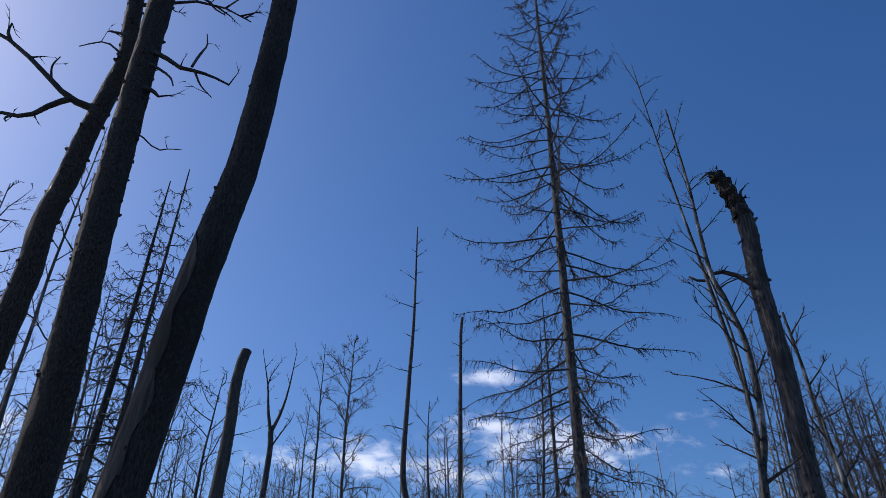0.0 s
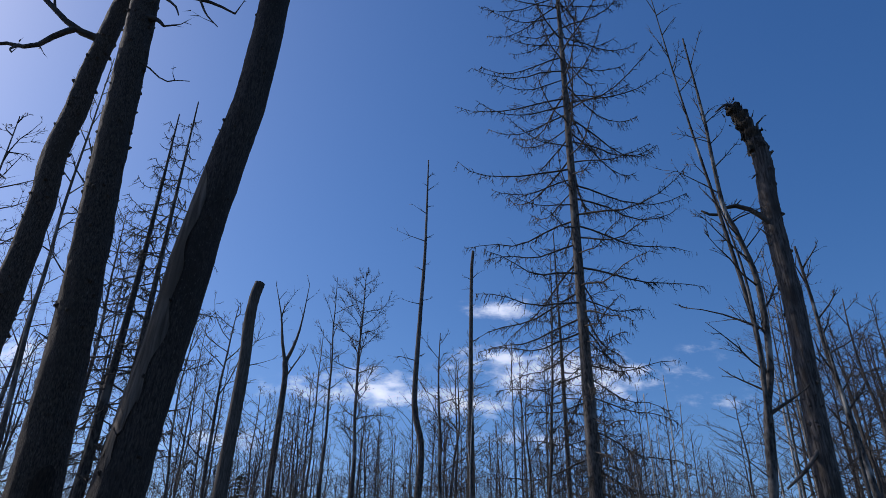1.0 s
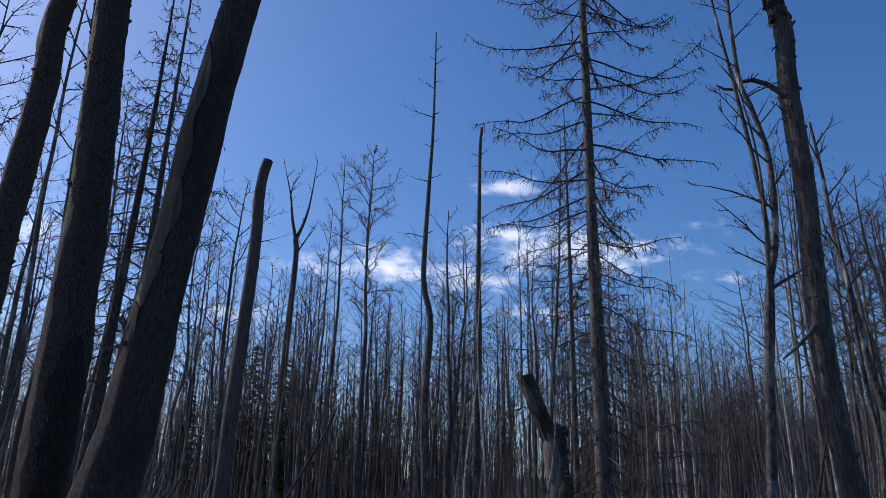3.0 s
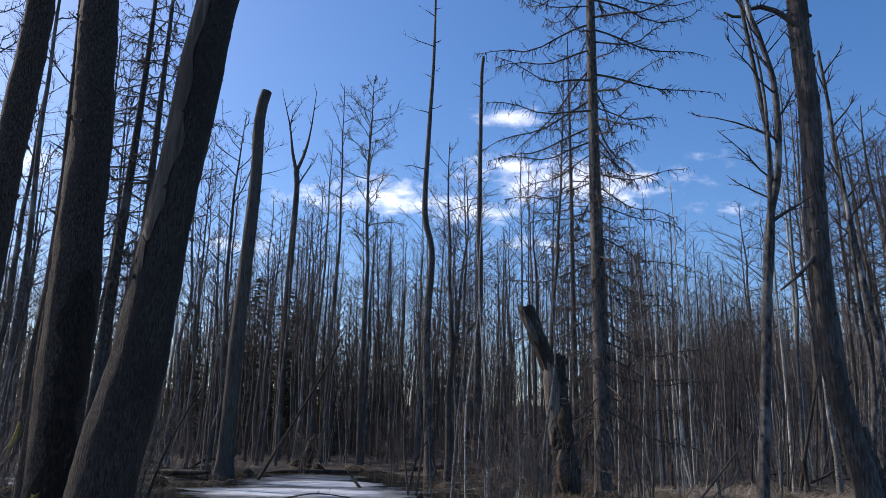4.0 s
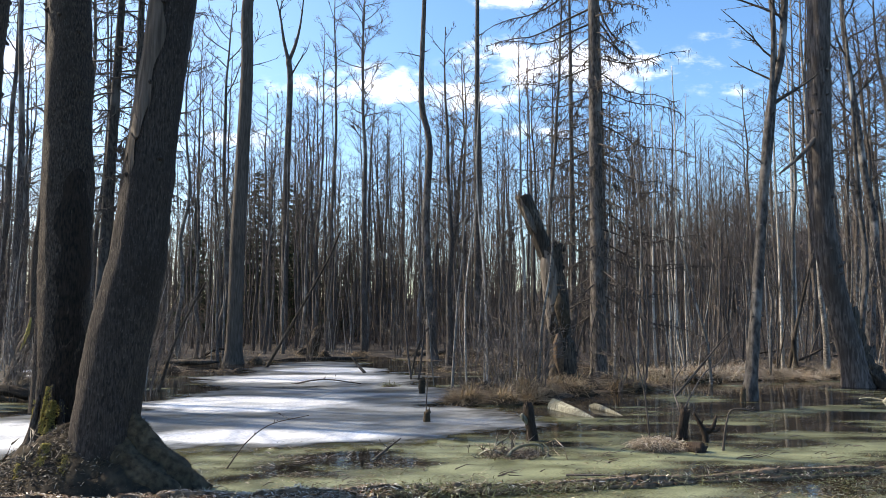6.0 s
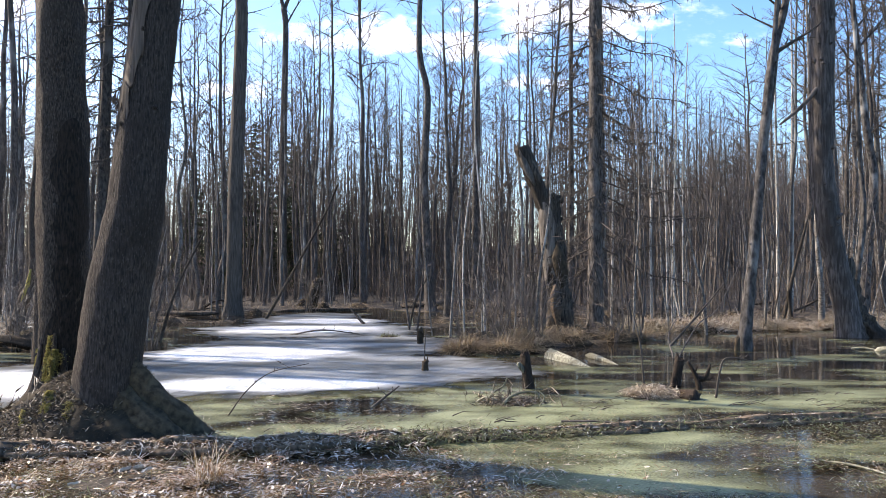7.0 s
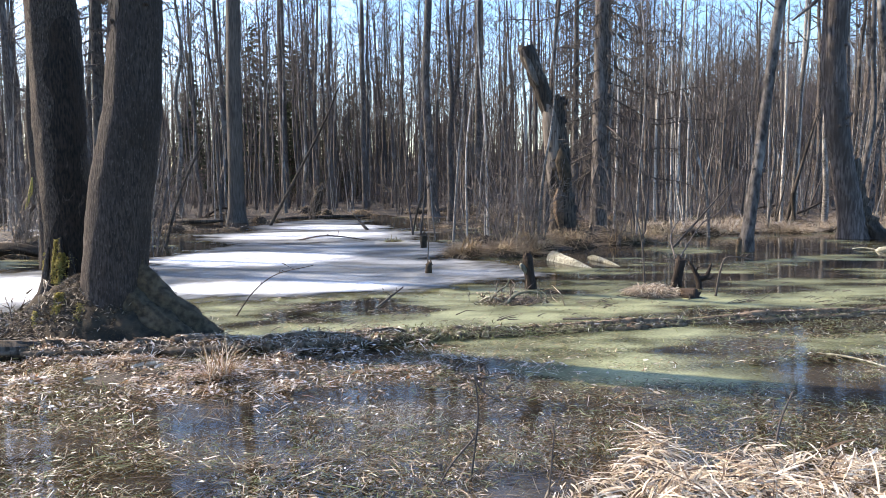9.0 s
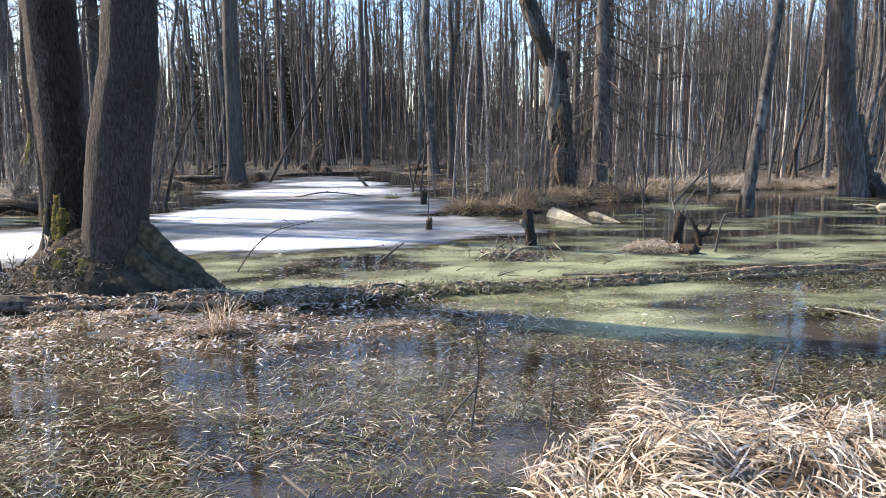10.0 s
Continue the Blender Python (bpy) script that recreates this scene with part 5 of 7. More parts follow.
while count < 105:
    y = rng.uniform(32, 66)
    u = rng.uniform(-0.3, 0.42)
    x = u * y
    if blob(x, y, -3.8, 28, 4.2, 11) > 0 or not free(x, y, 0.9) or (-0.02 < u < 0.2 and rng.random() < 0.6):
        continue
    SPOTS.append((x, y))
    top = 1.5 + y * (0.31 + 0.06 * noise.noise(Vector((u * 9, 2, 1))) - 0.055 * min(1, max(0, (u - 0.22) / 0.14)))
    k = rng.choice((8, 9, 8, 10))
    plant(k, x, y, top * rng.uniform(0.7, 1.05) / (18, 17, 16)[k - 8], None, 0, rng.uniform(0.8, 1.1))
    count += 1
for x, y, s in ((17.6, 31.5, 0.8), (19.6, 37, 0.95), (21.8, 36, 0.85), (24.5, 43, 1.0), (17.2, 40, 0.85), (20.8, 45, 0.95), (27, 47, 1.0), (17.3, 28.6, 0.8), (18.7, 30.4, 0.85), (20.2, 33.6, 0.9), (19.4, 29.8, 0.85), (21.8, 34.6, 0.95), (17.0, 33.5, 0.85)):
    plant(rng.choice((1, 9, 1)), x, y, s, None, 0, 1.15)
    SPOTS.append((x, y))
# woods to the sun's side, out of sight, that throw their stripes of shade
for x, y, wide in ((-13.6, 16.5, 2.6), (-14.3, 17.2, 2.4), (-15.2, 17.9, 2.4)):
    plant(3, x, y, 0.62, None, 0, wide)
    SPOTS.append((x, y))
for _ in range(6):
    y = rng.uniform(4, 30)
    x = rng.uniform(-30, -13) - 0.3 * max(0, y - 12)
    if free(x, y, 2.2):
        SPOTS.append((x, y))
        plant(rng.choice((0, 3, 4, 3)), x, y, rng.uniform(0.5, 0.65))


# ---- thickets: saplings, brush, far woods ----
def sapling(seed, height, stems, material, label, name="sapling", twigs=None):
    rng = random.Random(seed)
    ob = thing(name, label, "sapling", "saplings by the water")
    tb = Tubes()
    for i in range(stems):
        p = Vector((rng.gauss(0, 0.12), rng.gauss(0, 0.12), -0.25)) if stems > 1 else Vector((0, 0, -0.25))
        h = height * rng.uniform(0.6, 1.0)
        pts = wander(rng, p, Vector((rng.gauss(0, 0.13), rng.gauss(0, 0.13), 1)), h, 8, 0.06, 0.06)
        r = 0.007 + 0.0045 * h
        part("stem", Tubes().add(pts, taper(r, 0.004, 9), 5, 0.08, seed + i), material, ob)
        for _ in range(int(h * 3.2)):
            k = rng.randrange(2, 8)
            q = pts[k].lerp(pts[k + 1], rng.random())
            limb(tb, rng, q, side_way(rng, (pts[k + 1] - pts[k]).normalized(), rng.uniform(30, 60)), rng.uniform(0.25, 1.0), r * 0.4, 3, 0.14, 0.05, 1, 40)
    part("spray", tb, twigs or M_TWIG, ob)
    return ob


SAPS = [sapling(201, 5.5, 1, M_STEM, "thin pale sapling by the bog water"), sapling(202, 7.0, 1, M_STEM, "tall thin grey sapling"), sapling(203, 3.2, 4, M_BRUSH, "low clump of bare shoots"), sapling(204, 6.0, 2, M_STEM, "pair of thin pale saplings by the bog"), sapling(205, 8.5, 2, M_FOREST, "pair of tall thin grey saplings"), sapling(206, 2.2, 6, M_BRUSH, "low bushy clump of bare shoots")]
SAPS.append(sapling(207, 2.7, 9, M_BRUSH, "dense bare shrub of fine grey twigs", "shrub", M_SHOOT))
SAPS.append(sapling(208, 1.7, 11, M_SHOOT, "low dense shrub of fine grey-brown twigs", "shrub", M_SHOOT))
SAP_HOME = []


def set_sapling(k, x, y, s, tilt=(0, 0)):
    m = pose(x, y, max(land(x, y), -0.1), tilt[0] + rng.gauss(0, 3), tilt[1] + rng.gauss(0, 3), rng.uniform(0, 360)) @ Matrix.Diagonal((s, s, s, 1))
    if k not in SAP_HOME:
        SAP_HOME.append(k)
        SAPS[k].matrix_basis = m
    else:
        copy_thing_scaled(SAPS[k], m)


rng = random.Random(88)
for k, x, y, s in ((0, 1.3, 17.6, 1.1), (1, 0.6, 18.4, 1.1), (2, 1.6, 16.6, 1.0), (5, 2.2, 16.2, 0.9), (0, 2.0, 17.4, 0.9), (1, 5.1, 18.8, 1.0), (4, 5.5, 19.6, 0.9), (3, 7.6, 22.4, 1.2), (1, 7.9, 23.5, 1.2), (4, 8.7, 23.8, 1.1), (0, 9.3, 22.0, 1.1), (3, 6.8, 21.6, 1.1), (2, -6.3, 17.4, 0.9), (0, -6.5, 18.0, 0.9), (5, -6.1, 17.0, 0.8), (2, -7.1, 18.5, 0.9), (1, 11.6, 21.2, 1.0), (0, 12.6, 21.0, 0.9), (5, 1.0, 16.3, 0.8), (0, 0.2, 19.2, 1.0), (4, -0.3, 21.0, 0.9), (5, -7.5, 12.5, 0.8), (7, 1.5, 16.1, 0.9), (7, 2.4, 16.7, 0.9), (6, 2.2, 17.8, 0.9), (7, 4.3, 17.6, 0.9), (7, 8.2, 21.6, 1.0), (7, -6.6, 17.2, 0.9), (6, -7.0, 18.6, 0.9), (7, -8.6, 16.6, 1.0), (7, -7.7, 15.6, 0.7), (7, -8.3, 15.9, 0.6), (6, -9.2, 17.6, 0.8), (7, -5.2, 31.5, 1.2), (7, -1.6, 33.6, 1.2), (6, -9.4, 30.4, 1.1), (7, -10.2, 28.0, 1.2)):
    set_sapling(k, x, y, s)
count = 0
while count < 270:
    y = 17 + 42 * rng.random() ** 1.3
    x = rng.uniform(-0.62, 0.66) * y
    if land(x, y) < -0.12 or blob(x, y, -3.8, 25, 4.5, 11) > 0 or not free(x, y, 0.5) or (y < 20.6 and 0.06 < (x - 0.37) / (y - 1) < 0.26) or (y < 27 and 0.22 < (x - 0.37) / (y - 1) < 0.56 and rng.random() < 0.7):
        continue
    set_sapling(rng.choices(range(6), (4, 4, 2, 3, 3, 2))[0], x, y, rng.uniform(0.7, 1.25))
    count += 1

rng = random.Random(99)
tb = Tubes()
for _ in range(4700):
    y = 25 + 60 * rng.random()
    x = rng.uniform(-0.68, 0.7) * y
    if blob(x, y, -3.8, 27, 4.6, 11) > 0:
        continue
    p = Vector((x, y, land(x, y) - 0.1))
    h = rng.uniform(0.5, 3.0) * (1 + max(0, y - 40) / 50)
    pts = wander(rng, p, Vector((rng.gauss(0, 0.3), rng.gauss(0, 0.3), 1)), h, 3, 0.12, 0.03)
    r = rng.uniform(0.006, 0.014)
    tb.add(pts, taper(r, 0.0, 4), 3)
    for _ in range(4):
        k = rng.randrange(0, 3)
        q = pts[k].lerp(pts[k + 1], rng.random())
        tb.add([q, q + Vector((rng.gauss(0, 0.4), rng.gauss(0, 0.4), rng.uniform(0, 0.8))) * rng.uniform(0.4, 1.2)], [r * 0.7, 0.0], 3)
tagged(new("undergrowth", tb.mesh("undergrowth", M_BRUSH)), "brown thicket of bare shoots and brambles", "undergrowth", kind="stuff")

def wood_belt(name, label, total, lo, hi, left, right, tall, material, twig, rise=None, boughs_=11, low=0.35):
    """A belt of bare trees, their height a share of how far they stand; low: where the crown begins."""
    tb = Tubes()
    for i in range(total):
        y = lo + (hi - lo) * rng.random()
        u = rng.uniform(left, right)
        x = u * y
        share = rng.uniform(*tall) if rise is None else rng.uniform(0.6, 1.05) * rise(u)
        h = max(1.5, y * share - max(0, land(x, y)))
        pts = wander(rng, Vector((x, y, land(x, y) - 0.3)), Vector((rng.gauss(0, 0.04), rng.gauss(0, 0.04), 1)), h, 3, 0.035, 0.03)
        tb.add(pts, taper(rng.uniform(1.0, 2.4) * (0.018 + 0.7 * twig), 0.015, 4), 3)
        for _ in range(boughs_):
            v = low + (1 - low) * rng.random()
            q = pts[min(2, int(v * 3))].lerp(pts[min(3, int(v * 3) + 1)], v * 3 - int(v * 3))
            turn = rng.uniform(0, 6.28)
            w = Vector((math.cos(turn), math.sin(turn), rng.uniform(0.7, 1.9))).normalized() * (0.5 + 0.17 * h * (1.15 - v)) * rng.uniform(0.6, 1.2)
            mid, end = q + w * 0.5, q + w
            tb.add([q, end], [twig, 0.0], 3)
            for _ in range(3):
                s = mid.lerp(end, rng.random()) if rng.random() < 0.6 else q.lerp(mid, rng.uniform(0.4, 1))
                tb.add([s, s + (w.normalized() * 0.6 + Vector((rng.gauss(0, 0.45), rng.gauss(0, 0.45), rng.uniform(0.0, 0.5)))) * w.length * rng.uniform(0.2, 0.5)], [twig * 0.6, 0.0], 3)
    tagged(new(name, tb.mesh(name, material)), label, "woods", kind="stuff")


wood_belt("far_woods", "far grey-brown belt of low bare woods", 950, 75, 130, -0.72, 0.72, (0.07, 0.155), M_BRUSH, 0.04, None, 10, 0.15)
wood_belt("far_woods", "dense belt of bare young woods behind the ice", 800, 58, 85, -0.6, 0.1, (0.1, 0.22), M_TWIG, 0.028, None, 11, 0.12)
wood_belt("far_woods", "thin far belt of taller bare trees", 560, 50, 95, -0.72, 0.42, (0.13, 0.27), M_TWIG, 0.016, None, 17, 0.45)
wood_belt("hill_thicket", "grey-brown brush on a low rise", 1850, 64, 112, 0.2, 0.66, (0, 0), M_HILL, 0.028, lambda u: 0.14 + 0.075 * min(1, max(0, (u - 0.2) / 0.22)), 10, 0.12)


# ---- firs in the background ----
def fir(seed, height, reach):
    rng = random.Random(seed)
    ob = thing("fir_tree", "dark green fir among the bare trees", "tree", "firs")
    part("trunk", Tubes().add([Vector((0, 0, -0.3)), Vector((0, 0, height * 0.5)), Vector((0, 0, height))], [0.14, 0.09, 0.0], 7), M_FOREST, ob)
    tb = Tubes()
    z = 0.8
    while z < height - 0.2:
        ln = reach * (1 - z / height) ** 0.8 + 0.15
        for _ in range(7):
            a = rng.uniform(0, 6.28)
            w = Vector((math.cos(a), math.sin(a), rng.uniform(-0.35, 0.15)))
            p = Vector((0, 0, z + rng.uniform(-0.15, 0.15)))
            l2 = ln * rng.uniform(0.6, 1.15)
            tb.add([p, p + w * l2], [0.02, 0.0], 3)
            for _ in range(int(8 * l2) + 2):
                q = p + w * (l2 * rng.uniform(0.15, 1))
                d = Vector((rng.gauss(0, 0.6), rng.gauss(0, 0.6), rng.uniform(-0.8, 0.1))) * 0.28
                tb.add([q, q + d * 1.25], [0.048, 0.0], 3)
        z += 0.34
    part("needles", tb, M_FIR, ob, "dark green needles")
    return ob


f0 = fir(301, 11, 2.3)
f0.matrix_basis = pose(-14.2, 58, land(-14.2, 58)) @ Matrix.Diagonal((1.25, 1.25, 1.25, 1))
for x, y, s in ((-16.3, 57, 0.85), (-10.8, 57, 0.9), (-19, 58, 0.8), (-24, 60, 0.9), (-7.5, 66, 0.75), (-9.2, 64, 0.7), (-4.6, 70, 0.7), (-1.5, 72, 0.6), (-11.8, 62, 1.0), (-13.2, 64, 1.1), (2.4, 70, 0.85), (-27, 64, 1.0)):
    copy_thing_scaled(f0, pose(x, y, land(x, y), 0, 0, rng.uniform(0, 360)) @ Matrix.Diagonal((1.2 * s, 1.2 * s, 1.15 * s, 1)))

# ---- things in and by the water ----
rng = random.Random(404)


def stick(name, label, category, points, r0, r1, material, sides=7, wob=0.15, twigs=0, group="", blunt=False):
    ob = thing(name, label, category, group)
    o = Vector(points[0])
    ob.location = o
    n = max(8, len(points) * 5)
    line = stem([Vector(q) - o for q in points], n)
    rad = taper(r0, r1, n)
    if r0 > 0.06 and not blunt:
        rad = [r * min(1, 0.35 + 0.33 * i, 0.3 + 0.3 * (n - 1 - i)) for i, r in enumerate(rad)]
    wood = part("wood", Tubes().add(line, rad, sides, wob, r0 * 100 + o.x), material, ob)
    if twigs:
        tb = Tubes()
        for _ in range(twigs):
            k = rng.randrange(n // 3, n - 1)
            limb(tb, rng, line[k], Vector((rng.gauss(0, 0.5), rng.gauss(0, 0.5), rng.uniform(0, 0.8))).normalized(), rng.uniform(0.06, 0.2), r1 * 0.7, 2, 0.2, 0, 1)
        part("spray", tb, M_TWIG, wood)
    return ob


# turf bank: a sunken log grown over, across the near water
bank = thing("sunken_log", "long low sunken log grown over with dead grass", "log")
line = stem([(-4.6, 7.0, 0.02), (-3.5, 7.12, 0.05), (-2.6, 7.2, 0.04), (-1.5, 7.3, 0.045), (-0.8, 7.4, 0.05), (-0.1, 7.58, 0.05), (0.5, 7.72, 0.045), (1.3, 7.9, 0.02), (2.0, 8.1, 0.005), (3.8, 8.5, 0.0), (6.5, 9.1, -0.02)], 260)
girth = [max(0.03, (0.1 if i < 130 else 0.065 if i < 200 else 0.09) + 0.05 * noise.noise(Vector((i * 0.065, 1, 2))) + 0.045 * noise.noise(Vector((i * 0.21, 4, 2))) + 0.03 * noise.noise(Vector((i * 0.6, 7, 2)))) for i in range(260)]
ridge = Tubes().add(line, girth, 20, 0.8, 5)
for k, (x, y, z) in enumerate(ridge.v):
    c = line[min(259, k // 20)]
    ridge.v[k] = (x, c.y + (y - c.y) * 1.5, c.z + (z - c.z) * (0.72 if z > c.z else 1.0))
part("wood", ridge, M_TURF, bank)
tb = Tubes()
for _ in range(9500):
    k = rng.randrange(4, 252) if rng.random() < 0.5 else rng.randrange(4, 130)
    ang = rng.uniform(0.1, math.pi - 0.1)
    p = line[k] + Vector((rng.gauss(0, 0.06), -math.cos(ang) * girth[k] * 1.5, math.sin(ang) * girth[k] * 0.72 * rng.uniform(0.9, 1.1)))
    w = Vector((rng.gauss(0, 0.9), rng.gauss(-0.1, 0.6), rng.uniform(-0.25, 0.3))).normalized()
    tb.ribbon(rng, p, w, rng.uniform(0.02, 0.08), rng.uniform(0.0018, 0.006), rng.uniform(0.1, 0.9), 0.4, 3)
part("dead_grass", tb, M_LEAF, bank, "matted dead grass and roots")
tb = Tubes()
for _ in range(3000):
    k = rng.randrange(120, 252)
    p = line[k] + Vector((rng.gauss(0, 0.1), rng.gauss(-0.02, 0.1), rng.uniform(0.0, 0.07)))
    w = Vector((rng.gauss(0, 0.8), rng.gauss(-0.2, 0.5), rng.uniform(-0.3, 0.7))).normalized()
    tb.blade(p, w, rng.uniform(0.03, 0.13), 0.004, Vector((rng.gauss(0, 0.03), rng.gauss(0, 0.03), -0.06)))
part("sward", tb, M_BLADE, bank, "pale green grass growing on top")

# drowned stumps and posts
def post(label, x, y, h, r, lean_x=0.0, material=M_DEAD):
    """A rotten post with a splintered top."""
    ob = thing("dead_post", label, "post", "dead posts")
    ob.location = (x, y, -0.2)
    pts = stem([(0, 0, 0), (lean_x * 0.4, 0, h * 0.5), (lean_x, 0, h + 0.2)], 14)
    wood = part("wood", Tubes().add(pts, [r * (1.2 - 0.35 * i / 13) for i in range(14)], 14, 0.4, x * 7), material, ob)
    tb = Tubes()
    for i in range(14):
        a = 2 * math.pi * i / 14
        q = pts[-1] + Vector((math.cos(a) * r * 0.75, math.sin(a) * r * 0.75, -0.02))
        tb.add([q, q + Vector((rng.gauss(0, 0.008) - math.cos(a) * r * 0.3, rng.gauss(0, 0.008) - math.sin(a) * r * 0.3, rng.uniform(0.01, 0.05) + r * (1 + math.cos(a + x)) * 0.55))], [r * 0.32, 0.0], 4)
    part("splintered_edge", tb, material, wood)
    return ob


dark_post = post("short dark rotten post with a broken side stub, standing in water", 1.58, 10.79, 0.45, 0.066, -0.07, M_WET)
part("side_stub", Tubes().add([Vector((-0.07, -0.02, 0.42)), Vector((-0.14, -0.04, 0.5)), Vector((-0.17, -0.05, 0.55))], [0.03, 0.032, 0.026], 8, 0.5, 4), M_LOG, dark_post, "pale broken stub")
post("broken dark post leaning behind a grassy hump", 3.56, 11.00, 0.36, 0.07, 0.1, M_WET)
root = thing("dead_root", "forked dark root rising out of the water", "root")
root.location = (3.8, 10.62, -0.1)
for pts, r in (([(0, 0, 0), (-0.02, 0, 0.2), (-0.09, 0.0, 0.36), (-0.15, 0.02, 0.47)], 0.05), ([(-0.02, 0, 0.24), (0.05, -0.02, 0.26), (0.1, -0.02, 0.33), (0.14, 0, 0.44)], 0.035), ([(0.04, -0.02, 0.25), (0.12, -0.03, 0.24), (0.17, -0.03, 0.29)], 0.02), ([(-0.06, 0, 0.32), (-0.03, -0.03, 0.42)], 0.015)):
    line = stem([Vector(q) for q in pts], 14)
    part("prong", Tubes().add(line, [r * (1 - 0.05 * i) for i in range(14)], 9, 0.55, r * 300), M_WET, root)
post("thin dark stake standing in the ice", 0.11, 12.58, 0.16, 0.06, 0.02, M_PEAT)
post("short dark stake at the ice edge", -0.08, 17.15, 0.3, 0.075, 0.0, M_PEAT)
post("short broken stake by the island", 6.29, 15.52, 0.25, 0.05, 0.03, M_PEAT)
post("jagged dark stump on the far bank", -5.69, 34.8, 1.25, 0.24, 0.3, M_PEAT)
stick("log", "thick pale barkless log end lying in the water", "log", [(2.36, 14.55, 0.03), (2.52, 14.0, 0.02), (2.72, 13.4, -0.02), (2.98, 12.8, -0.12)], 0.15, 0.06, M_LOG, 22, 0.35)
stick("log", "thin bleached log half sunk in the water", "log", [(3.1, 14.6, 0.02), (3.25, 13.9, 0.02), (3.42, 13.1, -0.04)], 0.07, 0.02, M_LOG, 18, 0.35)
stick("log", "dark hollow log end on a grassy hump", "log", [(3.25, 10.3, -0.06), (3.4, 10.02, -0.02), (3.48, 9.85, 0.0)], 0.1, 0.1, M_WET, 20, 0.7, 0, "", True)
stick("log", "dark fallen trunk at the edge of the ice", "log", [(-11.36, 29.49, 0.00), (-9.58, 28.55, 0.10), (-7.90, 28.23, 0.12)], 0.13, 0.09, M_DEAD, 10, 0.3)
stick("log", "dark fallen trunk lying on the far bank", "log", [(-6.64, 31.70, 0.00), (-4.74, 31.91, 0.06), (-2.85, 32.65, 0.05)], 0.1, 0.07, M_DEAD, 10, 0.35)
stick("log", "dark mossy log lying on the far bank", "log", [(-1.38, 34.22, 0.10), (0.30, 33.80, 0.26), (1.56, 34.43, 0.10)], 0.16, 0.1, M_DEAD, 10, 0.35)
stick("log", "rotten log with pale bark lying in the channel", "log", [(8.85, 15.95, -0.02), (9.02, 15.8, 0.02), (9.25, 15.55, -0.02)], 0.04, 0.02, M_LOG, 14, 0.9)
stick("log", "short piece of pale rotten wood in the channel", "log", [(9.05, 15.5, -0.03), (9.3, 15.35, 0.05), (9.7, 15.2, 0.06)], 0.07, 0.04, M_LOG, 16, 1.0)


def bark_flake(x, y, size, turn, curl, tilt):
    """A curled flake of birch bark with a ragged outline."""
    ob = thing("bark_scrap", "curled white flake of birch bark on the litter", "bark", "bark flakes")
    ob.matrix_basis = pose(x, y, max(0.0, land(x, y)) + 0.06, tilt, tilt * 0.6, turn)
    tb = Tubes()
    for lift in (0.0, -0.003):
        for i in range(7):
            for k in range(9):
                u, v = i / 6 - 0.5, k / 8 - 0.5
                edge = 1 + 0.5 * noise.noise(Vector((u * 4 + x * 9, v * 4, y)))
                tb.v.append((u * size * 1.7 * edge, v * size * edge, curl * size * (1.6 * v * v + 0.7 * u * u * u) + 0.12 * size * noise.noise(Vector((u * 5, v * 5, x * 7))) + lift))
    for base in (0, 63):
        for i in range(6):
            for k in range(8):
                q = base + i * 9 + k
                tb.f.append((q + 9, q + 10, q + 1, q) if base == 0 else (q, q + 1, q + 10, q + 9))
    part("bark", tb, M_WHITE, ob)


for row in ((-1.97, 6.43, 0.05, 25, 1.0, -12), (-1.88, 6.47, 0.06, -20, 0.8, -16), (-1.8, 6.41, 0.04, 60, 1.0, -10), (-2.2, 6.13, 0.045, 10, 0.9, -14)):
    bark_flake(*row)
stick("branch", "thin pale rotten stick lying in the duckweed", "branch", [(3.5, 6.98, -0.01), (3.6, 6.82, 0.012), (3.7, 6.62, 0.014), (3.85, 6.3, -0.01)], 0.014, 0.007, M_LOG, 8, 0.5, 0, "dead branches")
stick("log", "dark fallen log at the edge of the ice among brush", "log", [(-9.4, 16.2, 0.1), (-8.5, 15.9, 0.22), (-7.6, 15.7, 0.1)], 0.14, 0.09, M_WET, 16, 0.6)
stick("log", "dark rotten log end in the litter bank", "log", [(-4.3, 6.85, 0.02), (-3.4, 6.98, 0.08), (-2.96, 7.16, 0.04)], 0.1, 0.06, M_DEAD, 18, 0.9)
for i in range(26):
    x, y = rng.uniform(-0.5, 0.6), 0
    y = rng.uniform(22, 36)
    x = x * y
    if land(x, y) < -0.03:
        continue
    a, ln = rng.gauss(0, 0.6), rng.uniform(0.7, 2.6)
    z = max(0, land(x, y))
    stick("branch", "fallen dead branch lying on the far bank", "branch", [(x, y, z), (x + ln * 0.5 * math.cos(a), y + ln * 0.5 * math.sin(a), z + rng.uniform(0.05, 0.25)), (x + ln * math.cos(a), y + ln * math.sin(a), z + rng.uniform(-0.05, 0.5))], rng.uniform(0.02, 0.06), 0.012, M_DEAD, 6, 0.15, 3, "dead branches")
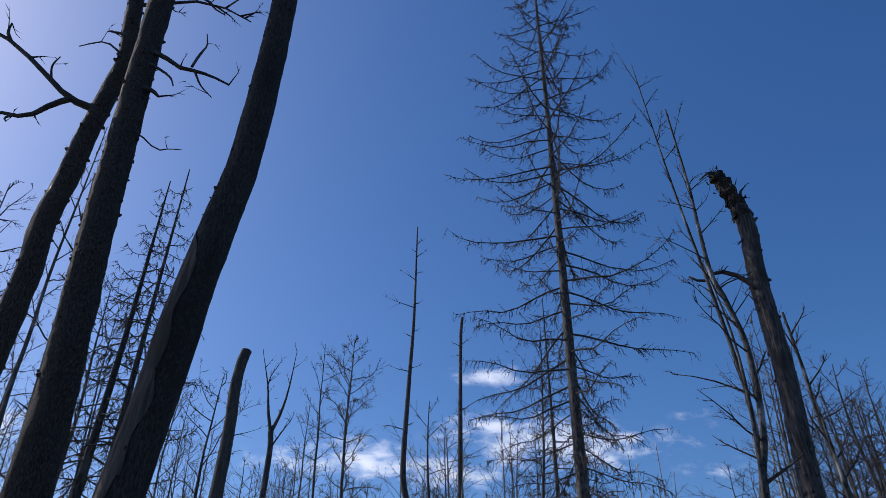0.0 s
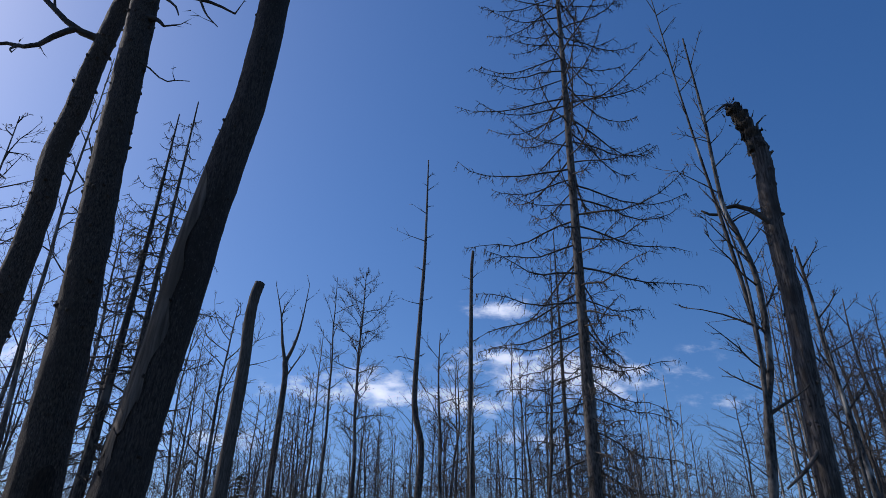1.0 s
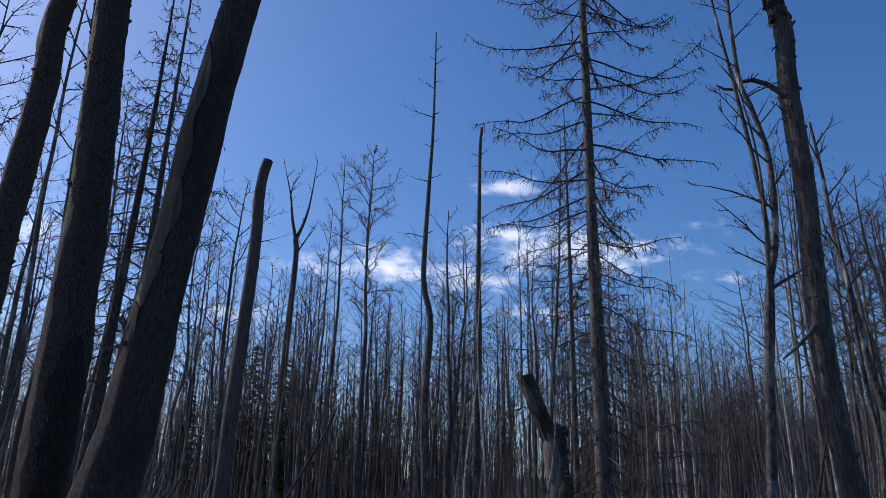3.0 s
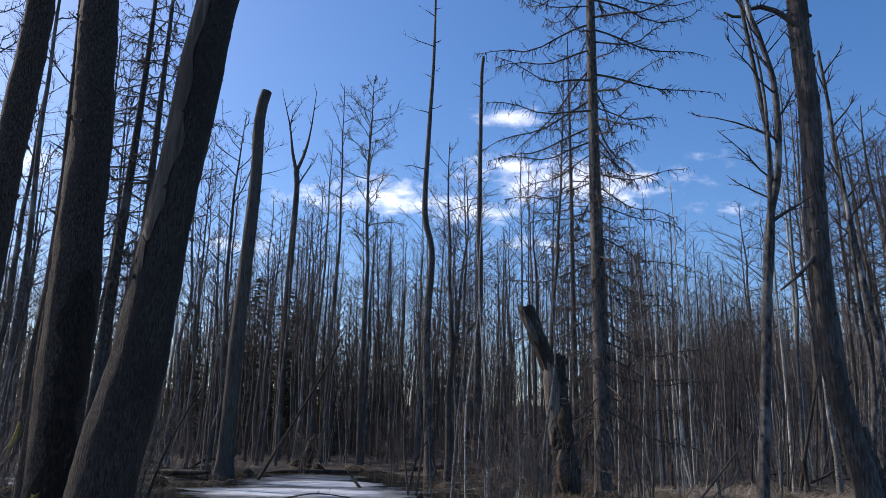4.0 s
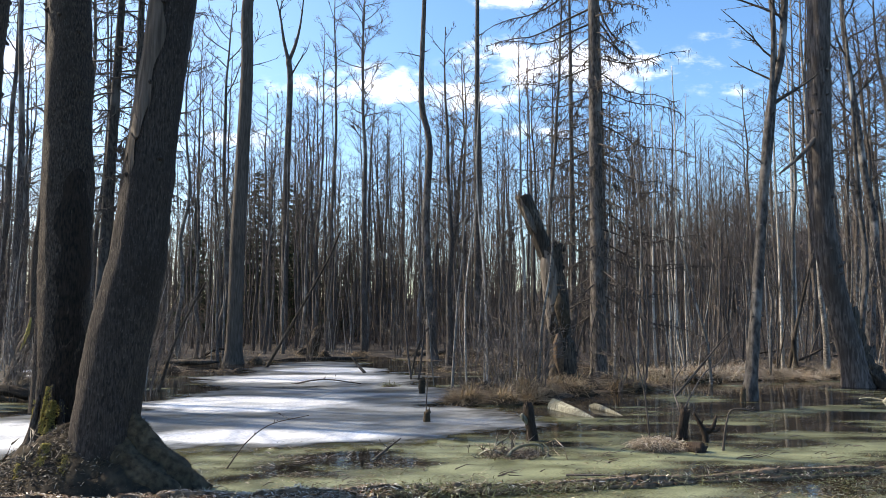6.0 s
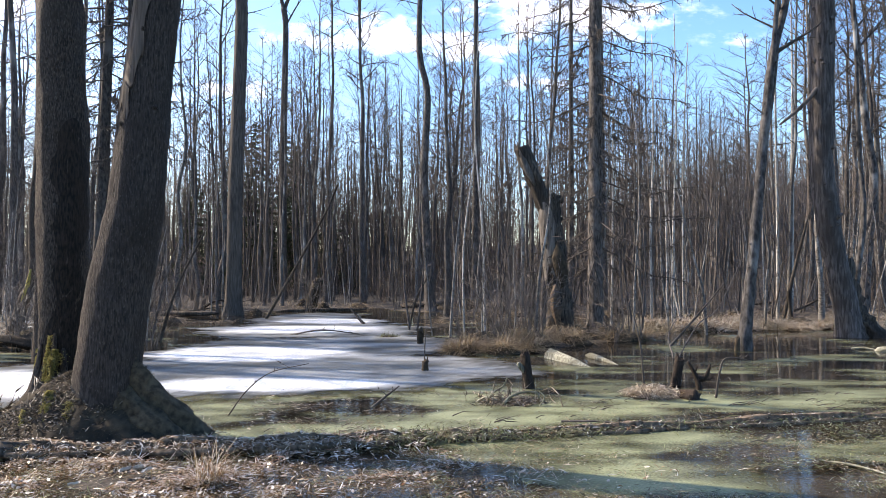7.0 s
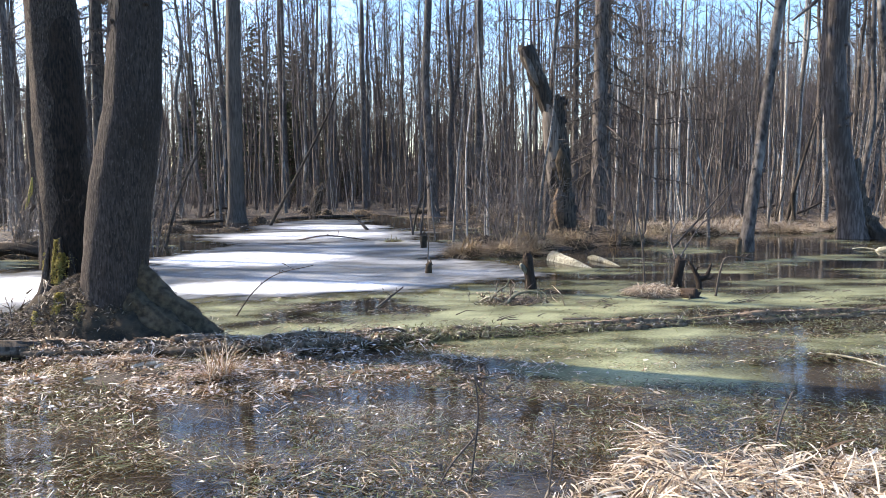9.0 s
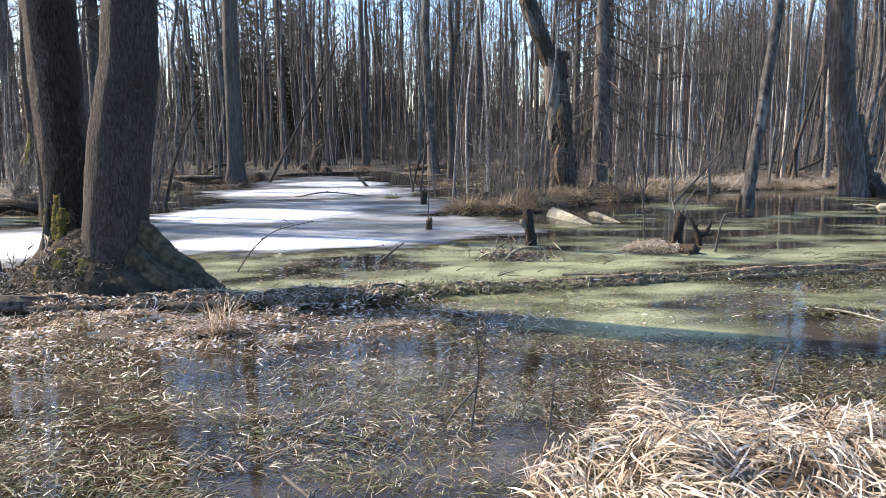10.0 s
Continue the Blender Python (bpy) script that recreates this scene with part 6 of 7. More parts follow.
for pts, r, lab in (
        ([(-6.27, 18.15, -0.10), (-5.85, 18.15, 1.26), (-5.23, 18.15, 2.52)], 0.045, "leaning dead branch by the ice"),
        ([(-6.32, 17.83, -0.10), (-6.06, 17.83, 1.26), (-5.68, 17.83, 2.42)], 0.03, "thin leaning branch by the ice"),
        ([(-0.57, 22.24, -0.10), (-0.33, 22.24, 0.84), (0.06, 22.24, 1.58)], 0.045, "leaning dead branch on the bank"),
        ([(-5.80, 26.76, 0.00), (-4.85, 26.76, 1.68), (-3.76, 26.76, 3.68), (-3.27, 26.87, 4.83)], 0.06, "long slanting dead stem among the trunks"),
        ([(10.53, 22.56, 0.00), (10.91, 22.56, 1.58), (11.44, 22.56, 3.47)], 0.07, "dark leaning branch beside the alder"),
        ([(10.70, 22.45, 1.05), (10.75, 22.45, 0.42), (10.91, 22.45, -0.10)], 0.06, "forked foot of a dead branch"),
        ([(11.54, 25.40, 0.10), (12.49, 25.29, 0.42), (13.43, 25.19, 0.95)], 0.06, "fallen branch among dry sedge"),
        ([(3.77, 10.00, -0.05), (3.83, 10.00, 0.32), (3.92, 10.00, 0.49), (4.21, 10.00, 0.46)], 0.016, "bent dead branch rising out of the water"),
        ([(3.04, 10.53, 0.00), (2.99, 10.53, 0.63), (2.86, 10.53, 1.21)], 0.015, "thin upright dead branch"),
        ([(3.61, 11.00, 0.32), (4.19, 11.74, 0.79), (4.82, 12.58, 1.00), (5.55, 13.42, 1.79)], 0.012, "long bent branch reaching over the water"),
        ([(3.58, 11.00, 0.37), (3.71, 11.53, 0.74), (4.50, 12.37, 1.31)], 0.011, "bare branch reaching over the water"),
        ([(5.30, 16.57, 0.00), (5.87, 16.57, 0.63), (6.50, 16.57, 1.37)], 0.03, "slanting branch by the birch"),
        ([(-1.94, 8.95, 0.00), (-1.75, 8.95, 0.26), (-1.49, 8.95, 0.46), (-1.07, 8.95, 0.56)], 0.009, "thin arching twig over the ice"),
        ([(-0.44, 9.42, -0.02), (-0.28, 9.53, 0.10), (-0.12, 9.63, 0.21)], 0.02, "short broken stick lying in the water"),
        ([(0.11, 12.58, 0.10), (0.13, 12.58, 0.53), (0.15, 12.58, 0.89)], 0.012, "thin twig beside a stake"),
        ([(-2.01, 23.72, 0.00), (-2.27, 23.93, 0.26), (-2.49, 24.03, 0.53)], 0.05, "broken branch stuck in the ice"),
        ([(-3.48, 19.72, 0.00), (-2.64, 19.51, 0.14), (-1.70, 19.72, 0.02)], 0.026, "low dark branch frozen into the ice"),
        ([(-9.79, 31.60, 0.10), (-8.74, 31.07, 0.53), (-7.90, 30.65, 0.10)], 0.07, "arched fallen branch by the snag"),
        ([(1.61, 8.48, 0.02), (1.98, 8.37, 0.04), (2.30, 8.32, 0.02)], 0.013, "dark stick floating on the duckweed"),
        ([(0.49, 4.43, -0.02), (0.53, 4.43, 0.32), (0.51, 4.38, 0.55)], 0.007, "thin red-brown twig standing in the water"),
        ([(0.51, 4.41, 0.53), (0.55, 4.38, 0.46), (0.64, 4.33, 0.42)], 0.006, "thin brown side twig in water"),
        ([(0.51, 4.43, 0.21), (0.40, 4.38, 0.10), (0.32, 4.33, -0.02)], 0.006, "thin bent twig in the water"),
        ([(-0.28, 3.70, 0.12), (-0.07, 3.43, 0.10), (0.11, 3.17, -0.02)], 0.009, "dark stick lying in the near water"),
        ([(2.0, 4.49, 0.05), (2.04, 4.52, 0.24), (2.1, 4.52, 0.4)], 0.007, "thin dry stalk in the straw"),
        ([(1.35, 4.54, 0.00), (1.38, 4.54, 0.23)], 0.03, "short dark stub in the straw"),
        ([(0.82, 4.07, 0.05), (0.85, 4.07, 0.42)], 0.006, "thin dry stalk by the tussock")):
    stick("branch", lab, "branch", pts, r, r * 0.45, M_TWIG if r < 0.04 else M_DEAD, 6, 0.12, 3 if r < 0.03 else 2, "dead branches")
stick("leaning_sapling", "pale birch sapling leaning over the bank", "sapling", [(7.20, 19.62, 0.00), (7.13, 19.62, 1.05), (6.87, 19.62, 2.10), (6.50, 19.62, 3.78), (6.29, 19.62, 5.25)], 0.045, 0.012, M_PALE, 8, 0.1, 6)
stick("leaning_sapling", "thin pale stem standing in the water", "sapling", [(2.42, 16.67, 0.00), (2.51, 16.67, 1.47), (2.77, 16.67, 3.36), (2.56, 16.67, 5.78)], 0.035, 0.012, M_PALE, 8, 0.1, 6)

for x, y, lean, tall, r in ((5.5, 22.8, 0.15, 7.5, 0.04), (6.85, 23.2, 0.1, 9, 0.05), (7.2, 22.8, -0.1, 8, 0.035), (7.42, 22.8, 0.1, 9.5, 0.045), (8.1, 24.0, 0.25, 9, 0.04), (10.7, 23.2, 0.1, 10, 0.06), (11.7, 24.4, 0.2, 11, 0.085), (1.0, 20.2, 0.1, 8, 0.03), (1.6, 21.0, -0.15, 8.5, 0.035)):
    stick("leaning_sapling", "slender white-barked birch sapling on the bank", "sapling", [(x, y, -0.2), (x + lean * 0.25 + rng.gauss(0, 0.05), y, tall * 0.3), (x + lean * 0.6 + rng.gauss(0, 0.08), y, tall * 0.65), (x + lean, y, tall)], r, r * 0.3, M_SLIM, 8, 0.1, 5)

stick("leaning_sapling", "curved birch with patchy dark and white bark", "sapling", [(11.0, 19.6, -0.2), (11.05, 19.6, 1.2), (11.3, 19.6, 3.0), (11.22, 19.6, 5.0), (11.2, 19.6, 7.5), (11.1, 19.6, 10)], 0.095, 0.03, M_DUSK, 12, 0.25, 6)

# dead twigs heaped round a post, grassy hump, tufts on the island
def tuft(name, label, x, y, rad, count, tall, material, flat=0.5, hump=0.0, seed=1, wide=0.004, loose=0.6):
    r_ = random.Random(seed)
    ob = thing(name, label, "grass tuft", "grass tufts")
    z0 = max(land(x, y), 0.0)
    ob.location = (x, y, z0 - 0.03)
    if hump:
        pts = [Vector((0, 0, -0.15)), Vector((0, 0, hump * 0.35)), Vector((0, 0, hump * 0.8)), Vector((0, 0, hump))]
        part("hump", Tubes().add(pts, [rad * 0.95, rad * 0.85, rad * 0.5, 0.0], 14, 0.2, seed), M_PEAT, ob)
    tb = Tubes()
    for _ in range(count):
        a, q = r_.uniform(0, 6.28), rad * math.sqrt(r_.random()) * 0.85
        p = Vector((q * math.cos(a), q * math.sin(a), hump * (1 - (q / rad) ** 2)))
        w = Vector((math.cos(a) * flat * 0.5 + r_.gauss(0, loose), math.sin(a) * flat * 0.5 + r_.gauss(0, loose), r_.uniform(0.05, 1.0))).normalized()
        ln = tall * r_.uniform(0.2, 1.2)
        tb.blade(p, w, ln, wide, Vector((w.x, w.y, -0.9)) * (ln * r_.uniform(0.2, 0.7)))
    part("sward", tb, material, ob)
    return ob


heap = tuft("grass_tuft", "heap of dead twigs and pale crooked sticks round a post", 1.22, 9.75, 0.42, 420, 0.16, M_TANGLE, 0.8, 0.05, 1, 0.0035)
r_ = random.Random(71)
tb = Tubes()
for _ in range(70):
    x, y = r_.gauss(0, 0.22), r_.gauss(0, 0.16)
    limb(tb, r_, Vector((x, y, 0.03)), Vector((r_.gauss(0, 0.9), r_.gauss(0, 0.5), r_.uniform(-0.1, 0.9))).normalized(), r_.uniform(0.12, 0.36), r_.uniform(0.005, 0.012), 2, 0.3, -0.05, 1)
part("twig_tangle", tb, M_TANGLE, heap, "dark dead twigs")
for pts, r in (([(-0.12, -0.22, 0.04), (-0.02, -0.24, 0.14), (0.12, -0.22, 0.18), (0.28, -0.2, 0.17), (0.31, -0.2, 0.1)], 0.018), ([(-0.3, -0.1, 0.04), (-0.22, -0.12, 0.16), (-0.1, -0.1, 0.24), (-0.06, -0.1, 0.33)], 0.012), ([(-0.42, 0, 0.03), (-0.3, -0.08, 0.1), (-0.12, -0.15, 0.06)], 0.012), ([(0.3, -0.3, 0.03), (0.36, -0.28, 0.13), (0.3, -0.25, 0.2)], 0.01)):
    line = stem([Vector(q) for q in pts], 16)
    part("pale_stick", Tubes().add(line, [r * (1 - 0.03 * i) for i in range(16)], 8, 0.5, r * 900), M_LOG, heap, "bleached crooked stick")
hump_grass = tuft("grass_tuft", "flat hump of pale matted dead grass in the water", 3.05, 10.18, 0.4, 1300, 0.15, M_GOLD, 1.6, 0.1, 2, 0.003)
r_ = random.Random(72)
tb = Tubes()
for _ in range(700):
    a, q = r_.uniform(0, 6.28), 0.38 * math.sqrt(r_.random())
    x, y = q * math.cos(a), q * math.sin(a)
    z = 0.1 * (1 - (q / 0.4) ** 2) + 0.05 + 0.06 * noise.noise(Vector((x * 9, y * 9, 3)))
    tb.ribbon(r_, Vector((x, y, z)), Vector((r_.gauss(0, 1), r_.gauss(-0.3, 0.6), r_.gauss(0, 0.3))).normalized(), r_.uniform(0.04, 0.14), r_.uniform(0.002, 0.005), r_.uniform(0.2, 1.0), 0.4, 3)
part("dead_grass", tb, M_STRAW, hump_grass, "bleached limp blades")
tuft("grass_tuft", "upright dry reddish sedge tuft at the litter bank", -1.32, 6.3, 0.1, 190, 0.48, M_LEAF, 0.05, 0.08, 3, 0.0024, 0.14)
tuft("grass_tuft", "matted pale straw on the litter bank", -1.15, 6.0, 0.4, 520, 0.15, M_STRAW, 2.2, 0.02, 4, 0.003)
tuft("grass_tuft", "small green tuft standing in the ice", -0.9, 19.0, 0.3, 200, 0.25, M_BLADE, 0.8, 0.08, 5)
for i in range(34):
    if i < 14:
        x, y = 1.2 + rng.gauss(0.6, 0.8), 16.0 + rng.gauss(0, 0.6)
    elif i < 20:
        x, y = 3.8 + rng.gauss(0, 1.0), 17.4 + rng.gauss(0, 0.5)
    else:
        x, y = rng.uniform(6.5, 15), rng.uniform(20.5, 24.5)
    tuft("grass_tuft", "dry yellow sedge tuft on the bank", x, y, rng.uniform(0.2, 0.5), 300, rng.uniform(0.25, 0.6), M_SEDGE if i < 20 else M_STRAW, 0.5, rng.uniform(0.08, 0.25), 40 + i, 0.006)

for i in range(24):
    x, y = rng.uniform(6.8, 14.5), rng.uniform(20.6, 22.6)
    tuft("grass_tuft", "pale bleached sedge tuft on the bank by the channel", x, y, rng.uniform(0.25, 0.5), 260, rng.uniform(0.35, 0.65), M_STRAW, 0.5, rng.uniform(0.1, 0.25), 80 + i, 0.007)


def hummock(x, y, r, h, seed):
    ob = thing("hummock", "low dark peat hummock with dead sedge", "hummock", "hummocks")
    r_ = random.Random(seed)
    ob.location = (x, y, min(0.0, land(x, y)))
    tb = Tubes()
    for j in range(6):
        f = 1 - j / 5
        for k in range(16):
            ang = 2 * math.pi * k / 16
            ns = 1 + 0.3 * noise.noise(Vector((math.cos(ang) * 1.7 + seed, math.sin(ang) * 1.7, f))) + 0.25 * noise.noise(Vector((math.cos(ang) * 4 + seed, math.sin(ang) * 4, f * 4)))
            tb.v.append((r * f * ns * math.cos(ang), r * f * ns * math.sin(ang), -0.15 + (h + 0.15) * math.cos(f * 1.57) ** 0.8 * (0.8 + 0.2 * ns)))
    for j in range(5):
        for k in range(16):
            tb.f.append((j * 16 + k, j * 16 + (k + 1) % 16, (j + 1) * 16 + (k + 1) % 16, (j + 1) * 16 + k))
    part("earth", tb, M_PEAT, ob)
    tb = Tubes()
    for _ in range(110):
        a, q = r_.uniform(0, 6.28), r * math.sqrt(r_.random())
        w = Vector((math.cos(a) * 0.7, math.sin(a) * 0.7, r_.uniform(0.1, 0.8))).normalized()
        ln = r_.uniform(0.15, 0.5)
        tb.blade(Vector((q * math.cos(a), q * math.sin(a), h * math.cos(q / r * 1.57))), w, ln, 0.007, Vector((w.x, w.y, -0.9)) * ln * 0.5)
    part("sward", tb, M_SEDGE, ob)


hummock(-8.3, 16.8, 1.1, 0.55, 600)
hummock(-9.2, 18.6, 0.8, 0.4, 601)
hummock(4.5, 18.9, 0.55, 0.28, 602)
hummock(3.4, 18.4, 0.9, 0.35, 603)
hummock(1.3, 16.7, 0.6, 0.3, 604)
for i in range(84):
    if i < 60:
        x = rng.uniform(-14, 4)
        y = rng.uniform(23, 37)
        if blob(x, y, -3.6, 26, 3.0, 8.5) > 0:
            continue
    else:
        x = rng.uniform(4, 17)
        y = rng.uniform(20.5, 29)
    hummock(x, y, rng.uniform(0.3, 0.9), rng.uniform(0.15, 0.45), 610 + i)

# the straw tussock at the bank in front
rng = random.Random(451)
straw = thing("straw_tussock", "big tussock of bleached dry straw on the bank", "straw tussock")
straw.location = (2.3, 3.75, 0)
dome = Tubes()
for j in range(7):
    f = j / 6
    for k in range(30):
        ang = 2 * math.pi * k / 30
        ns = 1 + 0.2 * noise.noise(Vector((math.cos(ang) * 2, math.sin(ang) * 2, f * 3)))
        dome.v.append((1.5 * (1 - f) ** 0.6 * ns * math.cos(ang), 0.85 * (1 - f) ** 0.6 * ns * math.sin(ang), -0.24 + 0.3 * f))
for j in range(6):
    for k in range(30):
        dome.f.append((j * 30 + k, j * 30 + (k + 1) % 30, (j + 1) * 30 + (k + 1) % 30, (j + 1) * 30 + k))
part("earth", dome, M_PEAT, straw)
tb = Tubes()
clump = {}
for i in range(10500):
    a, q = rng.uniform(0, 6.28), math.sqrt(rng.random())
    x, y = 1.6 * q * math.cos(a), 0.9 * q * math.sin(a)
    cell = (int(x * 5.0 + 40 + 0.8 * noise.noise(Vector((x * 5, y * 5, 1)))), int(y * 5.5 + 40 + 0.8 * noise.noise(Vector((x * 5, y * 5, 9)))))
    if y < -0.45 and x > -0.8 and rng.random() < 0.55:
        continue
    if cell not in clump:
        clump[cell] = (rng.gauss(-0.45, 0.75) if rng.random() < 0.5 else rng.uniform(0, 6.28), rng.uniform(-0.09, 0.12))
    turn, rise = clump[cell]
    z = 0.21 * (1 - q ** 2) + 0.22 * noise.noise(Vector((x * 2.6, y * 3.4, 6))) + rise + rng.uniform(-0.05, 0.05) - 0.16 * max(0, x + 0.85)
    w = Vector((math.cos(turn) + rng.gauss(0, 0.42), math.sin(turn) + rng.gauss(0, 0.42), rng.uniform(-0.3, 0.3))).normalized()
    ln = rng.uniform(0.05, 0.16) + 0.14 * rng.random() ** 3
    wide = rng.uniform(0.0014, 0.0034) if rng.random() < 0.55 else rng.uniform(0.0034, 0.0064)
    w = (w + Vector((x * 0.3, y * 0.4 - 0.2, rng.uniform(0.0, 0.35)))).normalized()
    tb.ribbon(rng, Vector((x, y, max(z, 0.01))), w, ln, wide, rng.uniform(0.1, 1.0), 0.45, 4)
part("sward", tb, M_STRAW, straw, "bleached straw blades")

# leaf litter and floating grass
def matted(x, y):
    """How thickly drowned grass lies on the water."""
    d = 1.7 * noise.noise(Vector((x * 0.9, y * 1.7, 4.4))) + 1.15 * noise.noise(Vector((x * 2.6, y * 4.2, 1.4))) + 0.35 * noise.noise(Vector((x * 7, y * 11, 2.4)))
    return d + (0.1 if y < 5.3 else 0.0) + 0.6 * max(0, blob(x, y, 1.9, 5.3, 2.8, 0.95)) + 0.6 * max(0, blob(x, y, 2.2, 6.9, 3.2, 1.0)) + 0.4 * max(0, blob(x, y, 0.6, 4.2, 2.6, 1.2)) - 0.35 * max(0, (y - 8) / 2) - 1.6 * max(0, blob(x, y, -2.0, 3.7, 0.9, 0.6)) + 0.75 * max(0, blob(x, y, -1.6, 5.05, 1.3, 0.55))


rng = random.Random(505)


def mats(name, label, material, clumps, blades, length, width, stray, green, depths=(-0.02, 0.003, 0.01, 0.02, 0.035)):
    """Drowned blades lying in combed clumps, with strays between them."""
    tb = Tubes()
    done = 0
    while done < clumps:
        y = 3.0 + 6.6 * rng.random() ** 1.5
        x = rng.uniform(-0.75, 0.8) * (y - 0.6)
        if green and not (x > 0.2 and 5.3 < y < 8.2) and rng.random() < 0.45:
            continue
        if matted(x, y) < rng.uniform(-0.2, 0.6):
            continue
        done += 1
        a0 = rng.gauss(0.15, 0.7) + 2.0 * noise.noise(Vector((x * 1.3, y * 1.3, 8))) + (math.pi if rng.random() < 0.4 else 0)
        size = rng.uniform(0.03, 0.13)
        for _ in range(rng.randint(blades // 2, blades)):
            a = a0 + rng.gauss(0, 0.45)
            p = Vector((x + rng.gauss(0, size * 1.8), y + rng.gauss(0, size * 0.5), rng.choice(depths) + (rng.uniform(0, 0.04) if green and y > 5 else 0)))
            ln = length * (0.25 + 1.1 * rng.random() + 1.2 * rng.random() ** 6) * (0.9 if y < 4.8 else 0.75)
            tb.ribbon(rng, p, Vector((math.cos(a), math.sin(a), rng.uniform(-0.1, 0.6))), ln * 1.15, width * rng.uniform(0.35, 1.0), rng.uniform(0.1, 0.7), 0.35, 3)
    for _ in range(stray):
        y = 3.0 + 7.4 * rng.random() ** 1.55
        x = rng.uniform(-0.75, 0.8) * (y - 0.6)
        if matted(x, y) < rng.uniform(-0.35, 0.75):
            continue
        a = rng.uniform(0, 6.28)
        w = Vector((math.cos(a), math.sin(a), rng.uniform(-0.1, 0.9)))
        tb.sliver(Vector((x, y, rng.choice((-0.04, -0.015, 0.002, 0.006, 0.008)))), w, rng.uniform(0.012, 0.05), rng.uniform(0.0018, 0.0042))
    tagged(new(name, tb.mesh(name, material)), label, "grass", kind="stuff")


mats("floating_grass", "drowned green grass blades floating in mats", M_BLADE, 1450, 30, 0.06, 0.0028, 36000, True)
mats("floating_sedge", "drowned brown sedge floating in mats", M_SEDGE, 560, 26, 0.066, 0.0026, 20000, False)
mats("sunken_grass", "brown dead grass lying on the bottom", M_SEDGE, 1500, 14, 0.15, 0.0036, 0, False, (-0.09, -0.06, -0.04, -0.02))
mats("floating_straw", "bleached straw and leaf scraps floating on the water", M_STRAW, 130, 8, 0.08, 0.0045, 7500, False)
tb = Tubes()
for _ in range(14000):
    y = 4.2 + 3.0 * rng.random()
    x = rng.uniform(-0.75, 0.8) * (y - 0.6)
    if matted(x, y) + 0.4 * noise.noise(Vector((x * 2.5, y * 3.5, 21))) < rng.uniform(-0.2, 0.7):
        continue
    a = rng.uniform(0, 6.28)
    tb.ribbon(rng, Vector((x, y, rng.uniform(-0.012, 0.016))), Vector((math.cos(a), math.sin(a), rng.gauss(0.05, 0.25))).normalized(), rng.uniform(0.01, 0.034), rng.uniform(0.002, 0.006), rng.uniform(-0.4, 0.6), 0.4, 2)
tagged(new("floating_leaves", tb.mesh("floating_leaves", M_LEAF)), "wet dead leaves and scraps floating on the water", "leaves", kind="stuff")
tb = Tubes()
for _ in range(56000):
    x, y = -2.4 + rng.gauss(0, 1.5), 6.6 + rng.gauss(0, 0.42)
    heap = noise.noise(Vector((x * 1.6, y * 2.4, 7))) + 0.6 * noise.noise(Vector((x * 4.5, y * 6, 2)))
    if y > 7.25 or heap < rng.uniform(-0.5, 0.4):
        continue
    z = max(land(x, y), 0.0) + rng.uniform(-0.01, 0.015) + 0.09 * max(0, heap)
    w = Vector((rng.gauss(0, 1), rng.gauss(0, 0.8), rng.gauss(0, 0.22))).normalized()
    if heap < 0.12 and rng.random() < 0.6:
        continue
    if rng.random() < 0.55:
        tb.ribbon(rng, Vector((x, y, z)), w, rng.uniform(0.015, 0.055), rng.uniform(0.003, 0.013), rng.uniform(-0.3, 0.6), 0.35, 2)
    else:
        tb.ribbon(rng, Vector((x, y, z)), w, rng.uniform(0.04, 0.17), rng.uniform(0.0013, 0.0035), rng.uniform(0.0, 0.6), 0.3, 3)
tagged(new("leaf_litter", tb.mesh("leaf_litter", M_LEAF)), "brown dead leaves and stalks washed up on the bank", "leaf litter", kind="stuff")
tb = Tubes()
for _ in range(8000):
    x, y = rng.uniform(5.5, 18), 20.8 + abs(rng.gauss(0, 2.2))
    if noise.noise(Vector((x * 0.8, y * 0.8, 5))) < rng.uniform(-0.2, 0.5):
        continue
    a = rng.uniform(0, 6.28)
    w = Vector((math.cos(a) * 0.6, math.sin(a) * 0.6, rng.uniform(0.3, 1.6))).normalized()
    ln = rng.uniform(0.25, 0.8)
    tb.blade(Vector((x, y, max(-0.02, land(x, y)) - 0.02)), w, ln, 0.008, Vector((w.x, w.y, -1)) * ln * 0.4)
tagged(new("golden_sedge", tb.mesh("golden_sedge", M_GOLD)), "sunlit golden dead sedge along the bank", "grass", kind="stuff")
tb = Tubes()
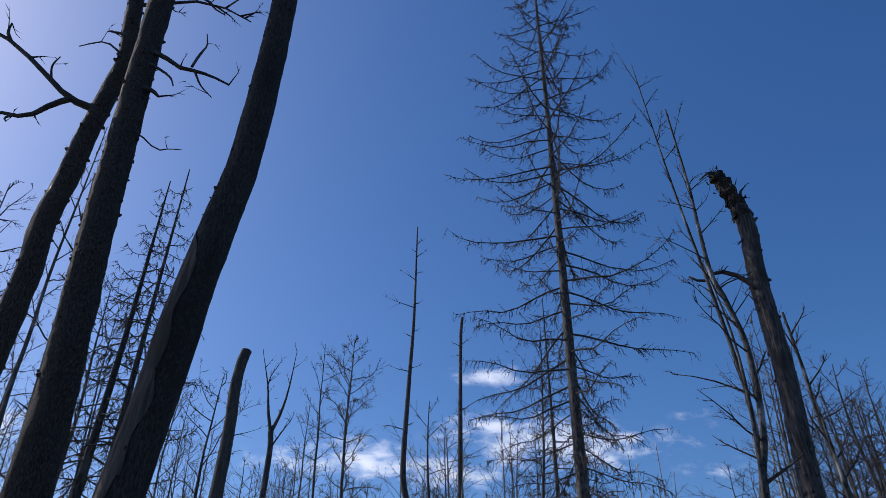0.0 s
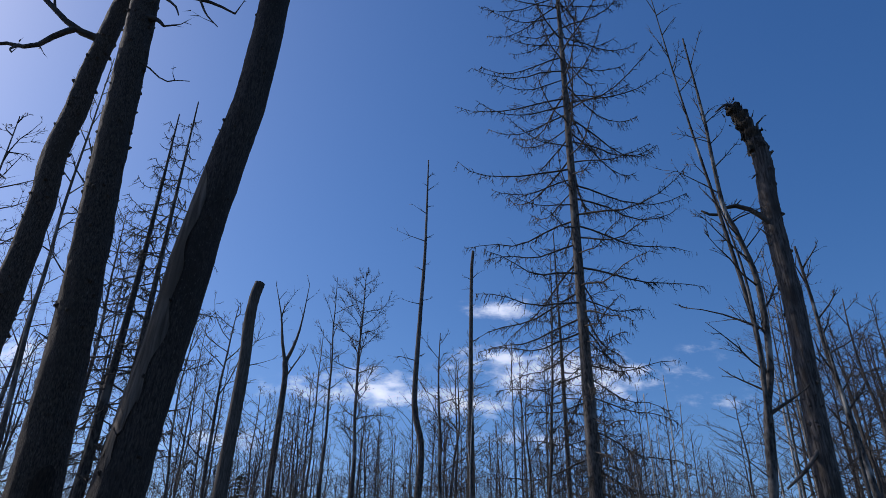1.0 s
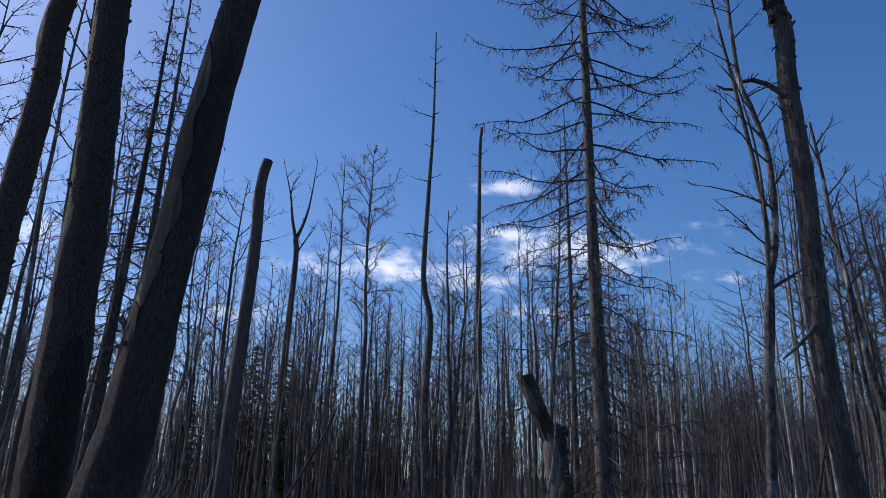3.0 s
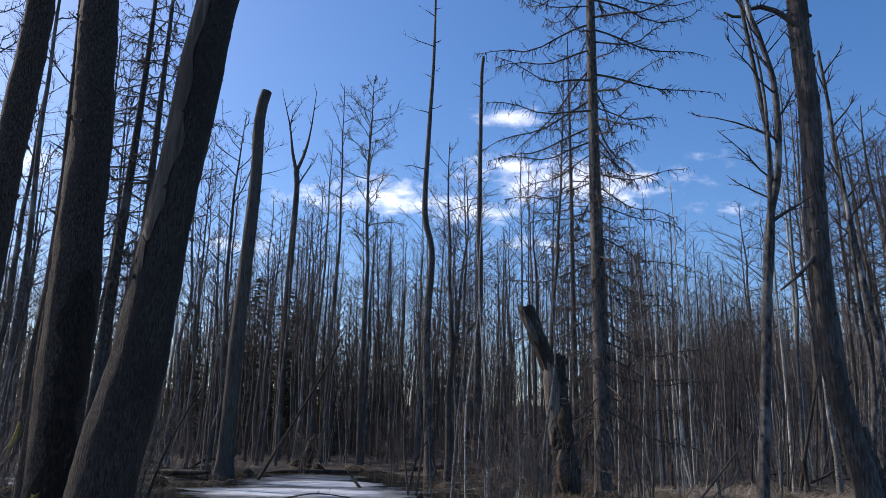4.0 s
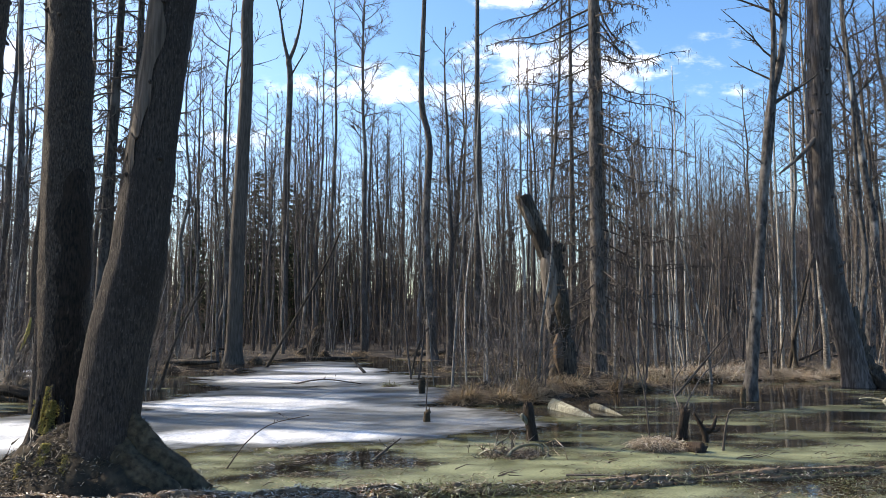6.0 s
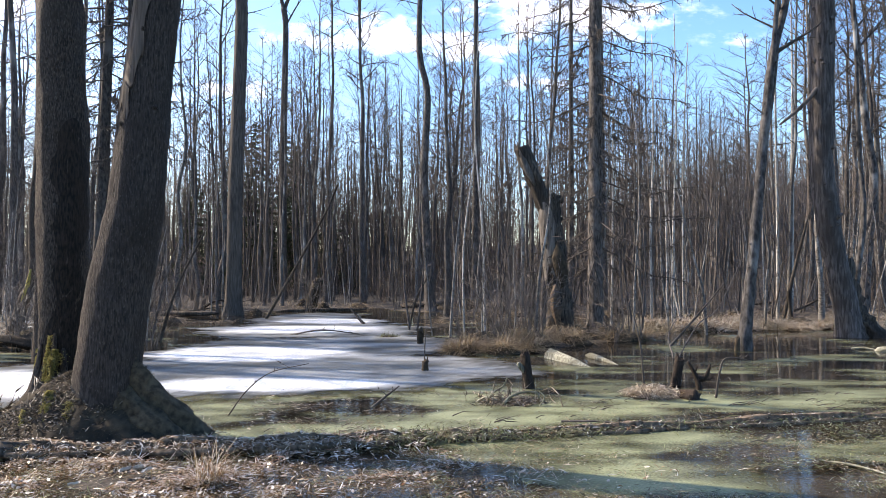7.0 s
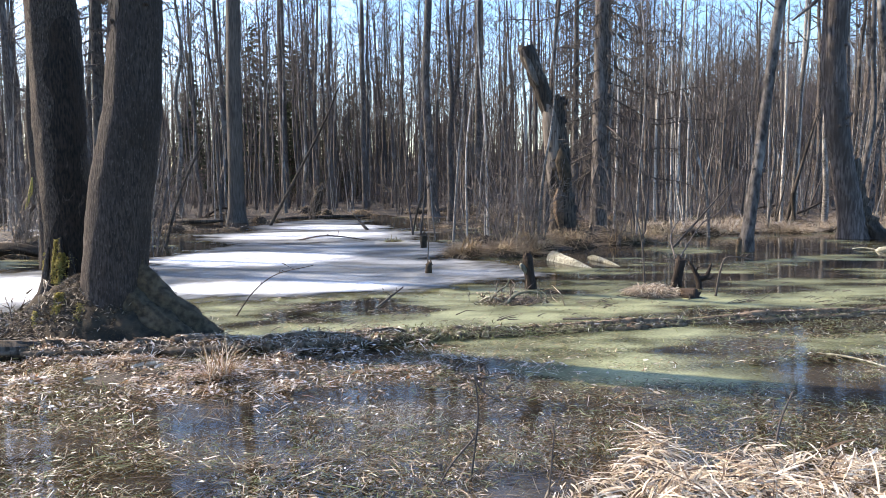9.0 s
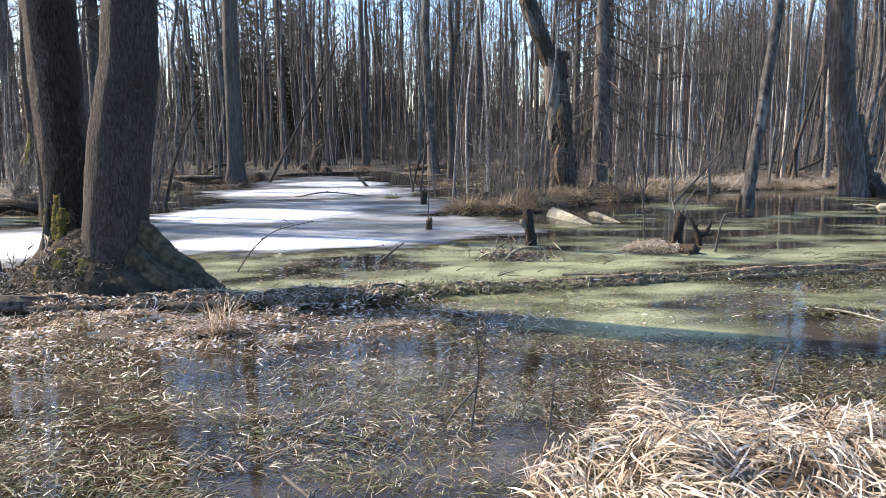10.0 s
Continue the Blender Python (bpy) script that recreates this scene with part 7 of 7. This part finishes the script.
for _ in range(260):
    x, y = rng.uniform(-2.3, 2.6), 8.0 + 2.6 * rng.random()
    if x < -1.9 and y < 8.4 or noise.noise(Vector((x * 0.9, y * 1.6, 11))) < rng.uniform(-0.3, 0.4):
        continue
    for _ in range(rng.randint(10, 34)):
        a = rng.gauss(0, 0.6) + (math.pi if rng.random() < 0.5 else 0)
        p = Vector((x + rng.gauss(0, 0.13), y + rng.gauss(0, 0.05), rng.uniform(-0.01, 0.012)))
        tb.ribbon(rng, p, Vector((math.cos(a), math.sin(a), rng.uniform(-0.05, 0.8))), rng.uniform(0.03, 0.12), rng.uniform(0.0016, 0.0035), rng.uniform(0.1, 1.0), 0.4, 3)
tagged(new("marsh_grass", tb.mesh("marsh_grass", M_TANGLE)), "dead marsh grass rising out of the shallow water", "grass", kind="stuff")
tb = Tubes()
for _ in range(2600):
    y = 7.6 + 10 * rng.random() ** 1.3
    x = rng.uniform(-0.1, 0.62) * y if rng.random() < 0.8 else rng.uniform(-0.5, 0.1) * y
    if (x < 1.6 and y > 9.6) or noise.noise(Vector((x * 0.6, y * 1.4, 3))) + 0.5 * noise.noise(Vector((x * 2, y * 3, 6))) < rng.uniform(0.0, 0.5):
        continue
    a = rng.gauss(0, 0.7)
    w = Vector((math.cos(a), math.sin(a), rng.uniform(-0.05, 0.25)))
    p = Vector((x, y, 0.004))
    ln = rng.uniform(0.04, 0.24)
    tb.add([p, p + w * ln * 0.5 + Vector((0, 0, rng.uniform(0, 0.03))), p + w * ln], [rng.uniform(0.002, 0.008), 0.004, 0.0], 4)
tagged(new("floating_debris", tb.mesh("floating_debris", M_TWIG)), "bits of dark twig and bark floating on the water", "debris", kind="stuff")
tb = Tubes()
for _ in range(9000):
    y = 19 + 26 * rng.random() ** 1.3
    x = rng.uniform(-0.6, 0.68) * y
    if land(x, y) < 0.0 or noise.noise(Vector((x * 0.3, y * 0.3, 2))) < rng.uniform(-0.2, 0.4) - (0.3 if x > 5 else 0):
        continue
    a = rng.uniform(0, 6.28)
    w = Vector((math.cos(a) * 0.7, math.sin(a) * 0.7, rng.uniform(0.2, 1.0))).normalized()
    ln = rng.uniform(0.25, 0.8)
    tb.blade(Vector((x, y, land(x, y) - 0.02)), w, ln, 0.008, Vector((w.x, w.y, -1)) * ln * 0.35)
tagged(new("dry_grass", tb.mesh("dry_grass", M_SEDGE)), "dry yellow sedge and reed on the far bank", "grass", kind="stuff")
